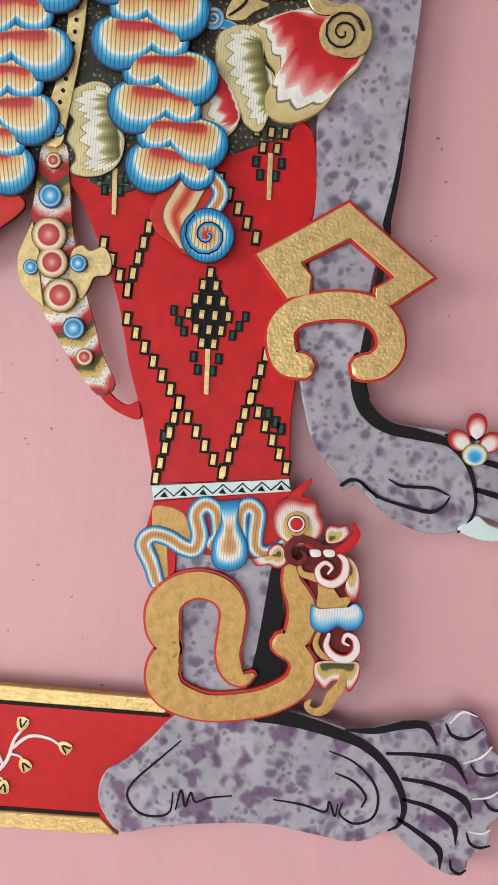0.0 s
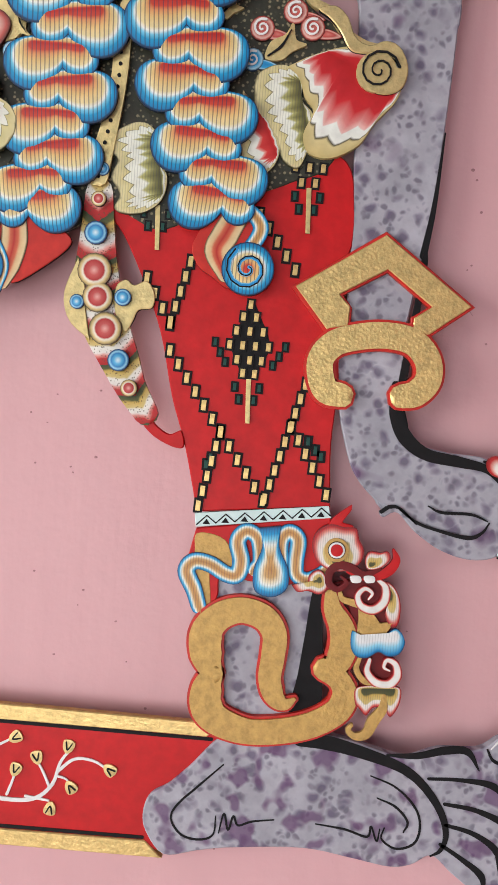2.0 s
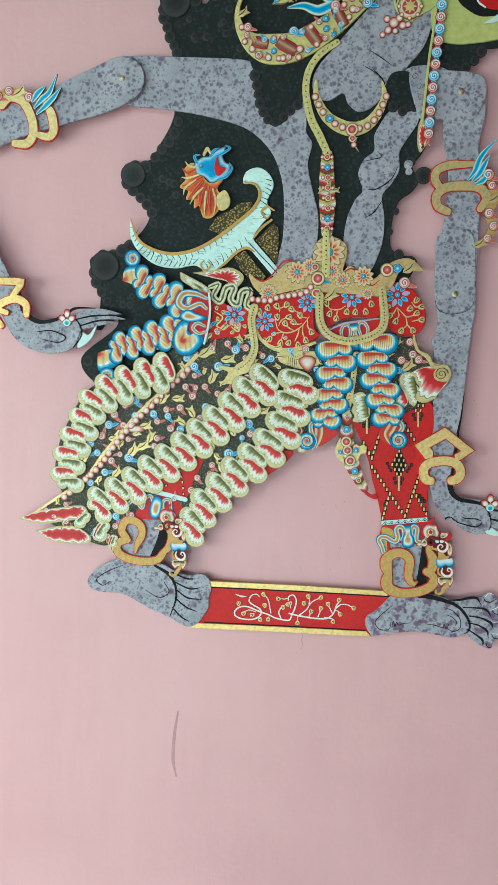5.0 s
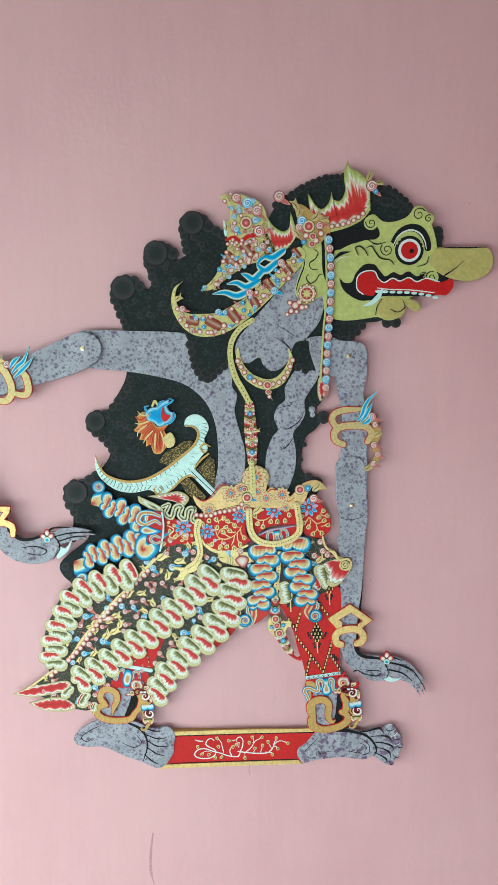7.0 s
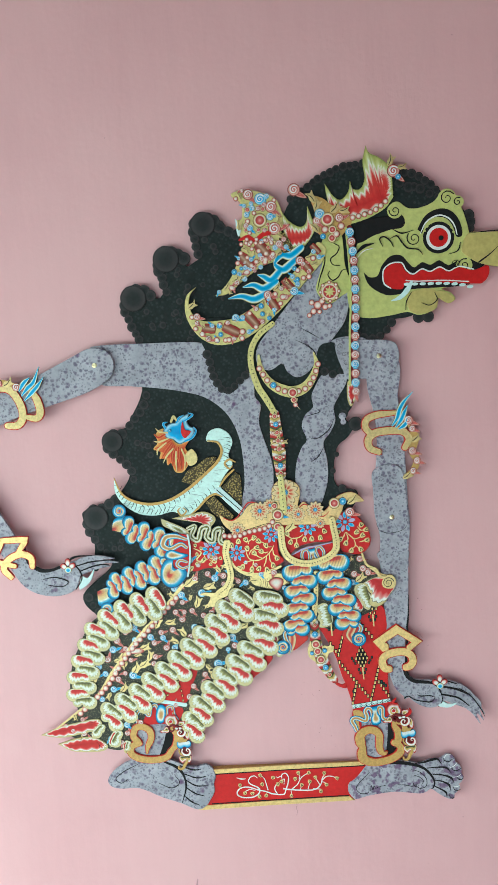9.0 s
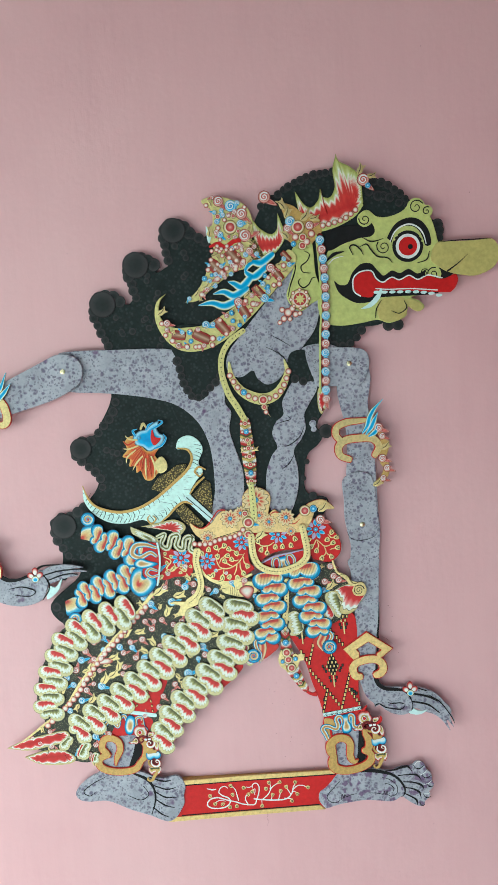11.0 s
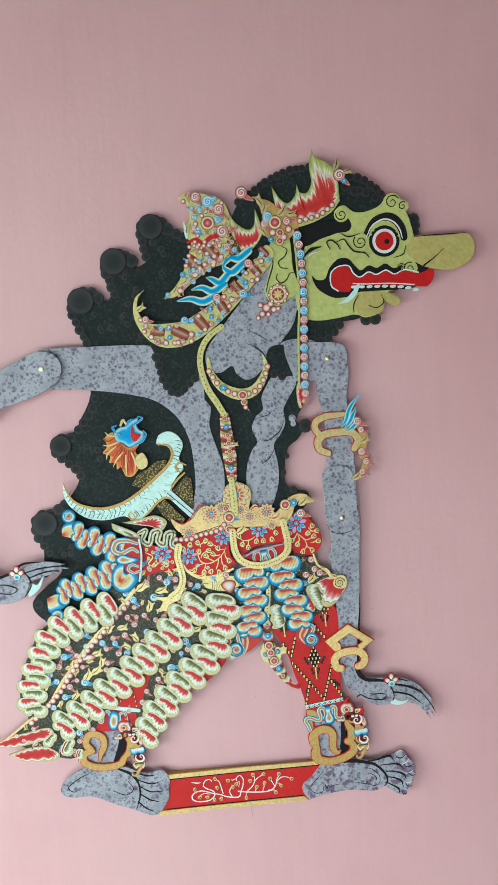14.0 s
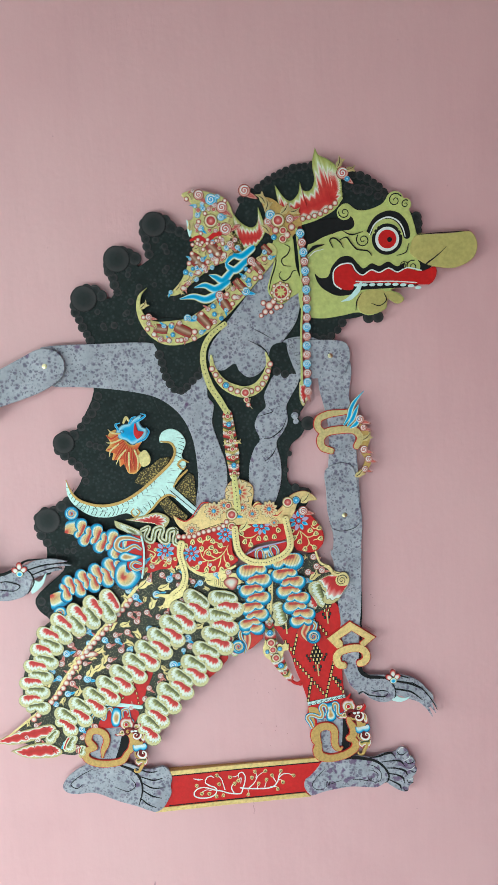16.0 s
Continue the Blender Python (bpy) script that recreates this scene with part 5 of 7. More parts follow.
ob = bangle("ochre gold anklet with scarlet rim on the rear ankle", [
    ([(-97, 135), (-95, 145), (-89, 158), (-91, 170), (-101, 176), (-111, 174), (-115, 162), (-109, 153)], (2, 8, 9, 9, 9, 9)),
    ([(-107, 151), (-119, 146), (-120, 135), (-108, 127), (-88, 124), (-69, 127), (-61, 137)], (8, 9.5, 9.5, 9.5, 9, 8)),
    ([(-58, 172), (-51, 160), (-54, 145), (-61, 138)], (5, 9, 9, 6)),
], (-70, 140, 2), (OCHRE, RED_EDGE))
wrist = thing("bangle", "diamond gold leaf bangle with scarlet rim on the wrist", "bangle", (290, 300, 3), "gold bangles on the limbs")
part("band", Shape().plate([(240.6, 287.7), (240.6, 287.7), (275.1, 310.4), (275.1, 310.4), (310.8, 284.6), (310.8, 284.6), (294.7, 272), (294.7, 272), (288.5, 274.2), (288.5, 274.2), (288.7, 278.5), (288.7, 278.5), (295.4, 283.4), (295.4, 283.4), (276.8, 296.9), (276.8, 296.9), (258.3, 285.7), (258.3, 285.7), (263, 281.2), (263, 281.2), (262.8, 273.5), (262.8, 273.5), (254.4, 271.5), (254.4, 271.5)], 4.2, 1.4, GOLD, RED_EDGE, 0.4), wrist)
part("rim", Shape().plate([(239, 287.6), (239, 287.6), (275, 311.9), (275, 311.9), (312.6, 284.5), (312.6, 284.5), (294.8, 270.7), (294.8, 270.7), (287.7, 273), (287.7, 273), (287.6, 278.8), (287.6, 278.8), (294.1, 283.3), (294.1, 283.3), (276.9, 295.8), (276.9, 295.8), (259.9, 285.6), (259.9, 285.6), (263.9, 280.8), (263.9, 280.8), (263.7, 272.7), (263.7, 272.7), (254, 270.1), (254, 270.1)], 3.3, 2.6, RED_EDGE, None, 0.3), wrist, "scarlet painted rim")
ob = bangle("oval gold leaf bangle with scarlet rim on the wrist", [([(262.6, 245.5), (255.6, 247.6), (252.8, 258.3), (257.8, 265.9), (267.6, 269.4), (278.7, 270.7), (289, 268.9), (295.4, 262.2), (296.2, 254.2), (291.8, 248.6), (286.2, 247)], (9.5, 10.5, 10.5, 10.5, 10.5, 10.5, 10.5, 10.5, 10.5, 9.5))], (287, 265, 3), lift=4.8)
ob = bangle("oval ochre armlet with scarlet rim on the upper limb", [
    ([(253, 585), (245, 595), (247, 606), (261, 612), (278, 613), (293, 614)], (8, 9, 9, 9, 7, 5)),
    ([(262, 560), (250, 566), (248, 578), (258, 587), (279, 589), (296, 587), (304, 576), (298, 564)], (8, 9, 10, 10, 10, 10, 9, 8)),
], (310, 600, 3), (PALE, RED_EDGE), 3.4)
ob = bangle("pair of ochre armlets on the raised forearm", [
    ([(-270, 672), (-260, 682), (-244, 677), (-233, 658), (-231, 640), (-239, 629), (-254, 629)], (8, 10, 10, 10, 10, 10, 8)),
    ([(-217, 676), (-209, 663), (-206, 645), (-212, 637), (-224, 639)], (6, 10, 10, 9, 7)),
], (-230, 690, 8), (PALE, RED_EDGE), 8.0)
ob = bangle("diamond and oval gold bangles on the bent wrist", [
    ([(-263, 428), (-294, 437), (-294, 437), (-294, 437), (-294, 437), (-278, 466), (-278, 466), (-278, 466), (-278, 466), (-243, 466), (-243, 466), (-243, 466), (-243, 466), (-256, 448)], (6, 8, 8, 8, 8, 6)),
    ([(-270, 412), (-279, 425), (-271, 438), (-253, 445), (-239, 439), (-238, 426)], (7, 9, 9, 9, 9, 7)),
], (-240, 430, 9), (GOLD, RED_EDGE), 9.3)

# ---- the long skirt cloth with toothed scales ----
skirt = thing("skirt_cloth", "dark floral skirt cloth with rows of toothed green and red scales", "skirt", (0, 270, 0))
SKIRT_LINE = [(-46, 399), (-84, 373), (-134, 353), (-164, 335), (-183, 303), (-197, 271), (-203, 230), (-194, 203), (-216, 184), (-210, 167), (-171, 150), (-131, 142), (-103, 178), (-80, 208), (-40, 200), (-48, 177), (-30, 172), (4, 206), (38, 243), (78, 280), (110, 313), (135, 358), (126, 392), (87, 408), (32, 425), (-16, 421)]
part("backing", Shape().plate(SKIRT_LINE, 1.9, 4.5, CLOTH, None, 0.5), skirt, "dark speckled cloth")
part("backing", Shape().plate([(88.8, 390.6), (119.7, 393.3), (210.9, 412.3), (233.1, 414.2), (237.5, 398.4), (252.5, 388.8), (259.5, 375.7), (251.9, 338.9), (235.8, 329), (219.3, 321.9), (189, 307.8), (180.4, 307), (162.6, 313.8), (146.1, 303.8), (129, 302.2), (112, 297.8), (95.1, 290.6)], 1.6, 3.0, CLOTH, None, 0.5), skirt, "dark speckled cloth")
CHAINS = (
    (RED_TIER, GREEN_TIER, [(-71, 360), (-96, 352), (-119, 342), (-140, 331), (-156, 315), (-166, 293), (-176, 271), (-184, 246), (-186, 221)], 9, (-62, -60, -55, -45, -30, -22, -15, -8, 0), 1.32),
    (GREEN_TIER, RED_TIER, [(55, 350), (32, 332), (13, 311), (-9, 292), (-31, 273), (-53, 254), (-75, 239), (-99, 220), (-125, 204), (-146, 191)], 11, (-40,) * 11, 1.42),
    (GREEN_TIER, RED_TIER, [(98, 349), (90, 323), (81, 294), (55, 263), (29, 241), (6, 217), (-13, 196), (-28, 170)], 9, (-12, -16, -22, -30, -36, -40, -42, -42, -45), 1.47),
)
TAKEN = []
for first, second, path, count, angles, size in CHAINS:
    for i, (x, z, a) in enumerate(at_length(spline(path), count)):
        t = radians(angles[i])
        ux, uz, k = -math.sin(t), math.cos(t), size * 0.9 * (1 - 0.01 * i)
        TAKEN.append((x, z, 22 * k))
        for q, (mesh, sign) in enumerate(((first, -1), (second, 1))):
            d = (6.5, -6.5)[q]
            piece("scale", mesh[sign], skirt, x + ux * d, z + uz * d, 6.6 - 0.3 * i - 0.15 * q, t, k)
for c, a, s in (((-167, 169), 45, 0.75), ((-142, 156), 60, 0.85), ((-126, 146), 70, 0.5), ((110, 313), -20, 0.5), ((101, 278), -30, 0.5)):
    piece("scale", RED_TIER[1], skirt, c[0], c[1], 3.8, radians(a), s)
    piece("scale", GREEN_TIER[-1], skirt, c[0] + 8 * s, c[1] + 6 * s, 4.0, radians(a), s)
part("tail_flame", Shape().leaf([(-251, 170), (-251, 170), (-224, 181), (-195, 187), (-165, 191), (-162, 177), (-193, 169), (-222, 165)], ((-232, 174), (-174, 184)), 3.2, FLAME, 0.6, 2.4, 6), skirt, "red and white flame tip")
part("tail_flame", Shape().leaf([(-227, 155), (-227, 155), (-198, 163), (-173, 163), (-154, 150), (-165, 141), (-204, 143)], ((-208, 152), (-168, 155)), 3.4, FLAME, 0.6, 2.4, 6), skirt, "red and white flame tip")
part("red_lining", Shape().plate([(48, 231), (74, 247), (96, 269), (86, 273), (62, 255), (45, 241)], 2.0, 2.5, RED, None, 0.3), skirt)
cord("piping", skirt, [(-26, 385), (-50, 358), (-76, 331), (-99, 308), (-121, 281), (-140, 258), (-163, 226), (-198, 200), (-233, 175)], (5, 5, 5, 5, 4, 2), 3.2, PALE, 0, "pale gold piping")
row("pearl", PEARL_M, skirt, [(-37, 367), (-59, 344), (-81, 321), (-104, 298), (-127, 269), (-145, 243), (-168, 220), (-190, 201)], 26, 3.2, 0.95)
# flowers, curls and leaves on the cloth
for c, kind, a, s in (
    ((-101, 327), 0, 0, 1.1), ((-134, 295), 0, 1, 1.1), ((-157, 270), 0, 2, 1.0), ((-108, 255), 0, 0.5, 1.2), ((-138, 235), 0, 1, 1.0), ((-123, 180), 0, 0, 1.0),
    ((-78, 311), 0, 0, 1.0), ((-44, 293), 0, 2, 1.0), ((-13, 322), 0, 1, 1.1), ((-29, 371), 0, 0, 1.1), ((1, 372), 0, 1, 1.2), ((24, 353), 0, 2, 1.1), ((40, 304), 0, 0, 1.2), ((17, 266), 0, 1, 1.3), ((-7, 218), 0, 0, 1.1), ((21, 393), 0, 2, 1.1), ((-60, 309), 0, 0, 0.9),
    ((-127, 308), 1, 0, 1.1), ((-114, 320), 1, 1, 0.9), ((-143, 281), 1, 2, 1.1), ((-130, 250), 1, 0, 1.0), ((-135, 181), 1, 0, 0.8), ((-56, 294), 1, 2, 1.0), ((-73, 281), 1, 1, 0.9), ((-76, 271), 1, 0, 0.9), ((-20, 308), 1, 0, 1.0), ((1, 339), 1, 1, 0.9), ((13, 343), 1, 2, 0.9), ((36, 360), 1, 0, 0.9), ((43, 292), 1, 1, 1.0), ((-3, 251), 1, 0, 0.9), ((-5, 240), 1, 2, 0.9), ((-28, 218), 1, 1, 1.0), ((-39, 346), 1, 0, 0.9), ((-28, 360), 1, 1, 0.8), ((-8, 394), 1, 2, 1.0), ((11, 400), 1, 0, 0.9), ((-109, 278), 1, 1, 0.8), ((-62, 317), 1, 1, 0.9), ((-45, 320), 1, 0, 1.0), ((-30, 335), 1, 2, 1.0), ((-15, 347), 1, 0, 0.9), ((-73, 302), 1, 1, 0.9), ((-21, 234), 1, 0, 0.9),
    ((-66, 330), 2, 1, 1.3), ((-48, 331), 2, 0, 1.2), ((-30, 315), 2, 2, 1.2), ((-90, 270), 2, 0.4, 1.4), ((-103, 263), 2, 0.8, 1.5), ((-81, 282), 2, 1.2, 1.2), ((-165, 251), 2, 1, 1.3), ((-5, 275), 2, 2, 1.2), ((22, 256), 2, 0.3, 1.2), ((-24, 201), 2, 0.8, 1.4), ((9, 249), 2, 1.8, 1.2), ((-15, 388), 2, 0.5, 1.6), ((-43, 303), 2, 2.5, 1.1), ((-123, 235), 2, 0.7, 1.2), ((57, 320), 2, 0, 1.2), ((21, 294), 2, 2, 1.1), ((-88, 295), 2, 0.2, 1.3), ((-6, 358), 2, 1.1, 1.3), ((-127, 142), 2, 1.4, 1.1), ((12, 381), 2, 0.1, 1.4),
):
    piece(("blue_curl", "pink_curl", "gold_leaflet")[kind], (CURL_BLUE, CURL_RED, LEAFLET)[kind], skirt, c[0], c[1], 2.9, a, s)
    TAKEN.append((*c, 9))
# smaller buds and leaves that fill the cloth between them
TAKEN += [(*(-45, 231), 14), (*(-38, 247), 10), (*(-62, 221), 14)]
scatter((("blue_curl", CURL_BLUE), ("pink_curl", CURL_RED), ("pink_curl", CURL_RED), ("gold_leaflet", LEAFLET), ("gold_leaflet", LEAFLET)), skirt, SKIRT_LINE, TAKEN, 2.9, 2.0, 0.7, 1.0, 1800)
part("red_petal", Shape().leaf([(-123, 290), (-123, 290), (-108, 295), (-90, 295), (-91, 288), (-109, 287)], (-102, 291), 3.0, PEARL, 0.5, 1), skirt)
# tall toothed fans beside the front sash
for pts, heart, mat in (
    ([(159.2, 341.1), (159.2, 341.1), (169.5, 347.4), (176.3, 347.8), (181.2, 342.6), (181.9, 333.8), (185.8, 327.3), (184.3, 318.3), (177.9, 312.9), (169.9, 311.7), (165.2, 313.6), (167.1, 319.3), (163.1, 325.8), (165.4, 332.6), (162.4, 335.8)], ((180.5, 342.2), (184.2, 320.5)), SCALE_GREEN),
    ([(218.2, 360.5), (218.5, 369.3), (224.9, 373.7), (231.6, 373.5), (236.5, 368.3), (237.2, 360.7), (242.1, 355.5), (241.7, 346.7), (240.2, 338.9), (237.2, 334.2), (231.4, 337.2), (228.5, 344.7), (224.2, 349.9), (219.8, 354)], ((235.6, 368), (241, 345)), SCALE_GREEN),
    ([(213.4, 363.5), (213.4, 363.5), (217.5, 355), (223.3, 353.2), (227.1, 347.9), (229.9, 341.5), (228.2, 334.7), (223, 329.9), (218.4, 330.3), (214.6, 336), (213, 349.2)], ((222.4, 352.6), (228.7, 339)), SCALE_RED),
):
    part("fan", Shape().leaf(pts, heart, 3.2, mat, 0.8, 2.2, 7), skirt, "toothed shaded fan")
horn = part("horn_fan", Shape().leaf([(230.5, 373.4), (230.5, 373.4), (240.1, 378.4), (253, 382.5), (266.3, 382.8), (275.1, 370.8), (274.3, 363.1), (266.7, 353.9), (260.9, 344.7), (250.2, 338.9), (241.2, 340.5), (238.7, 347.6), (242, 356.6), (238.2, 361.8), (235.3, 369.3)], ((246, 379.5), (272.5, 365.5)), 3.6, HORN, 1.0, 2.6, 8), skirt, "red and white flame fan with gold curl")
part("gold_curl", Shape().plate([(240.8, 395.8), (247.3, 397.3), (252.5, 393.3), (256.1, 385.9), (261.8, 383), (268.3, 385.1), (274, 382.7), (277.6, 375.3), (276.1, 367.6), (270.2, 364.4), (263.4, 365.7), (259.2, 370.9), (260.2, 376.8), (264.9, 378.4), (270.2, 375.9), (274, 375.1), (272.2, 378.2), (266.5, 380.7), (259.9, 379.6), (254.3, 380.8), (249.9, 387.7), (245.5, 392.4)], 5.0, 2.0, PALE, INK, 0.4), horn)
part("gold_curl", Shape().disc((265.4, 372.8), 8.0, 4.9, PALE, 0.4, 22), horn)
part("spiral", Shape().spiral((266.3, 373.3), 8.2, 2.0, 0.2, 0.8, 5.7, INK, 0.1), horn)
for c, mesh, s in (((219.2, 388), CURL_RED, 1.0), ((216.2, 375.8), CURL_BLUE, 0.9), ((227.6, 380.9), LEAFLET, 1.3), ((239.1, 389.2), CURL_RED, 1.0), ((231.9, 395.3), CURL_RED, 1.0), ((228, 409.7), CURL_RED, 1.0), ((214.1, 408.5), LEAFLET, 0.8), ((204.7, 394.1), LEAFLET, 0.9), ((98.9, 322.2), CURL_RED, 1.0), ((102.5, 309.8), CURL_BLUE, 1.1), ((100.4, 298.2), BEAD_R, 1.3), ((116.4, 337.8), LEAFLET, 1.2), ((134.3, 308.4), LEAFLET, 0.8)):
    piece("flower", mesh, skirt, c[0], c[1], 2.6, 0.6, s)

part("gold_edging", Shape().stroke([(231.7, 417.3), (234, 408.4), (237.9, 399.8), (245.6, 395.8), (251.4, 388.7), (259.2, 383.9), (265, 382.2)], (2.6, 3.0, 3.2, 3.4, 3.4, 3.8, 4.2), 3.4, PALE, 2.0, 0.2), skirt, "pale gold edging")

# ---- front sash: two ribbons of blue shaded lobes ----
sash = thing("front_sash", "blue, cream and red shaded sash ribbons of stacked rounded lobes", "sash", (190, 380, 4))
tiers("lobed_tier", sash, (((144.5, 393), 1.36, -1, 2), ((143, 378.5), 1.2, 1, 3), ((141.5, 365.5), 1.16, -1, 3), ((141, 352.5), 1.14, 1, 4), ((140, 340), 1.12, -1, 4), ((138, 327.5), 1.1, 1, 6), ((135.5, 317), 1.06, -1, 8), ((131.5, 307), 1.06, 1, 10)), BLUE_TIER, 6.8)
tiers("lobed_tier", sash, (((185.5, 401), 1.42, 1, 8), ((189.5, 385), 1.2, -1, 4), ((191.5, 372), 1.16, 1, 2), ((194, 360), 1.14, -1, 1), ((197.5, 348.5), 1.12, 1, 0), ((201, 336), 1.1, -1, -2), ((204, 325), 1.08, 1, -3), ((208.5, 313.5), 1.06, -1, -5)), BLUE_TIER, 6.85)
for cloth, band, edge, eye, turns, start in (
    ([(121.0, 310.5), (135.0, 309.5), (145.0, 303.5), (149.0, 297.5), (138.0, 287.5), (126.0, 280.5), (121.0, 287.5)], [(125.0, 309.5), (126.0, 297.5), (124.0, 287.5), (122.0, 280.5)], [(121.0, 311.5), (116.0, 306.5), (117.0, 297.5), (122.0, 287.5), (120.0, 277.5)], (112.0, 286.5), -1.7, 1.0),
    ([(205.0, 316.8), (201.0, 307.8), (198.0, 299.8), (201.0, 292.8), (207.0, 288.8), (215.0, 284.8), (218.0, 296.8), (224.0, 302.8), (224.0, 310.8), (217.0, 315.8)], [(215.0, 313.8), (211.0, 305.8), (208.0, 298.8), (212.0, 289.8)], [(214.0, 316.8), (221.0, 314.8), (225.0, 308.8), (221.0, 300.8), (216.0, 295.8), (215.0, 289.8)], (221.0, 292.8), 1.8, 2.2),
):
    curl = part("tail", Shape().plate(cloth, 4.6, 1.8, RED_EDGE, INK, 0.3), sash, "red, gold and blue shaded tail")
    part("gold_band", Shape().stroke(band, (10, 11, 10, 6), 4.9, RAY, 0.6, 0.1), curl, "cream and gold hatched band")
    part("blue_edge", Shape().stroke(edge, (4, 6, 6.5, 6, 5, 4), 5.2, CUFF, 0.8, 0.2), curl, "blue shaded edge")
    scroll = Shape().disc(eye, 10.6, 5.5, BLUE, 0.5, 26, 2.2, 8)
    scroll.spiral(eye, 8.4, turns, start, 1.9, 5.8, AZURE, 0.1)
    scroll.spiral(eye, 9.2, turns, start, 0.6, 5.95, INK, 0.1)
    part("scroll", scroll, curl, "blue spiral end")
loop_parts = part("sash_knot", Shape().plate([(129.1, 418.5), (129.1, 418.5), (145.2, 427.5), (170, 432.3), (190.7, 434.7), (190.7, 434.7), (194.7, 421.6), (180.3, 409.5), (158.5, 400.8), (135.7, 405.6)], 3.2, 1.6, RED, None, 0.3), sash, "red knot cloth")
for pts in ([(150.1, 408.2), (146.6, 417.4), (148.7, 425.6), (155.1, 426.7), (157.7, 418.3), (155.7, 408.7)], [(176.5, 414.6), (177.8, 422.8), (173.5, 429.9), (168, 430), (166.5, 424.5), (170, 415.4)]):
    part("loop", Shape().stroke(pts, (4, 5, 5, 5, 4), 3.7, CUFF, 1.0, 0.4), loop_parts, "blue shaded loop")
part("drape", Shape().leaf([(155, 427.5), (155, 427.5), (166.1, 429.3), (166.1, 429.3), (165.5, 419), (171.9, 408.8), (175.4, 401), (164.5, 397.3), (154.5, 399.1), (157.8, 410.3), (160.5, 418.6)], (162.4, 416.1), 3.9, CUFF, 0.5, 1.0, 5), loop_parts, "blue shaded drape")
part("pale_fold", Shape().stroke([(129.1, 419), (139.9, 424.3), (150.7, 429), (170, 432.3), (189.8, 435.7)], (1.5, 2.0, 2.5, 2, 1.5), 3.9, LILAC, 0.6), loop_parts)

# ---- rear sash: blue shaded lobes spreading from the hip ----
fan = thing("rear_sash", "blue and orange shaded sash ends spreading behind the hip", "sash", (-60, 440, 2))
part("backing", Shape().plate([(-14, 459), (-41, 461), (-74, 470), (-96, 478), (-88, 460), (-56, 434), (-60, 420), (-96, 408), (-120, 394), (-124, 384), (-96, 387), (-60, 392), (-30, 398), (-18, 402), (-12, 430)], 1.2, 3, CUFF, None, 0.4), fan)
part("knot_cloth", Shape().plate([(-31, 462), (-31, 462), (-13, 459), (-13, 459), (-12, 429), (-17, 399), (-17, 399), (-31, 398), (-31, 398), (-38, 430)], 6.6, 2.0, RED, None, 0.3), fan, "red knot cloth")
tier_chain("lobed_tier", fan, (-40, 444), (-102, 474), 7, -1, 1.08, BLUE_TIER, 6.2, 0.14)
tier_chain("lobed_tier", fan, (-52, 414), (-131, 388), 9, 1, 1.08, BLUE_TIER, 6.1, 0.14)
part("big_lobe", Shape().leaf([(-17, 402), (-30, 386), (-45, 384), (-55, 395), (-55, 411), (-48, 424), (-36, 428), (-37, 415), (-30, 410), (-24, 414)], (-44, 402), 7.0, BLUE, 0.5, 1.8, 6), fan, "blue and cream rounded lobe")
part("loop", Shape().stroke([(-16, 453), (-30, 458), (-44, 457), (-49, 446), (-39, 440), (-24, 446), (-16, 441)], (5, 8, 10, 10, 8, 7, 5), 7.1, CUFF, 1.6, 0.5), fan, "blue shaded loop")
part("drop", Shape().leaf([(-15, 431), (-25, 434), (-38, 439), (-47, 434), (-47, 428), (-38, 424), (-25, 425), (-15, 428)], (-37, 431), 7.3, CUFF, 0.5, 1.8, 6), fan, "blue shaded drop")
part("loop", Shape().stroke([(-17, 420), (-26, 423), (-31, 417), (-24, 411), (-16, 413)], (4, 6, 6, 5, 4), 7.2, CUFF, 1.4, 0.4), fan, "blue shaded loop")
for fill, eye, turns in (([(-120, 471), (-120, 471), (-116, 487), (-96, 491), (-92, 478), (-98, 466)], (-108, 498), 1.6), ([(-149, 383), (-149, 383), (-148, 361), (-128, 366), (-119, 378), (-130, 389)], (-137, 356), -1.6)):
    part("red_tip", Shape().leaf(fill, fill[0], 3.4, BLUE, 0.5, 1.6, 6), fan, "red and cream tip")
    scroll = Shape().disc(eye, 10.0, 4.0, BLUE, 0.6, 24, 2.0, 8)
    scroll.spiral(eye, 7.5, turns, 0.4, 1.6, 4.6, AZURE, 0.12)
    part("scroll", scroll, fan, "blue spiral end")
part("pale_edge", Shape().stroke([(-13, 459), (-11, 439), (-13, 418), (-17, 399)], 2.6, 7.0, NAIL, 0.8, 0.3), fan)

# ---- belt and apron panels ----
belt = thing("belt", "gold belt with scalloped crest and beaded flowers at the waist", "belt", (150, 500, 3))
part("crest", Shape().plate([(34, 484), (41, 467), (58, 458), (90, 460), (123, 464), (163, 463), (191, 462), (204, 475), (211, 491), (222, 498), (226, 492), (238, 493), (222, 506), (202, 502), (191, 490), (180, 481), (168, 484), (154, 496), (145, 490), (149, 508), (147, 520), (135, 528), (120, 528), (110, 517), (108, 499), (97, 491), (87, 499), (75, 495), (63, 481), (48, 476)], 3.8, 3.5, CREST, RED_EDGE, 0.5), belt)
part("red_line", Shape().stroke([(39, 480), (49, 475), (58, 479), (68, 491), (75, 499), (85, 499), (93, 493), (97, 486), (106, 484)], (0.8, 1.6, 1.6, 1.8, 1.8, 1.6, 0.8), 4.1, RED_EDGE, 0.6), belt)
part("red_line", Shape().stroke([(144, 483), (150, 491), (157, 492), (165, 485), (171, 477), (180, 474), (188, 480)], (0.8, 1.6, 1.8, 1.8, 1.6, 0.8), 4.1, RED_EDGE, 0.6), belt)
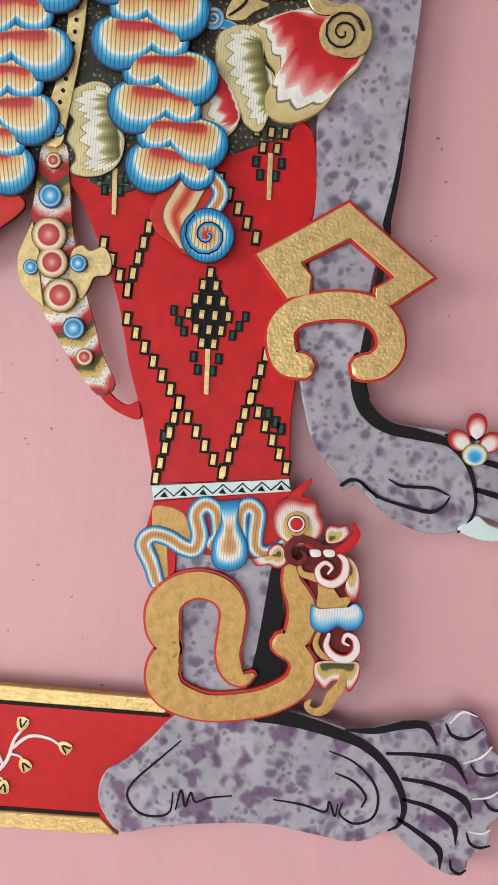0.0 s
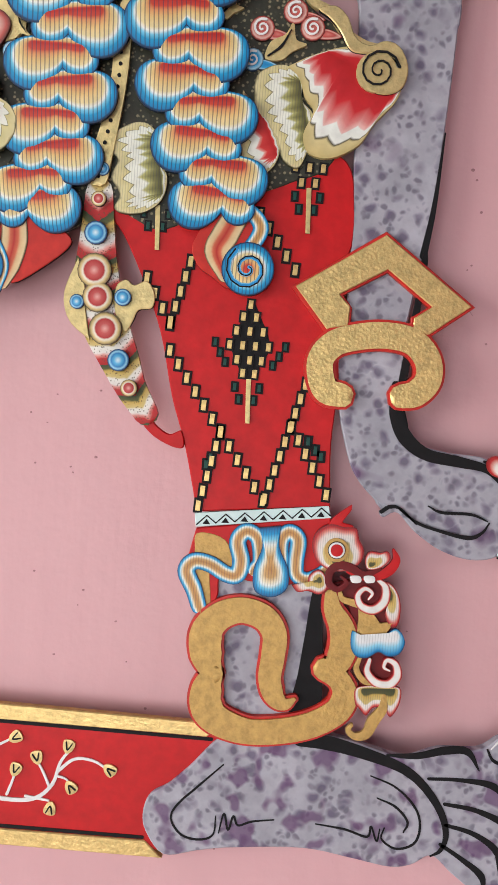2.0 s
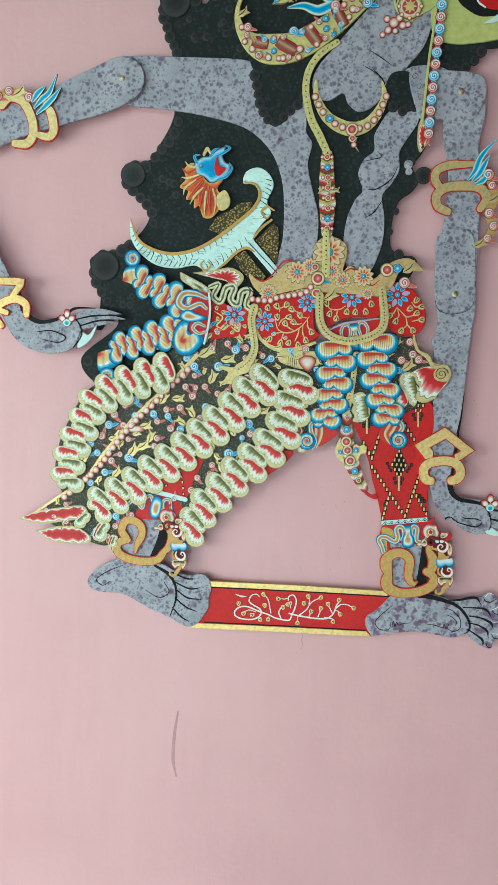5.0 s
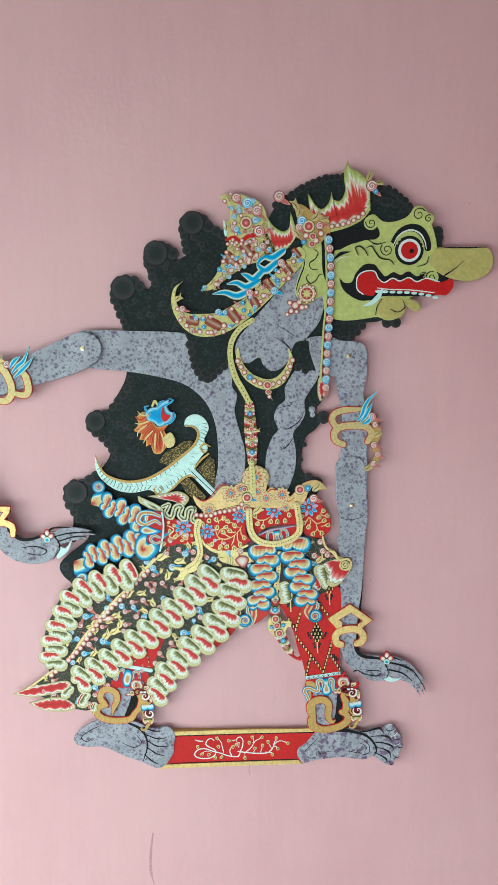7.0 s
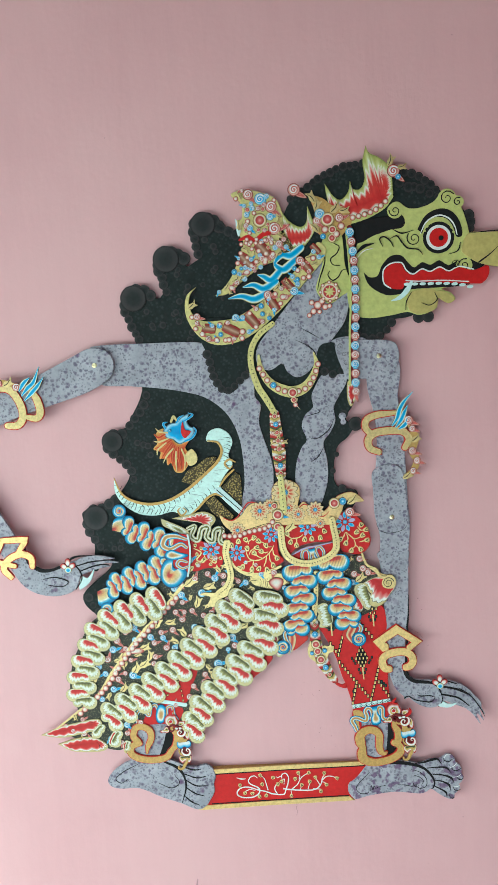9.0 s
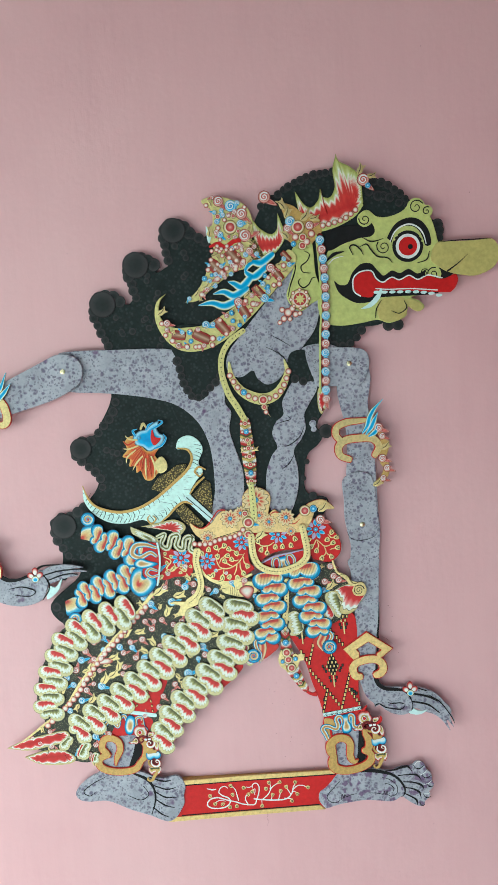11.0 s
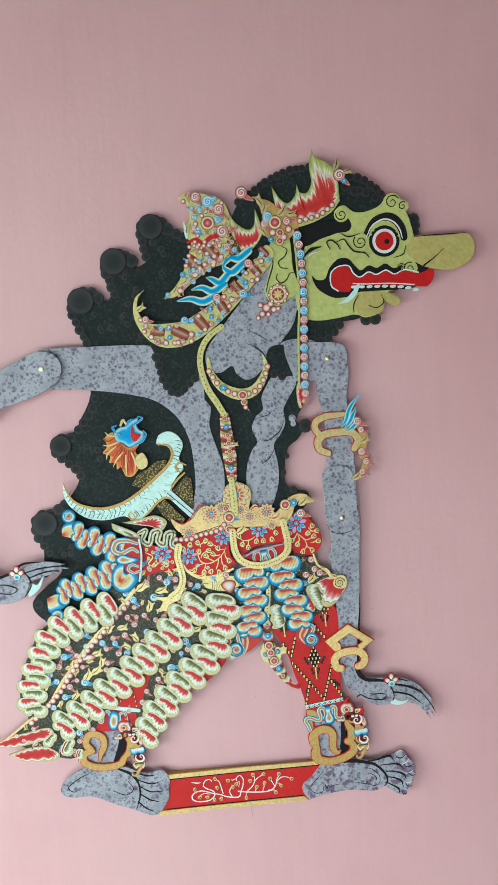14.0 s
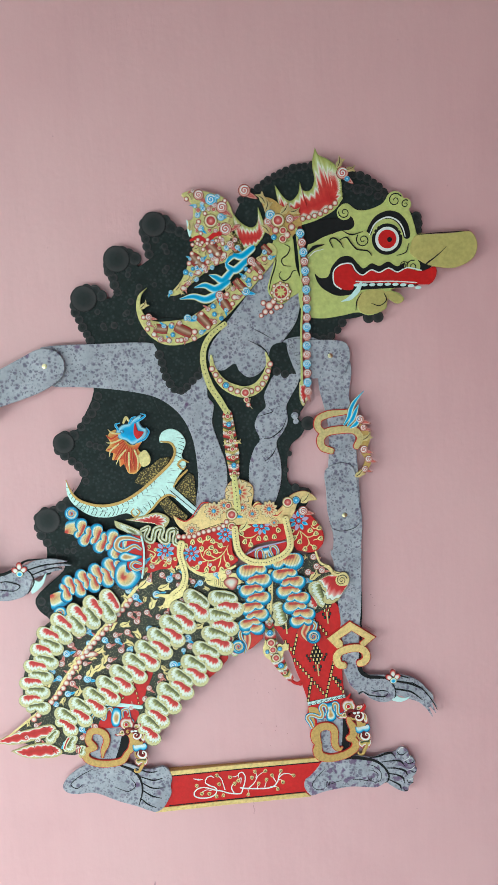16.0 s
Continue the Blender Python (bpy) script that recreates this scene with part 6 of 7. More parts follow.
part("ink_line", Shape().stroke([(31, 479), (33, 469), (43, 460), (59, 458), (76, 462), (103, 469)], (0.6, 1.0, 1.0, 1.0, 0.6), 4.1, INK, 0.5), belt)
for c, s in (((128, 511), 1.9), ((91, 487), 1.35), ((58, 461), 1.1), ((106, 494), 1.0), ((132, 489), 1.0), ((145, 479), 1.0), ((169, 484), 1.25), ((175, 464), 0.7)):
    flower("rosette", belt, c[0], c[1], 4.3, 0.3, s, ROSETTE_HUB, [RAY_PETAL], 11)
for c, s in (((116, 480), 1.7), ((112, 493), 1.0), ((196, 492), 1.6)):
    piece("bead", BEAD_R, belt, c[0], c[1], 5.6, 0, s)
row("pearl", PEARL_M, belt, [(39, 454), (49, 453), (61, 453), (70, 457), (82, 459), (92, 461), (101, 463), (108, 470)], 11, 4.5, 0.8)
for c, mesh, s in (((208, 494), BEAD_B, 1.1), ((222, 494), LEAFLET, 1.4), ((217, 478), CURL_RED, 1.4), ((115, 463), BEAD_R, 1.3), ((132, 460), LEAFLET, 1.4), ((120, 479), CURL_BLUE, 1.0)):
    piece("jewel", mesh, belt, c[0], c[1], 5.0, 0.5, s)


def apron(label, outline, lift, blossoms, sprigs):
    """A red cloth panel with blossoms and gold sprigs."""
    ob = thing("apron_panel", label, "cloth panel", (*outline[0], lift), "red floral apron panels")
    part("cloth", Shape().plate(outline, lift, 2.5, RED, PALE, 0.5), ob)
    for c, s in blossoms:
        flower("blossom", ob, c[0], c[1], lift + 0.4, 0.2, s, ROSETTE_HUB, DROPS, 9)
    for pts in sprigs:
        part("sprig", Shape().stroke(pts, (1.0, 2.0, 1.0), lift + 0.35, PALE, 0.6, 0.2), ob, "gold painted sprig")
        for x, z, a in at_length(spline(pts), 5):
            side = random.choice((-1, 1))
            piece("bud", BUD, ob, x - side * 4.5 * math.sin(a), z + side * 4.5 * math.cos(a), lift + 0.5, a + side * 0.6, 0.85)
    return ob


def vine(ob, lift, lines, buds):
    """Gold stems and buds on a cloth panel."""
    for pts in lines:
        part("stem", Shape().stroke(pts, (0.8, 1.7, 0.9), lift + 0.35, PALE, 0.6, 0.2), ob, "gold painted stem")
    for c, a in buds:
        piece("bud", BUD, ob, c[0], c[1], lift + 0.6, a, 1.25)


ob = apron("crimson apron panel with gold vine and lilac blossoms", [(42, 452), (61, 453), (80, 457), (101, 461), (109, 466), (113, 454), (114, 425), (121, 414), (114, 408), (99, 400), (81, 397), (64, 400), (51, 409), (45, 423), (41, 438)], 3.0, (((55, 428), 1.25), ((105, 452), 1.25)), ())
part("gold_hem", Shape().stroke([(41, 445), (45, 425), (51, 409), (65, 398), (81, 395), (99, 398), (116, 405)], (2, 5, 6, 6, 6, 5, 3), 2.9, PALE, 1.6), ob, "pale gold hem")
vine(ob, 3.0, ([(70, 438), (68, 430), (71, 420), (77, 416), (86, 416), (96, 421), (103, 428), (108, 436)], [(77, 416), (68, 414), (63, 410)], [(78, 415), (76, 407)], [(97, 422), (95, 413), (92, 406)], [(101, 426), (101, 416), (104, 409)], [(106, 431), (107, 423), (111, 419)], [(91, 418), (85, 421), (80, 425)], [(99, 427), (95, 426), (91, 428)], [(105, 434), (98, 435), (94, 440), (88, 443)], [(72, 424), (75, 430), (82, 434)], [(72, 440), (73, 444), (79, 447)]), (((62, 408), 2.6), ((75, 404), 3.0), ((85, 404), 2.6), ((96, 402), 3.4), ((105, 408), 3.3), ((111, 418), 3.6), ((80, 426), 0.8), ((90, 428), 0.9), ((97, 436), 0.3), ((87, 443), 0.9), ((83, 434), -1.4), ((80, 448), -0.5), ((69, 446), 0.5), ((58, 445), 3.0), ((48, 440), 3.1), ((70, 433), 0.2)))
ob = apron("crimson middle apron panel with lilac blossom", [(119, 464), (137, 472), (151, 465), (172, 462), (188, 464), (191, 439), (165, 437), (143, 432), (124, 421)], 2.8, (((157, 460), 1.35),), ())
vine(ob, 2.8, ([(128, 450), (133, 445), (143, 445), (150, 449)], [(134, 445), (133, 440)], [(141, 444), (140, 438)]), (((128, 451), 0.4), ((132, 440), 2.8), ((140, 435), 3.1), ((152, 443), 3.0), ((162, 443), 3.1), ((174, 444), 3.3), ((180, 453), 3.5)))
ob = apron("crimson rounded apron panel with gold sprigs", [(194, 469), (208, 478), (225, 473), (237, 459), (244, 445), (244, 431), (237, 421), (226, 416), (213, 419), (204, 423), (197, 441)], 2.6, (((210, 464), 1.5),), ())
vine(ob, 2.6, ([(211, 449), (217, 443), (222, 439), (228, 440), (232, 442)], [(210, 449), (207, 443), (204, 441)], [(211, 448), (213, 440), (210, 435)], [(221, 439), (223, 430), (218, 424)], [(223, 430), (228, 425)], [(227, 456), (231, 451), (236, 451)], [(229, 434), (238, 436)]), (((233, 443), -1.0), ((203, 440), 2.2), ((210, 434), 2.8), ((217, 423), 2.8), ((230, 424), 3.6), ((238, 451), -1.4), ((232, 458), -0.6), ((239, 436), -1.5), ((200, 450), 1.8), ((225, 448), -1.0)))
apron("crimson hip panel with lilac blossom", [(-10, 451), (13, 445), (34, 441), (32, 410), (10, 408), (-12, 407)], 2.4, (((18, 435), 1.4),), ([(-6, 438), (4, 431), (-3, 421), (7, 417)], [(15, 420), (23, 415), (27, 423)]))

strap = thing("belt_strap", "beaded pale gold strap looped across the apron panels", "strap", (200, 430, 6), "gold belt straps")
cord("band", strap, [(119.2, 460.3), (119.4, 444.4), (121.3, 429.9), (127.7, 418.4), (139.5, 410.8), (155.2, 407.9), (171.8, 411), (185.3, 416.7), (194.3, 425.6), (196, 437.8), (193.8, 453.6), (191.3, 469.2)], (9, 9.5, 9.5, 9.5, 9.5, 9.5, 9.5, 9), 7.4, PALE, 44)
strap = thing("belt_strap", "pale gold strap hanging beside the hip with spread end", "strap", (30, 430, 5), "gold belt straps")
cord("band", strap, [(42, 444), (39, 429), (42, 412), (44, 395), (38, 380), (26, 370)], (10, 9, 9, 9, 10, 12), 5.4, PALE, 26)
part("spread_end", Shape().plate([(41, 378), (31, 375), (20, 372), (5, 373), (-1, 370), (13, 366), (8, 354), (20, 352), (27, 362), (38, 367)], 5.0, 2, PALE, OCHRE, 0.4), strap)
strap = thing("belt_strap", "punched pale gold strap between the sash ribbons", "strap", (190, 380, 4), "gold belt straps")
cord("band", strap, [(166, 392.4), (164.1, 379.1), (164, 368.1), (163, 356.9), (161.5, 346.8), (159.6, 336.7), (158.1, 325.4)], (8, 7, 6.5, 6.5, 7, 8, 8), 4.0, PALE, 16)
strap = thing("belt_strap", "small gold heart clasp with strap and blue bead", "strap", (130, 410, 4), "gold belt straps")
part("plate", Shape().plate([(74, 392), (97, 395), (121, 393), (123, 380), (113, 376), (100, 373), (84, 377), (74, 382)], 2.6, 2, PALE, INK, 0.4), strap)
part("heart", Shape().leaf([(97.7, 384.5), (105.9, 389.3), (115.9, 387.5), (118.3, 380.9), (110, 370), (99.5, 377.8)], (107.8, 381.9), 4.0, PEARL, 0.8, 1.6, 5), strap, "red heart clasp")
cord("band", strap, [(108.8, 353.8), (108.4, 342.7), (107, 329.9)], (6, 8, 9), 3.6, PALE, 10)
piece("bead", BEAD_B, strap, *(106.8, 332.7), 4.2, 0, 0.7)
for side in (-1, 1):
    hx, hz = (108.1, 381.3)
    for i in range(5):
        arc = [(hx + side * (11 + 2.6 * i + 1.8 * math.cos(t)), hz + 7.5 * math.sin(t)) for t in np.linspace(-1.2, 1.2, 5)]
        part("engraved_line", Shape().stroke(arc, 0.5, 2.85, INK, 0.4), strap)

# ---- tassel of beads beside the front leg ----
tassel = thing("bead_tassel", "tapered beaded tassel in pink, gold and blue with red tip", "tassel", (190, 290, 3))
part("ribbon", Shape().stroke([(158.6, 320), (159, 303), (159.5, 288), (161.5, 277), (165.5, 265), (171.5, 253), (177, 242), (184, 232)], (11, 14, 18, 20, 19, 16, 12.5, 10), 2.4, BANDED, 2.2, 0.2), tassel, "banded ribbon with dotted white, yellow and red rows")
for pts, heart in (([(152, 293), (152, 293), (147.5, 281), (147.5, 273), (151, 266), (159, 260), (159, 260), (156.5, 272), (155.5, 282)], (152, 276)), ([(168, 282), (172, 285.5), (175.5, 283.5), (180.5, 285.5), (184, 281), (183.5, 275), (178, 273.5), (176, 269), (173, 264.5), (168.5, 272)], (174, 278))):
    part("wing", Shape().plate(pts, 3.0, 2.0, PALE, INK, 0.3), tassel, "pale gold wing")
part("tip", Shape().plate([(178.2, 234), (184.5, 233.4), (188, 228), (194, 224.4), (198.9, 226.1), (200.2, 219.4), (194.4, 219.8), (185.9, 224.4)], 2.0, 2.4, RED, None, 0.4), tassel, "crimson curved tip")
for c, mesh, s in (((159, 316.5), BEAD_R, 0.62), ((158.8, 303), BEAD_B, 0.95), ((159.3, 288), BEAD_R, 1.4), ((161.3, 277.5), BEAD_R, 1.25), ((153, 275), BEAD_B, 0.6), ((171.5, 278), BEAD_B, 0.7), ((165.3, 265), BEAD_R, 1.35), ((171.5, 252.7), BEAD_B, 0.9), ((176.6, 241.8), BEAD_R, 0.7), ((159.8, 328.4), BEAD_B, 0.55)):
    piece("bead", mesh, tassel, c[0], c[1], 4.5, 0, s)

# ---- serpent ornaments behind the ankles ----


def ankle_ornament(label, place, turn, size):
    """A gold and red scrolled ornament with a blue cup, drawn round its own centre and set at place."""
    k, s0 = math.cos(radians(turn)) * size, math.sin(radians(turn)) * size

    def at(pts):
        return [(place[0] + x * k - z * s0, place[1] + x * s0 + z * k) for x, z in pts]

    ob = thing("ankle_ornament", label, "ornament", (*place, 2), "scrolled ankle ornaments")
    # maroon plate colours in the shadow seen through the ornament's gaps
    part("gap_shadow", Shape().plate(at([(-8.4, 16.9), (1.2, 19.3), (10.8, 20.5), (14.5, 12.0), (16.1, 0.0), (16.1, -21.7), (12.0, -30.8), (4.1, -30.8), (0.7, -9.6), (-2.4, 9.6)]), 2.0, 3.0, MAROON, None, 0.4), ob, "dark red plate standing in for shadow in the gaps")
    part("plume", Shape().leaf(at([(-10.4, 39.8), (-9.4, 43.4), (-5.5, 47.0), (-0.7, 50.1), (-0.7, 50.1), (-1.2, 47.5), (-4.3, 45.8), (-4.3, 42.9), (-0.2, 41.5), (-1.2, 38.6), (-6.0, 40.5)]), at([(-5.5, 42.2)])[0], 3.4, RED, 0.5, 1.6, 5), ob, "red plume")
    part("crest", Shape().leaf(at([(-16.6, 31.8), (-16.1, 37.1), (-12.8, 41.0), (-8.4, 42.2), (-3.6, 41.0), (1.2, 40.5), (2.2, 36.1), (4.1, 31.8), (3.1, 27.0), (-1.2, 23.6), (-8.4, 23.1), (-14.5, 26.5)]), at([(-6.5, 26.5)])[0], 3.6, DOTTED, 0.5, 1.6, 6), ob, "dotted yellow, white and red crest")
    for r, up, mat in ((4.9, 4.4, OCHRE), (3.6, 4.75, INK), (3.3, 4.9, WHITE), (2.5, 5.15, RED)):
        part("eye_ring", Shape().disc(at([(-7.0, 31.8)])[0], r * size, up, mat, 0.3, 20), ob)
    part("jaw", Shape().stroke(at([(10.8, 24.1), (4.1, 21.7), (-1.2, 24.6), (-6.0, 25.5), (-9.6, 22.9), (-10.1, 18.3), (-6.5, 15.7), (-3.1, 18.3), (-5.1, 21.0)]), (1.4 * size, 2.9 * size, 3.4 * size, 3.4 * size, 3.1 * size, 2.9 * size, 2.4 * size, 1.9 * size, 1.0 * size), 4.3, MAROON, 1.6, 0.3), ob, "dark red curled jaw")
    part("lip", Shape().stroke(at([(-2.4, 22.9), (4.1, 20.7), (9.9, 21.2), (14.5, 23.6), (17.1, 27.7), (16.1, 31.8)]), (1.4 * size, 2.9 * size, 3.6 * size, 4.1 * size, 3.4 * size, 1.0 * size), 4.0, RED, 1.6, 0.3), ob, "crimson lip")
    part("cheek", Shape().leaf(at([(4.6, 28.4), (6.5, 31.3), (10.8, 30.8), (13.7, 31.3), (14.7, 28.0), (10.8, 24.6), (5.5, 24.1)]), at([(6.5, 25.5)])[0], 4.5, DOTTED, 0.5, 1.6, 5), ob)
    part("tooth", Shape().leaf(at([(-1.4, 21.2), (2.4, 21.2), (2.7, 18.8), (-0.7, 18.6)]), at([(0.5, 20.0)])[0], 4.7, WHITE, 0.5, 1.6, 2), ob)
    part("tooth", Shape().leaf(at([(4.1, 21.2), (8.0, 21.2), (8.2, 18.8), (4.8, 18.6)]), at([(6.0, 20.0)])[0], 4.7, WHITE, 0.5, 1.6, 2), ob)
    part("muzzle", Shape().leaf(at([(-18.1, 21.2), (-14.7, 23.6), (-11.8, 21.7), (-10.8, 15.9), (-14.2, 13.5), (-18.6, 14.9), (-22.9, 14.5), (-25.3, 17.4), (-25.3, 17.4), (-21.9, 17.8), (-19.0, 17.8)]), at([(-13.7, 19.8)])[0], 4.0, DOTTED, 0.5, 1.6, 5), ob)
    part("pink_spiral", Shape().stroke(at([(9.4, 19.8), (12.8, 16.4), (12.3, 10.6), (8.0, 7.2), (3.1, 8.7), (1.7, 13.0), (4.6, 15.9), (7.5, 14.0), (6.0, 11.6)]), (1.4 * size, 3.4 * size, 4.1 * size, 4.1 * size, 3.4 * size, 2.7 * size, 2.2 * size, 1.7 * size, 1.0 * size), 3.7, TIP, 1.6, 0.3), ob, "white and red spiral")
    part("flame", Shape().leaf(at([(12.8, 18.3), (16.1, 16.9), (18.6, 12.0), (19.0, 6.0), (17.6, 0.5), (14.7, 0.5), (12.8, 5.3), (14.7, 9.6)]), at([(14.7, 14.5)])[0], 3.4, DOTTED, 0.5, 1.6, 5), ob)
    part("scroll", Shape().stroke(at([(-5.8, 15.4), (-4.6, 11.6), (-0.7, 10.1), (3.1, 8.7), (5.1, 4.3), (6.5, -1.0)]), (1.4 * size, 2.4 * size, 2.9 * size, 3.4 * size, 6.3 * size, 10.6 * size), 3.3, OCHRE, 1.6, 0.3), ob, "ochre gold scroll")
    part("scroll", Shape().stroke(at([(6.0, -1.4), (10.8, -1.0), (15.2, 1.4)]), (7.2 * size, 5.8 * size, 1.4 * size), 3.35, OCHRE, 1.6, 0.3), ob, "ochre gold scroll")
    part("blue_cup", Shape().leaf(at([(-0.7, -1.4), (2.2, -3.4), (5.5, -4.8), (8.9, -5.8), (12.3, -3.9), (16.6, -0.5), (19.5, -2.4), (20.7, -6.7), (18.1, -11.1), (13.7, -11.8), (9.9, -10.1), (5.5, -12.5), (1.2, -12.0), (-1.2, -8.2)]), at([(2.7, -2.9), (16.6, -1.9)]), 4.0, CUP, 0.5, 1.6, 6), ob, "blue and white shaded cup")
    part("scroll", Shape().stroke(at([(2.7, -12.5), (1.2, -17.4), (4.1, -22.2), (9.9, -24.6)]), (1.4 * size, 2.4 * size, 2.4 * size, 1.0 * size), 3.4, OCHRE, 1.6, 0.3), ob, "ochre gold scroll")
    part("pink_spiral", Shape().stroke(at([(6.5, -13.5), (5.5, -18.3), (8.9, -22.7), (14.2, -23.6), (17.6, -20.2), (17.1, -15.4), (13.7, -13.5), (12.3, -16.4), (14.5, -17.8)]), (1.9 * size, 3.1 * size, 3.9 * size, 4.3 * size, 3.9 * size, 3.1 * size, 2.2 * size, 1.7 * size, 1.0 * size), 3.7, TIP, 1.6, 0.3), ob, "white and red spiral")
    part("bell", Shape().leaf(at([(0.7, -25.5), (6.5, -24.1), (13.3, -24.6), (19.0, -25.1), (19.0, -30.4), (17.1, -34.7), (14.7, -37.1), (12.3, -33.7), (8.0, -33.3), (5.1, -36.6), (2.7, -34.2), (0.5, -31.3)]), at([(4.1, -25.5), (16.1, -25.5)]), 3.6, DOTTED, 0.5, 1.6, 6), ob, "gold, white and red bell")
    part("foot_scroll", Shape().stroke(at([(12.3, -28.4), (11.8, -33.7), (8.0, -39.0), (5.1, -44.3), (0.7, -45.3), (-2.2, -42.9), (-0.7, -40.5)]), (1.9 * size, 3.9 * size, 4.8 * size, 3.9 * size, 2.9 * size, 2.2 * size, 1.2 * size), 3.9, OCHRE, 1.6, 0.3), ob, "ochre gold scroll")
    return ob


ankle_ornament("scrolled gold, red and blue serpent ornament behind the ankle", (275.5, 152), 4.8, 1.0)
ankle_ornament("scrolled gold and blue ornament beside the rear ankle", (-51, 152), 1.0, 0.97)

# ---- flower on each grip, and the armlet wings ----
for path, lift in (([(333.9, 215.2), (333.2, 221.1)], 3.2), ([(-187, 417), (-187, 423)], 8.0)):
    bx, bz = path[0]
    ob = thing("finger_flower", "small red-tipped white flower ornament with blue base", "flower ornament", (bx, bz, lift), "flower ornaments on the grips")
    for a, r in ((38, 10), (90, 14), (144, 10)):
        dx, dz = math.cos(radians(a)), math.sin(radians(a))
        part("petal", Shape().leaf(ring_of((bx + dx * r * 0.8, bz + 2 + dz * r * 0.8), 5.0, 4.0, a, 16), (bx + dx * r * 0.4, bz + 2 + dz * r * 0.4), lift + 0.3, TIP, 0.5, 1.6, 5, smooth_line=False), ob)
    part("base", Shape().leaf(ring_of((bx, bz + 1.5), 5.2, 4.6, 0, 16), (bx, bz), lift + 0.8, FEATHER, 0.6, 2.4, 5, smooth_line=False), ob, "blue shaded base")
for centre, strokes, jewels, lift, label in (
    ((304, 603), ([(282, 596), (289, 606), (293, 618), (300, 629), (312, 641)], [(287, 594), (294, 603), (299, 613), (304, 623)], [(291, 591), (300, 597), (303, 607)]), (((304, 602), CURL_RED, 1.4), ((309, 590), CURL_RED, 1.0), ((313, 575), LEAFLET, 1.2), ((308, 559), CURL_RED, 1.2), ((314, 545), CURL_RED, 1.1), ((308, 531), CURL_RED, 1.0), ((300, 524), LEAFLET, 1.2)), 3.8, "blue wing and red bead ornament on the upper armlet"),
    ((-218, 682), ([(-229, 670), (-220, 680), (-211, 688), (-202, 708)], [(-226, 663), (-215, 673), (-206, 682), (-197, 693)], [(-232, 677), (-225, 687), (-216, 694)]), (((-236, 682), CURL_RED, 1.2), ((-248, 687), LEAFLET, 1.3), ((-261, 689), CURL_RED, 1.1), ((-274, 683), CURL_RED, 1.1), ((-289, 678), LEAFLET, 1.3), ((-301, 671), CURL_RED, 1.1), ((-310, 661), LEAFLET, 1.1)), 8.4, "blue wing and bead string on the raised armlet"),
):
    ob = thing("armlet_wing", label, "ornament", (*centre, lift), "winged armlet ornaments")
    for pts in strokes:
        part("feather", Shape().stroke(pts, (3, 8, 7, 1), lift, FEATHER, 2, 0.6), ob, "blue shaded feather")
    for c, mesh, s in jewels:
        piece("jewel", mesh, ob, c[0], c[1], lift, 0.4, s)
    line = [c for c, _, _ in jewels]
    part("gold_backing", Shape().stroke(line, (8, 10, 8), lift - 0.8, OCHRE, 2.0, 0.3), ob, "ochre gold backing strip")

# ---- dagger tucked in the belt behind the hip ----
dagger = thing("dagger", "white crescent-sheathed dagger with flame-maned carved hilt", "dagger", (30, 560, 0))
part("sheath", Shape().plate([(-112, 545), (-112, 545), (-105, 525), (-91, 513), (-64, 505), (-36, 508), (-9, 522), (17, 542), (34, 557), (42, 575), (37, 588), (23, 589), (26, 602), (40, 607), (53, 600), (59, 586), (52, 568), (57, 555), (46, 541), (38, 525), (51, 502), (75, 480), (75, 480), (63, 483), (41, 511), (29, 515), (15, 507), (3, 494), (-10, 485), (-21, 487), (-33, 492), (-56, 488), (-81, 492), (-102, 507), (-112, 525)], 0.6, 3.5, MINT, PALE, 0.5), dagger)
for pts, w in (
    ([(-112, 545), (-104, 524), (-90, 512), (-64, 505), (-36, 509), (-9, 523), (17, 543), (36, 560), (43, 575), (38, 587), (24, 590)], (1, 3, 3.5, 4, 4, 4, 4, 4, 3.5, 3, 1.5)),
    ([(61, 558), (52, 562), (46, 556), (52, 549), (57, 553)], (1.5, 3, 3, 2, 1)),
    ([(37, 525), (46, 537), (58, 547)], (2, 3.2, 2.5)),
    ([(-21, 498), (-25, 493), (-20, 486), (-13, 492), (-17, 497)], (1, 2, 2.5, 2, 1)),
    ([(-9, 485), (5, 496), (17, 508), (29, 514), (39, 510)], (1, 3, 3.5, 3.2, 2)),
):
    part("gold_rim", Shape().stroke(pts, w, 1.3, OCHRE, 1.2, 0.4), dagger, "dull gold rim")
for path, count, lean, length in (([(-109, 524), (-100, 508), (-81, 495), (-56, 490), (-34, 494)], 16, 62, 11), ([(-16, 489), (2, 497), (15, 509), (30, 517)], 9, 118, 9), ([(52, 548), (50, 560), (55, 576), (56, 592)], 9, 160, 10), ([(-84, 508), (-60, 503), (-36, 506), (-12, 520), (10, 537)], 14, -72, 7)):
    for x, z, a in at_length(spline(path), count):
        b = radians(lean + random.uniform(-12, 12))
        d = length * random.uniform(0.7, 1.2)
        part("brush_hair", Shape().stroke([(x, z), (x + 0.5 * d * math.cos(b) + 0.8, z + 0.5 * d * math.sin(b)), (x + d * math.cos(b), z + d * math.sin(b))], (0.9, 0.7, 0.2), 0.85, INK, 0.3, 0, 3), dagger, "black brush stroke")
part("blade", Shape().plate([(26, 521), (26, 521), (37, 524), (37, 524), (75, 484), (75, 484), (67, 477), (67, 477)], 1.2, 2.2, NAIL, INK, 0.4), dagger, "pale ribbed blade")
part("blade_line", Shape().stroke([(32, 520), (72, 481)], 1.0, 1.5, INK, 0.4), dagger)
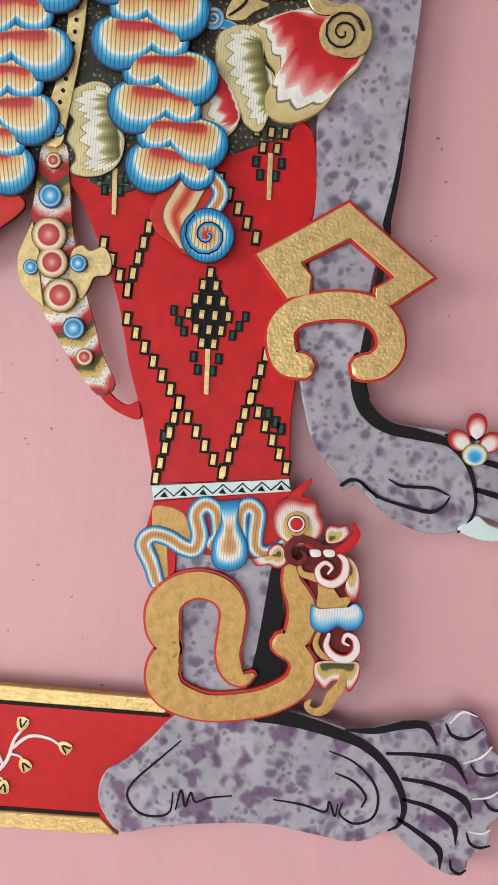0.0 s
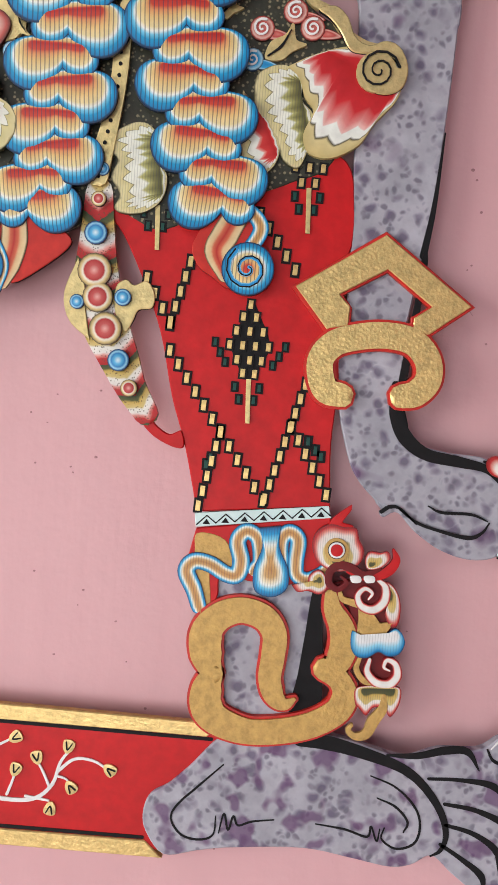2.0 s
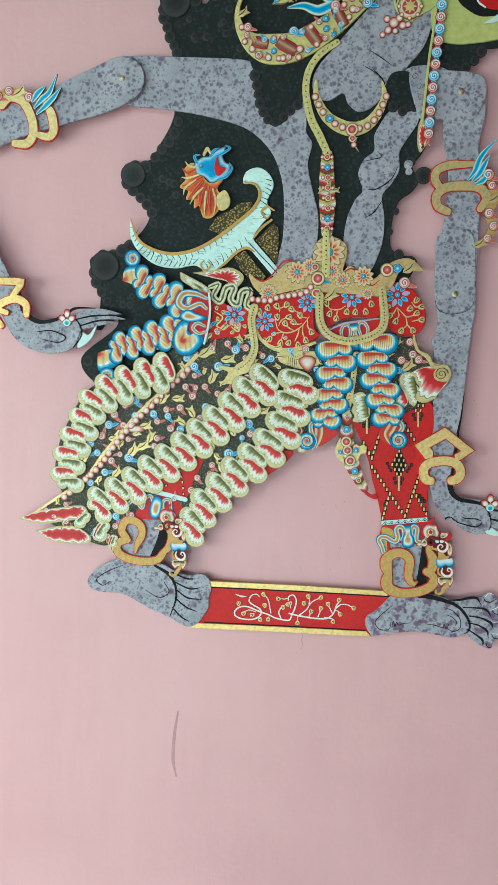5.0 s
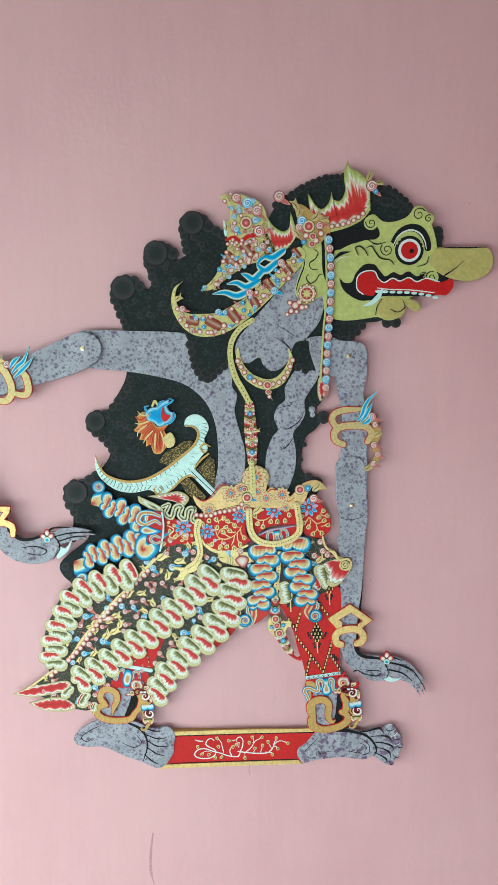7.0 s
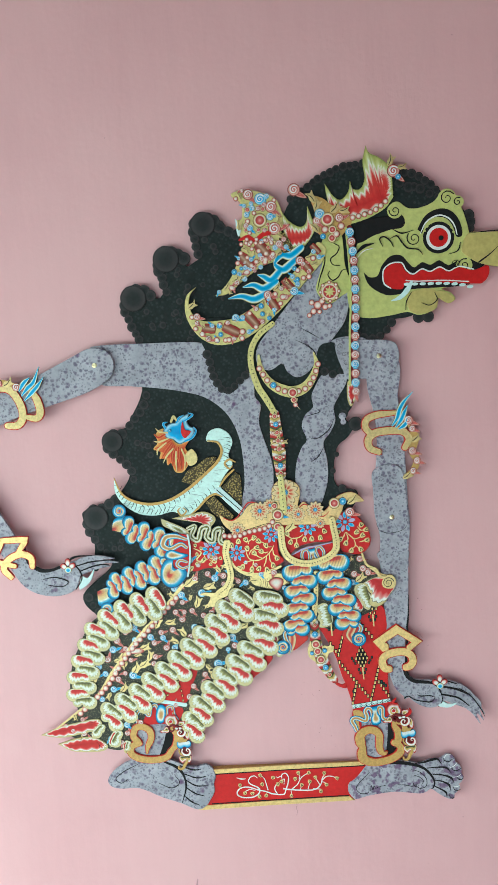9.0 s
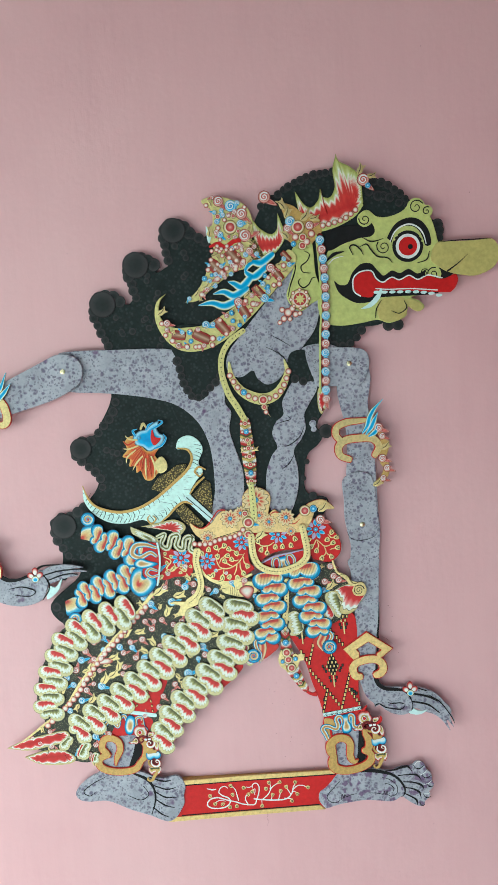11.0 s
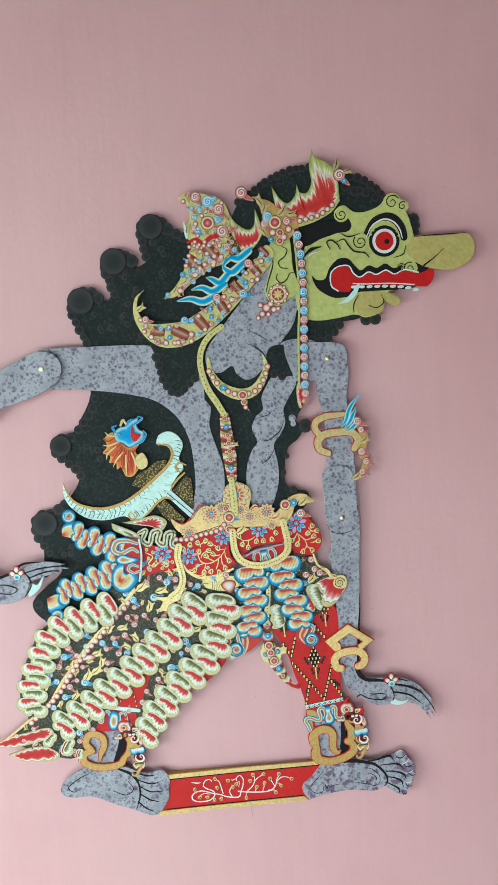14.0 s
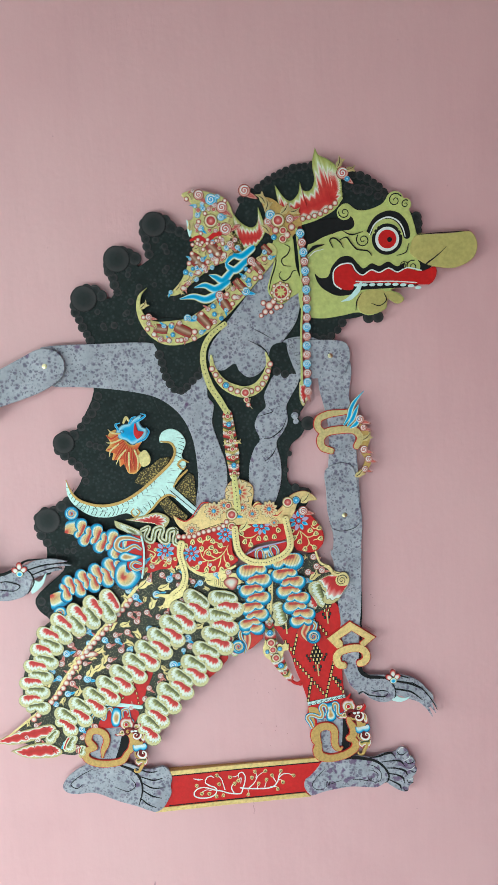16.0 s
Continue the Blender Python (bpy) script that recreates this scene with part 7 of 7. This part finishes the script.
part("grain_panel", Shape().plate([(-17, 535), (-17, 535), (-6, 550), (8, 557), (21, 566), (35, 565), (19, 547), (-2, 529), (-2, 529)], 0.9, 2.5, GRAIN, None, 0.3), dagger, "gold grained panel")
part("grain_panel", Shape().plate([(40, 523), (40, 523), (60, 543), (60, 543), (67, 535), (67, 495), (67, 495)], 0.9, 2.5, GRAIN, None, 0.3), dagger, "gold grained panel")
part("grain_panel", Shape().plate([(15, 503), (15, 503), (28, 511), (28, 511), (54, 481), (54, 481), (44, 472), (25, 486), (25, 486)], 0.9, 2.5, GRAIN, None, 0.3), dagger, "gold grained panel")
part("mane", Shape().leaf([(-37, 611), (-48, 604), (-46, 592), (-53, 583), (-43, 579), (-45, 569), (-36, 569), (-35, 559), (-29, 562), (-24, 549), (-14, 548), (-5, 558), (-1, 571), (-8, 582), (-2, 592), (-17, 588), (-27, 598)], (-18, 570), 1.4, FIRE, 0.8, 2.6, 6), dagger, "orange flame mane")
for pts in ([(-27, 594), (-39, 587), (-50, 584)], [(-26, 590), (-35, 579), (-42, 569)], [(-22, 586), (-28, 573), (-27, 558)], [(-17, 583), (-18, 570), (-15, 553)], [(-35, 603), (-44, 599), (-50, 604)]):
    part("mane_lock", Shape().stroke(pts, (3, 4, 1), 2.6, FIRE, 0.8, 0.3), dagger)
for pts in ([(-31, 605), (-42, 607), (-47, 612)], [(-30, 597), (-43, 593), (-51, 594)], [(-25, 582), (-34, 573), (-40, 563)], [(-13, 581), (-9, 567), (-11, 551)], [(-21, 578), (-22, 564), (-22, 550)], [(-34, 591), (-46, 582), (-48, 574)]):
    part("mane_lock", Shape().stroke(pts, (2, 2.6, 0.6), 2.9, PALE, 0.7, 0.2), dagger, "yellow mane lock")
part("hilt_head", Shape().leaf([(-37, 608), (-28, 617), (-17, 619), (-9, 626), (1, 630), (-3, 621), (1, 612), (7, 609), (5, 599), (-5, 592), (-15, 588), (-24, 595), (-33, 598)], (-17, 605), 2.0, AZURE, 0.9, 2.8, 6), dagger, "blue carved beast-shaped hilt")
for pts in ([(-9, 619), (-1, 623), (6, 628), (-0, 631)], [(-7, 592), (3, 596), (9, 605), (6, 611)], [(-33, 611), (-36, 618), (-30, 620)], [(-17, 619), (-13, 625), (-7, 628)]):
    part("hilt_curl", Shape().stroke(pts, (3, 3.6, 2.6, 1), 2.6, AZURE, 1.2, 0.4), dagger, "blue curled horn")
part("hilt_mouth", Shape().leaf([(-9, 619), (-6, 608), (2, 605), (-7, 596), (-12, 605)], (-6, 606), 3.0, RED, 0.4, 0.8), dagger)
part("hilt_crest", Shape().stroke([(-25, 620), (-21, 627), (-17, 621)], (3, 4, 2), 2.6, PALE, 1.5, 0.3), dagger)
part("hilt_collar", Shape().leaf([(-9, 571), (1, 580), (8, 570), (6, 560), (-4, 557)], (-0, 569), 2.2, PALE, 0.5, 2.4), dagger)
piece("hilt_eye", BEAD_B, dagger, *(-28, 608), 3.0, 0, 0.5)

rags = thing("hip_scarf", "green and red ruffled scarf under the dagger", "scarf", (70, 510, 2))
part("fold", Shape().leaf([(-50, 484), (-50, 484), (-35, 477), (-21, 470), (-12, 463), (-10, 453), (-22, 457), (-37, 467), (-48, 474)], (-25, 466), 3.0, SCALE_GREEN, 0.6, 2.2, 5), rags, "green fold")
part("fold", Shape().leaf([(-34, 483), (-34, 483), (-12, 478), (7, 474), (19, 467), (28, 480), (13, 490), (-8, 487)], (4, 478), 2.8, FLAME, 0.6, 2.0, 5), rags, "red and white fold")
wave = [(x, z) for x, z in [(-12, 467), (-2, 470), (-8, 456), (1, 450), (7, 466), (17, 467), (13, 453), (22, 447), (26, 462), (36, 463), (32, 447), (39, 441)]]
part("ruffle", Shape().stroke(wave, (6, 8, 8, 8, 7), 3.4, SCALE_GREEN, 2.0, 0.6), rags, "olive ruffle")

# ---- necklace and chest ornament ----
necklace = thing("necklace", "gold crescent necklace with red beads hanging from gold cord", "necklace", (150, 690, 2))
cord("band", necklace, [(125, 746), (106, 733), (94, 714), (92, 691), (99, 663), (110, 643), (120, 624)], (7, 8, 8, 8, 9, 9, 8), 2.6, YELLOW, 24)
part("crescent", Shape().stroke([(103, 704), (105, 685), (116, 666), (132, 655), (148, 651), (164, 656), (176, 670), (182, 687), (179, 703)], (3, 8, 12, 15, 16, 14, 11, 7, 2), 2.0, YELLOW, 2.2, 0.4), necklace)
row("bead", PEARL_M, necklace, [(103, 686), (113, 669), (128, 656), (145, 651), (164, 654), (176, 667), (184, 687)], 13, 3.0, 0.85)
for c, mesh, s in (((147, 650), BEAD_R, 1.5), ((121, 662), BEAD_B, 0.9), ((148, 640), BEAD_R, 0.9), ((150, 633), PEARL_M, 0.7)):
    piece("bead", mesh, necklace, c[0], c[1], 3.6, 0, s)
part("pendant_tip", Shape().leaf([(143, 641), (143, 641), (154, 642), (154, 642), (152, 633), (156, 626)], (150, 636), 2.6, FLAME, 0.4, 1.5), necklace)
chest = thing("chest_ornament", "long beaded chest pendant on gold strap down to the belt", "pendant", (150, 590, 1))
part("ribbon", Shape().stroke([(120, 622), (121, 594), (123, 566), (124, 534)], (13, 18, 19, 13), 1.0, BANDED, 2.0, 0.5), chest)
cord("strap", chest, [(123, 534), (124, 514), (125, 486)], (7, 9, 9), 5.4, YELLOW, 10)
for i, (x, z, a) in enumerate(at_length([(120, 619), (122, 594), (124, 566), (124, 538)], 8)):
    for dx in (-5.5, 0, 5.5):
        piece("bead", (BEAD_B if i in (1, 6) else BEAD_R) if dx == 0 else PEARL_M, chest, x + dx, z, 3.4, 0, 0.8 if dx == 0 else 0.45)
for a in (0, 90, 180, 270):
    x, z = (124, 582)
    piece("petal", LEAFLET, chest, x + 7 * math.cos(radians(a)), z + 7 * math.sin(radians(a)), 2.0, radians(a), 0.8)

# ---- earring and the long ear cord ----
ear = thing("earring", "round red and yellow rosette earring with pearl rim", "earring", (*(205, 783), 3))
EX, EZ = (205, 784)
part("disc", Shape().disc((EX, EZ), 14, 3.0, BEAD_RED, 0.6, 22), ear)
part("star", Shape().leaf([(EX + r * math.cos(i * math.tau / 16), EZ + r * math.sin(i * math.tau / 16)) for i, r in enumerate((8, 4) * 8)], (EX, EZ), 3.5, YELLOW, 0.6, 0.8, 3, smooth_line=False), ear, "yellow star")
for i in range(8):
    a = i * math.tau / 8
    piece("pearl", PEARL_M, ear, EX + 12.5 * math.cos(a), EZ + 12.5 * math.sin(a), 3.4, 0, 0.5)
cluster = thing("bead_cluster", "red and white bead cluster hanging behind the ear", "beads", (*(187, 767), 3), "bead clusters")
for c, s in (((180, 771), 0.8), ((188, 767), 1.2), ((194, 772), 0.9), ((198, 764), 0.9), ((182, 759), 0.9), ((190, 758), 0.7), ((176, 754), 0.7), ((204, 765), 0.7)):
    piece("bead", PEARL_M, cluster, c[0], c[1], 2.6, 0, s)
cable = thing("ear_cord", "long cord of blue and pink spiral beads hanging from ear", "cord", (*(237, 748), 3))
part("band", Shape().stroke([(236, 867), (239, 833), (240, 794), (238, 763), (234, 733), (233, 693), (232, 654), (228, 632)], (7, 8, 8, 8, 8, 8, 8, 5), 3.0, MAROON, 2.0, 0.4), cable)
for i, (x, z, a) in enumerate(at_length(spline([(236, 861), (239, 833), (240, 794), (239, 759), (237, 725), (235, 685), (234, 646)]), 18)):
    piece("spiral_bead", CURL_RED if i % 2 else CURL_BLUE, cable, x, z, 4.0, -0.6, 1.22)
part("edge", Shape().stroke([(231, 867), (233, 833), (234, 794), (233, 764), (230, 733), (228, 694), (226, 655)], 2.6, 3.4, FACE, 1.6, 0.3), cable, "yellow-green edge")
part("tip", Shape().leaf([(224, 661), (235, 654), (239, 646), (231, 632), (226, 626), (222, 639)], (229, 645), 3.0, FLAME, 0.5, 2), cable, "red flame tip")

# ---- crown ----
crown = thing("crown", "gold-rimmed crown of red toothed flames with bead crest", "crown", (*(222, 894), 2))
for pts, heart in (
    ([(263, 973), (263, 973), (267, 963), (280, 956), (293, 943), (296, 920), (296, 904), (284, 892), (260, 881), (241, 878), (223, 882), (213, 893), (208, 910), (206, 927), (206, 927), (217, 910), (227, 905), (237, 915), (240, 929), (240, 929), (242, 919), (253, 917), (260, 931), (258, 952)], ((214, 886), (283, 904))),
    ([(145, 897), (145, 897), (155, 882), (170, 873), (179, 880), (181, 900), (181, 900), (186, 885), (190, 870), (182, 855), (168, 844), (153, 851), (147, 872)], ((156, 857), (180, 860))),
    ([(276, 951), (288, 949), (295, 935), (296, 914), (288, 904), (282, 921)], (287, 917)),
):
    part("flame", Shape().leaf(pts, heart, 0.9, ZIG, 0.7, 2.6, 7), crown, "red flame with white teeth and green edge")
part("rim", Shape().stroke([(295, 904), (283, 891), (260, 880), (240, 875), (225, 874)], (4, 5, 5, 5, 4), 1.8, FACE, 1.6, 0.4), crown, "yellow-green rim")
row("pearl", PEARL_M, crown, [(286, 898), (272, 888), (257, 883), (241, 880)], 7, 2.4, 0.8)
for c, mesh, s, a in (((298, 937), CURL_RED, 1.7, 0), ((295, 950), LEAFLET, 1.2, 1), ((309, 941), LEAFLET, 1.0, 0), ((304, 929), BEAD_B, 0.8, 0), ((164, 922), CURL_RED, 1.7, 0.2), ((188, 910), LEAFLET, 1.3, 2), ((194, 899), LEAFLET, 1.2, 1), ((197, 888), CURL_BLUE, 1.4, 0), ((207, 880), BEAD_R, 1.9, 0), ((193, 879), CURL_RED, 1.2, 0), ((218, 893), LEAFLET, 1.4, 0.6), ((223, 881), CURL_RED, 1.2, 1), ((213, 866), BEAD_R, 1.2, 0), ((203, 867), PEARL_M, 1.0, 0), ((218, 860), PEARL_M, 1.0, 0), ((212, 855), BEAD_R, 1.2, 0), ((225, 870), PEARL_M, 1.0, 0), ((191, 870), LEAFLET, 1.2, 2), ((200, 858), BEAD_B, 0.8, 0), ((230, 890), LEAFLET, 1.1, 0)):
    piece("jewel", mesh, crown, c[0], c[1], 2.8, a, s)
part("crest_backing", Shape().plate([(186, 911), (201, 909), (215, 898), (234, 890), (240, 874), (228, 860), (218, 849), (204, 851), (195, 862), (186, 870), (191, 889)], 2.0, 2.5, OCHRE, RED_EDGE, 0.4), crown, "ochre gold backing")

# horn-shaped head band with rolled brown panels
def roll_panel(c, w, h, a, lift):
    """A short rolled panel, w half wide and h half long, its axis at a degrees, shaded from its axis to its edges."""
    k, m = math.cos(radians(a - 90)), math.sin(radians(a - 90))

    def at(x, z):
        return (c[0] + x * k - z * m, c[1] + x * m + z * k)

    line = [at(h * x, w * z) for x, z in ((-1, -0.8), (-0.5, -1), (0.5, -1), (1, -0.8), (1, 0), (1, 0.8), (0.5, 1), (-0.5, 1), (-1, 0.8), (-1, 0))]
    return Shape().leaf(line, (at(-h * 0.85, 0), at(h * 0.85, 0)), lift, ROLL, 1.4, 1.2, 5, smooth_line=False)


horn_band = thing("head_band", "curved gold horn-shaped head band with rolled brown panels and pearls", "head band", (*(104, 756), 3))
part("band", Shape().plate([(23, 802), (23, 802), (15, 793), (12, 779), (17, 765), (30, 756), (49, 755), (73, 757), (93, 766), (117, 780), (142, 799), (163, 818), (181, 836), (192, 851), (203, 842), (198, 826), (179, 806), (154, 780), (127, 755), (98, 734), (70, 723), (43, 723), (23, 735), (10, 755), (6, 774), (10, 792)], 3.2, 3.6, YELLOW, FACE, 0.5), horn_band)
for c, w, h, a in (((37, 745), 9, 12, 78), ((68, 741), 10, 16, 62), ((97, 753), 10, 16, 40), ((127, 773), 9, 15, 32), ((150, 796), 8, 14, 40), ((175, 820), 8, 14, 38), ((189, 842), 6, 10, 42)):
    part("roll", roll_panel(c, w * 0.72, h * 0.8, a, 3.9), horn_band, "rolled brown panel")
for c, mesh, s in (((22, 762), CURL_RED, 1.0), ((16, 777), LEAFLET, 1.1), ((52, 748), BEAD_B, 0.8), ((53, 736), BEAD_B, 0.7), ((47, 729), PEARL_M, 0.8), ((75, 757), CURL_BLUE, 1.1), ((83, 738), PEARL_M, 0.9), ((82, 729), PEARL_M, 0.8), ((111, 771), BEAD_B, 0.8), ((112, 760), BEAD_B, 0.7), ((121, 754), BEAD_B, 0.7), ((121, 785), CURL_RED, 1.2), ((141, 781), PEARL_M, 0.9), ((134, 793), LEAFLET, 1.0), ((157, 788), CURL_BLUE, 1.2), ((162, 803), BEAD_B, 0.7), ((167, 828), CURL_RED, 1.2), ((159, 818), BEAD_B, 0.7), ((185, 830), PEARL_M, 0.8), ((178, 806), PEARL_M, 0.8), ((28, 738), PEARL_M, 0.8), ((64, 728), PEARL_M, 0.8), ((36, 731), CURL_RED, 0.9)):
    piece("jewel", mesh, horn_band, c[0], c[1], 4.4, 0.5, s)
for path, step in (([(15, 762), (27, 749), (49, 749), (76, 754), (96, 763), (123, 780), (146, 798), (167, 819), (186, 839)], 20), ([(19, 746), (39, 730), (71, 729), (99, 741), (128, 764), (153, 788), (176, 810), (193, 831)], 20)):
    for i, (x, z, a) in enumerate(at_length(spline(path), step)):
        piece("jewel", (PEARL_M, CURL_RED, LEAFLET, CURL_BLUE)[i % 4], horn_band, x, z, 4.3, a + i, 0.72)
wings = thing("head_feathers", "five wavy blue feathers with cream edges behind the ear", "feathers", (*(131, 816), 2))
for pts in ([(169, 845), (155, 836), (144, 838), (136, 832), (132, 824)], [(160, 829), (145, 818), (136, 822), (132, 829)], [(139, 816), (127, 805), (117, 810), (109, 813)], [(132, 802), (116, 794), (102, 800), (88, 798)], [(120, 788), (102, 781), (85, 786), (67, 784)]):
    part("feather", Shape().stroke(pts, (11, 13, 11, 8, 2), 1.6, FEATHER, 2.2, 0.7), wings, "blue shaded feather")

# rear head ornament, a scrolled beast-like crest
crest = thing("head_crest", "scrolled gold, red and blue rear crest above the head band", "crest", (*(112, 863), 2))
CREST_LINE, CREST_TAKEN = [(79, 921), (89, 926), (105, 926), (122, 921), (137, 914), (144, 903), (147, 887), (144, 869), (153, 845), (136, 831), (117, 825), (94, 811), (67, 791), (49, 789), (49, 789), (67, 805), (78, 823), (85, 840), (92, 857), (85, 872), (84, 886), (92, 890), (92, 909)], []
part("backing", Shape().plate(CREST_LINE, 1.6, 4, YELLOW, OCHRE, 0.5), crest)
for c, mesh, s, a in (((102, 920), CURL_RED, 1.8, 0), ((118, 913), CURL_BLUE, 2.0, 0), ((132, 902), CURL_RED, 2.0, 0), ((116, 885), BEAD_R, 2.4, 0), ((100, 900), BEAD_R, 1.0, 0), ((130, 889), CURL_BLUE, 1.3, 1), ((102, 876), CURL_BLUE, 1.1, 0), ((135, 873), CURL_RED, 2.2, 1), ((88, 879), LEAFLET, 1.4, 1.3), ((77, 819), BEAD_B, 1.0, 0), ((87, 823), BEAD_B, 0.7, 0), ((101, 826), PEARL_M, 0.9, 0), ((96, 837), PEARL_M, 0.8, 0), ((116, 834), CURL_RED, 1.1, 0), ((81, 810), LEAFLET, 1.1, 0.8), ((66, 799), LEAFLET, 1.2, 0.7), ((140, 852), CURL_RED, 1.4, 0), ((130, 854), PEARL_M, 0.8, 0), ((103, 848), PEARL_M, 0.8, 0), ((93, 849), LEAFLET, 1.0, 0)):
    piece("jewel", mesh, crest, c[0], c[1], 2.7, a, s * 0.8)
    CREST_TAKEN.append((*c, 4 * s))
scatter((("jewel", CURL_RED), ("jewel", CURL_BLUE), ("jewel", LEAFLET), ("jewel", PEARL_M), ("jewel", BEAD_R)), crest, CREST_LINE, CREST_TAKEN, 2.7, 1.1, 0.55, 0.8, 500)
for i, (x, z, a) in enumerate(at_length(spline([(139, 840), (117, 831), (94, 817), (72, 798)]), 9)):
    piece("jewel", (LEAFLET, CURL_RED, PEARL_M)[i % 3], crest, x, z, 2.7, a + i, 0.85)
part("lip", Shape().stroke([(87, 861), (98, 864), (108, 859), (119, 866), (131, 869), (140, 876)], (3, 6, 6, 6, 6, 3), 2.6, RED, 1.4, 0.5), crest, "crimson wavy lip")
row("tooth", PEARL_M, crest, [(89, 855), (102, 857), (114, 855), (127, 862)], 7, 3.2, 0.6)
for c, a in (((118, 846), 40), ((94, 832), 42)):
    part("roll", roll_panel(c, 8, 12, a, 2.4), crest, "rolled brown panel")
part("fang", Shape().leaf([(83, 889), (83, 889), (90, 879), (87, 866), (84, 871)], (86, 874), 2.6, NAIL, 0.5, 1.6), crest, "pale fang")
part("grain", Shape().plate([(144, 867), (152, 861), (158, 845), (145, 840), (140, 854)], 2.2, 2, GRAIN, None, 0.3), crest)

# ---- marks on the wall ----
for name, pts, w, label in (
    ("wall_scratch", [(-39, -78), (-43, -109), (-44, -144), (-39, -168)], (2.0, 4.0, 4.6, 1.6), "faint brown scratch down the pink wall"),
    ("wall_scratch", [(111.3, 41.9), (115.6, 41), (118.5, 34.9), (116.9, 30.8), (118.5, 25.2), (117.1, 18.6)], (0.3, 0.5, 0.5, 0.5, 0.3), "thin pencil squiggle on the pink wall"),
    ("wall_scratch", [(298.5, 297.7), (307.9, 291.7), (315.4, 283.4)], (0.2, 0.4, 0.2), "fine hairline scratch in the paint"),
):
    s = Shape().stroke(pts, w, WALL_LIFT + 0.15, SMUDGE if w[0] > 1 else PENCIL, 0.6)
    part(name, s, None, label, "scratch", "scratches on the wall")
hole = Shape().disc((0, 0), 1.1, 0, PENCIL, 0.1, 9, 0.5, 2).mesh("wall_pit", (0, 0, 0))
for c, s in (((161.4, 211.4), 1.0), ((135.3, 206.9), 0.8), ((132.1, 228.4), 0.7), ((150.8, 206.4), 0.7), ((151.9, 204.1), 0.6), ((149, 124.1), 0.7), ((159.9, 153.5), 0.9), ((158, 146.7), 0.5), ((190.7, 104), 1.0), ((225.3, 44.8), 0.8), ((139.4, 224.6), 0.5), ((161.6, 240), 0.8), ((180.9, 123.7), 0.5), ((445, 915), 1.2), ((311.4, 302), 0.6), ((385, 1109), 1.0), ((245.6, 409.9), 0.6), ((310.0, 343.0), 1.2), ((312.0, 339.0), 0.8), ((315.0, 326.0), 1.0), ((313.0, 304.0), 0.7), ((322.0, 272.0), 0.8), ((138.0, 160.0), 0.8), ((175.0, 141.0), 0.7), ((143.0, 237.0), 0.6), ((300.0, 148.0), 0.6)):
    ob = new("wall_pit", hole)
    ob.location = (c[0] / 1000, -(WALL_LIFT + 0.2) / 1000, 1 + c[1] / 1000)
    ob.scale = (s * 0.6, 1, s * 0.5)
    tagged(ob, "small dark pit in the pink wall paint", "pit", "pits in the wall paint")
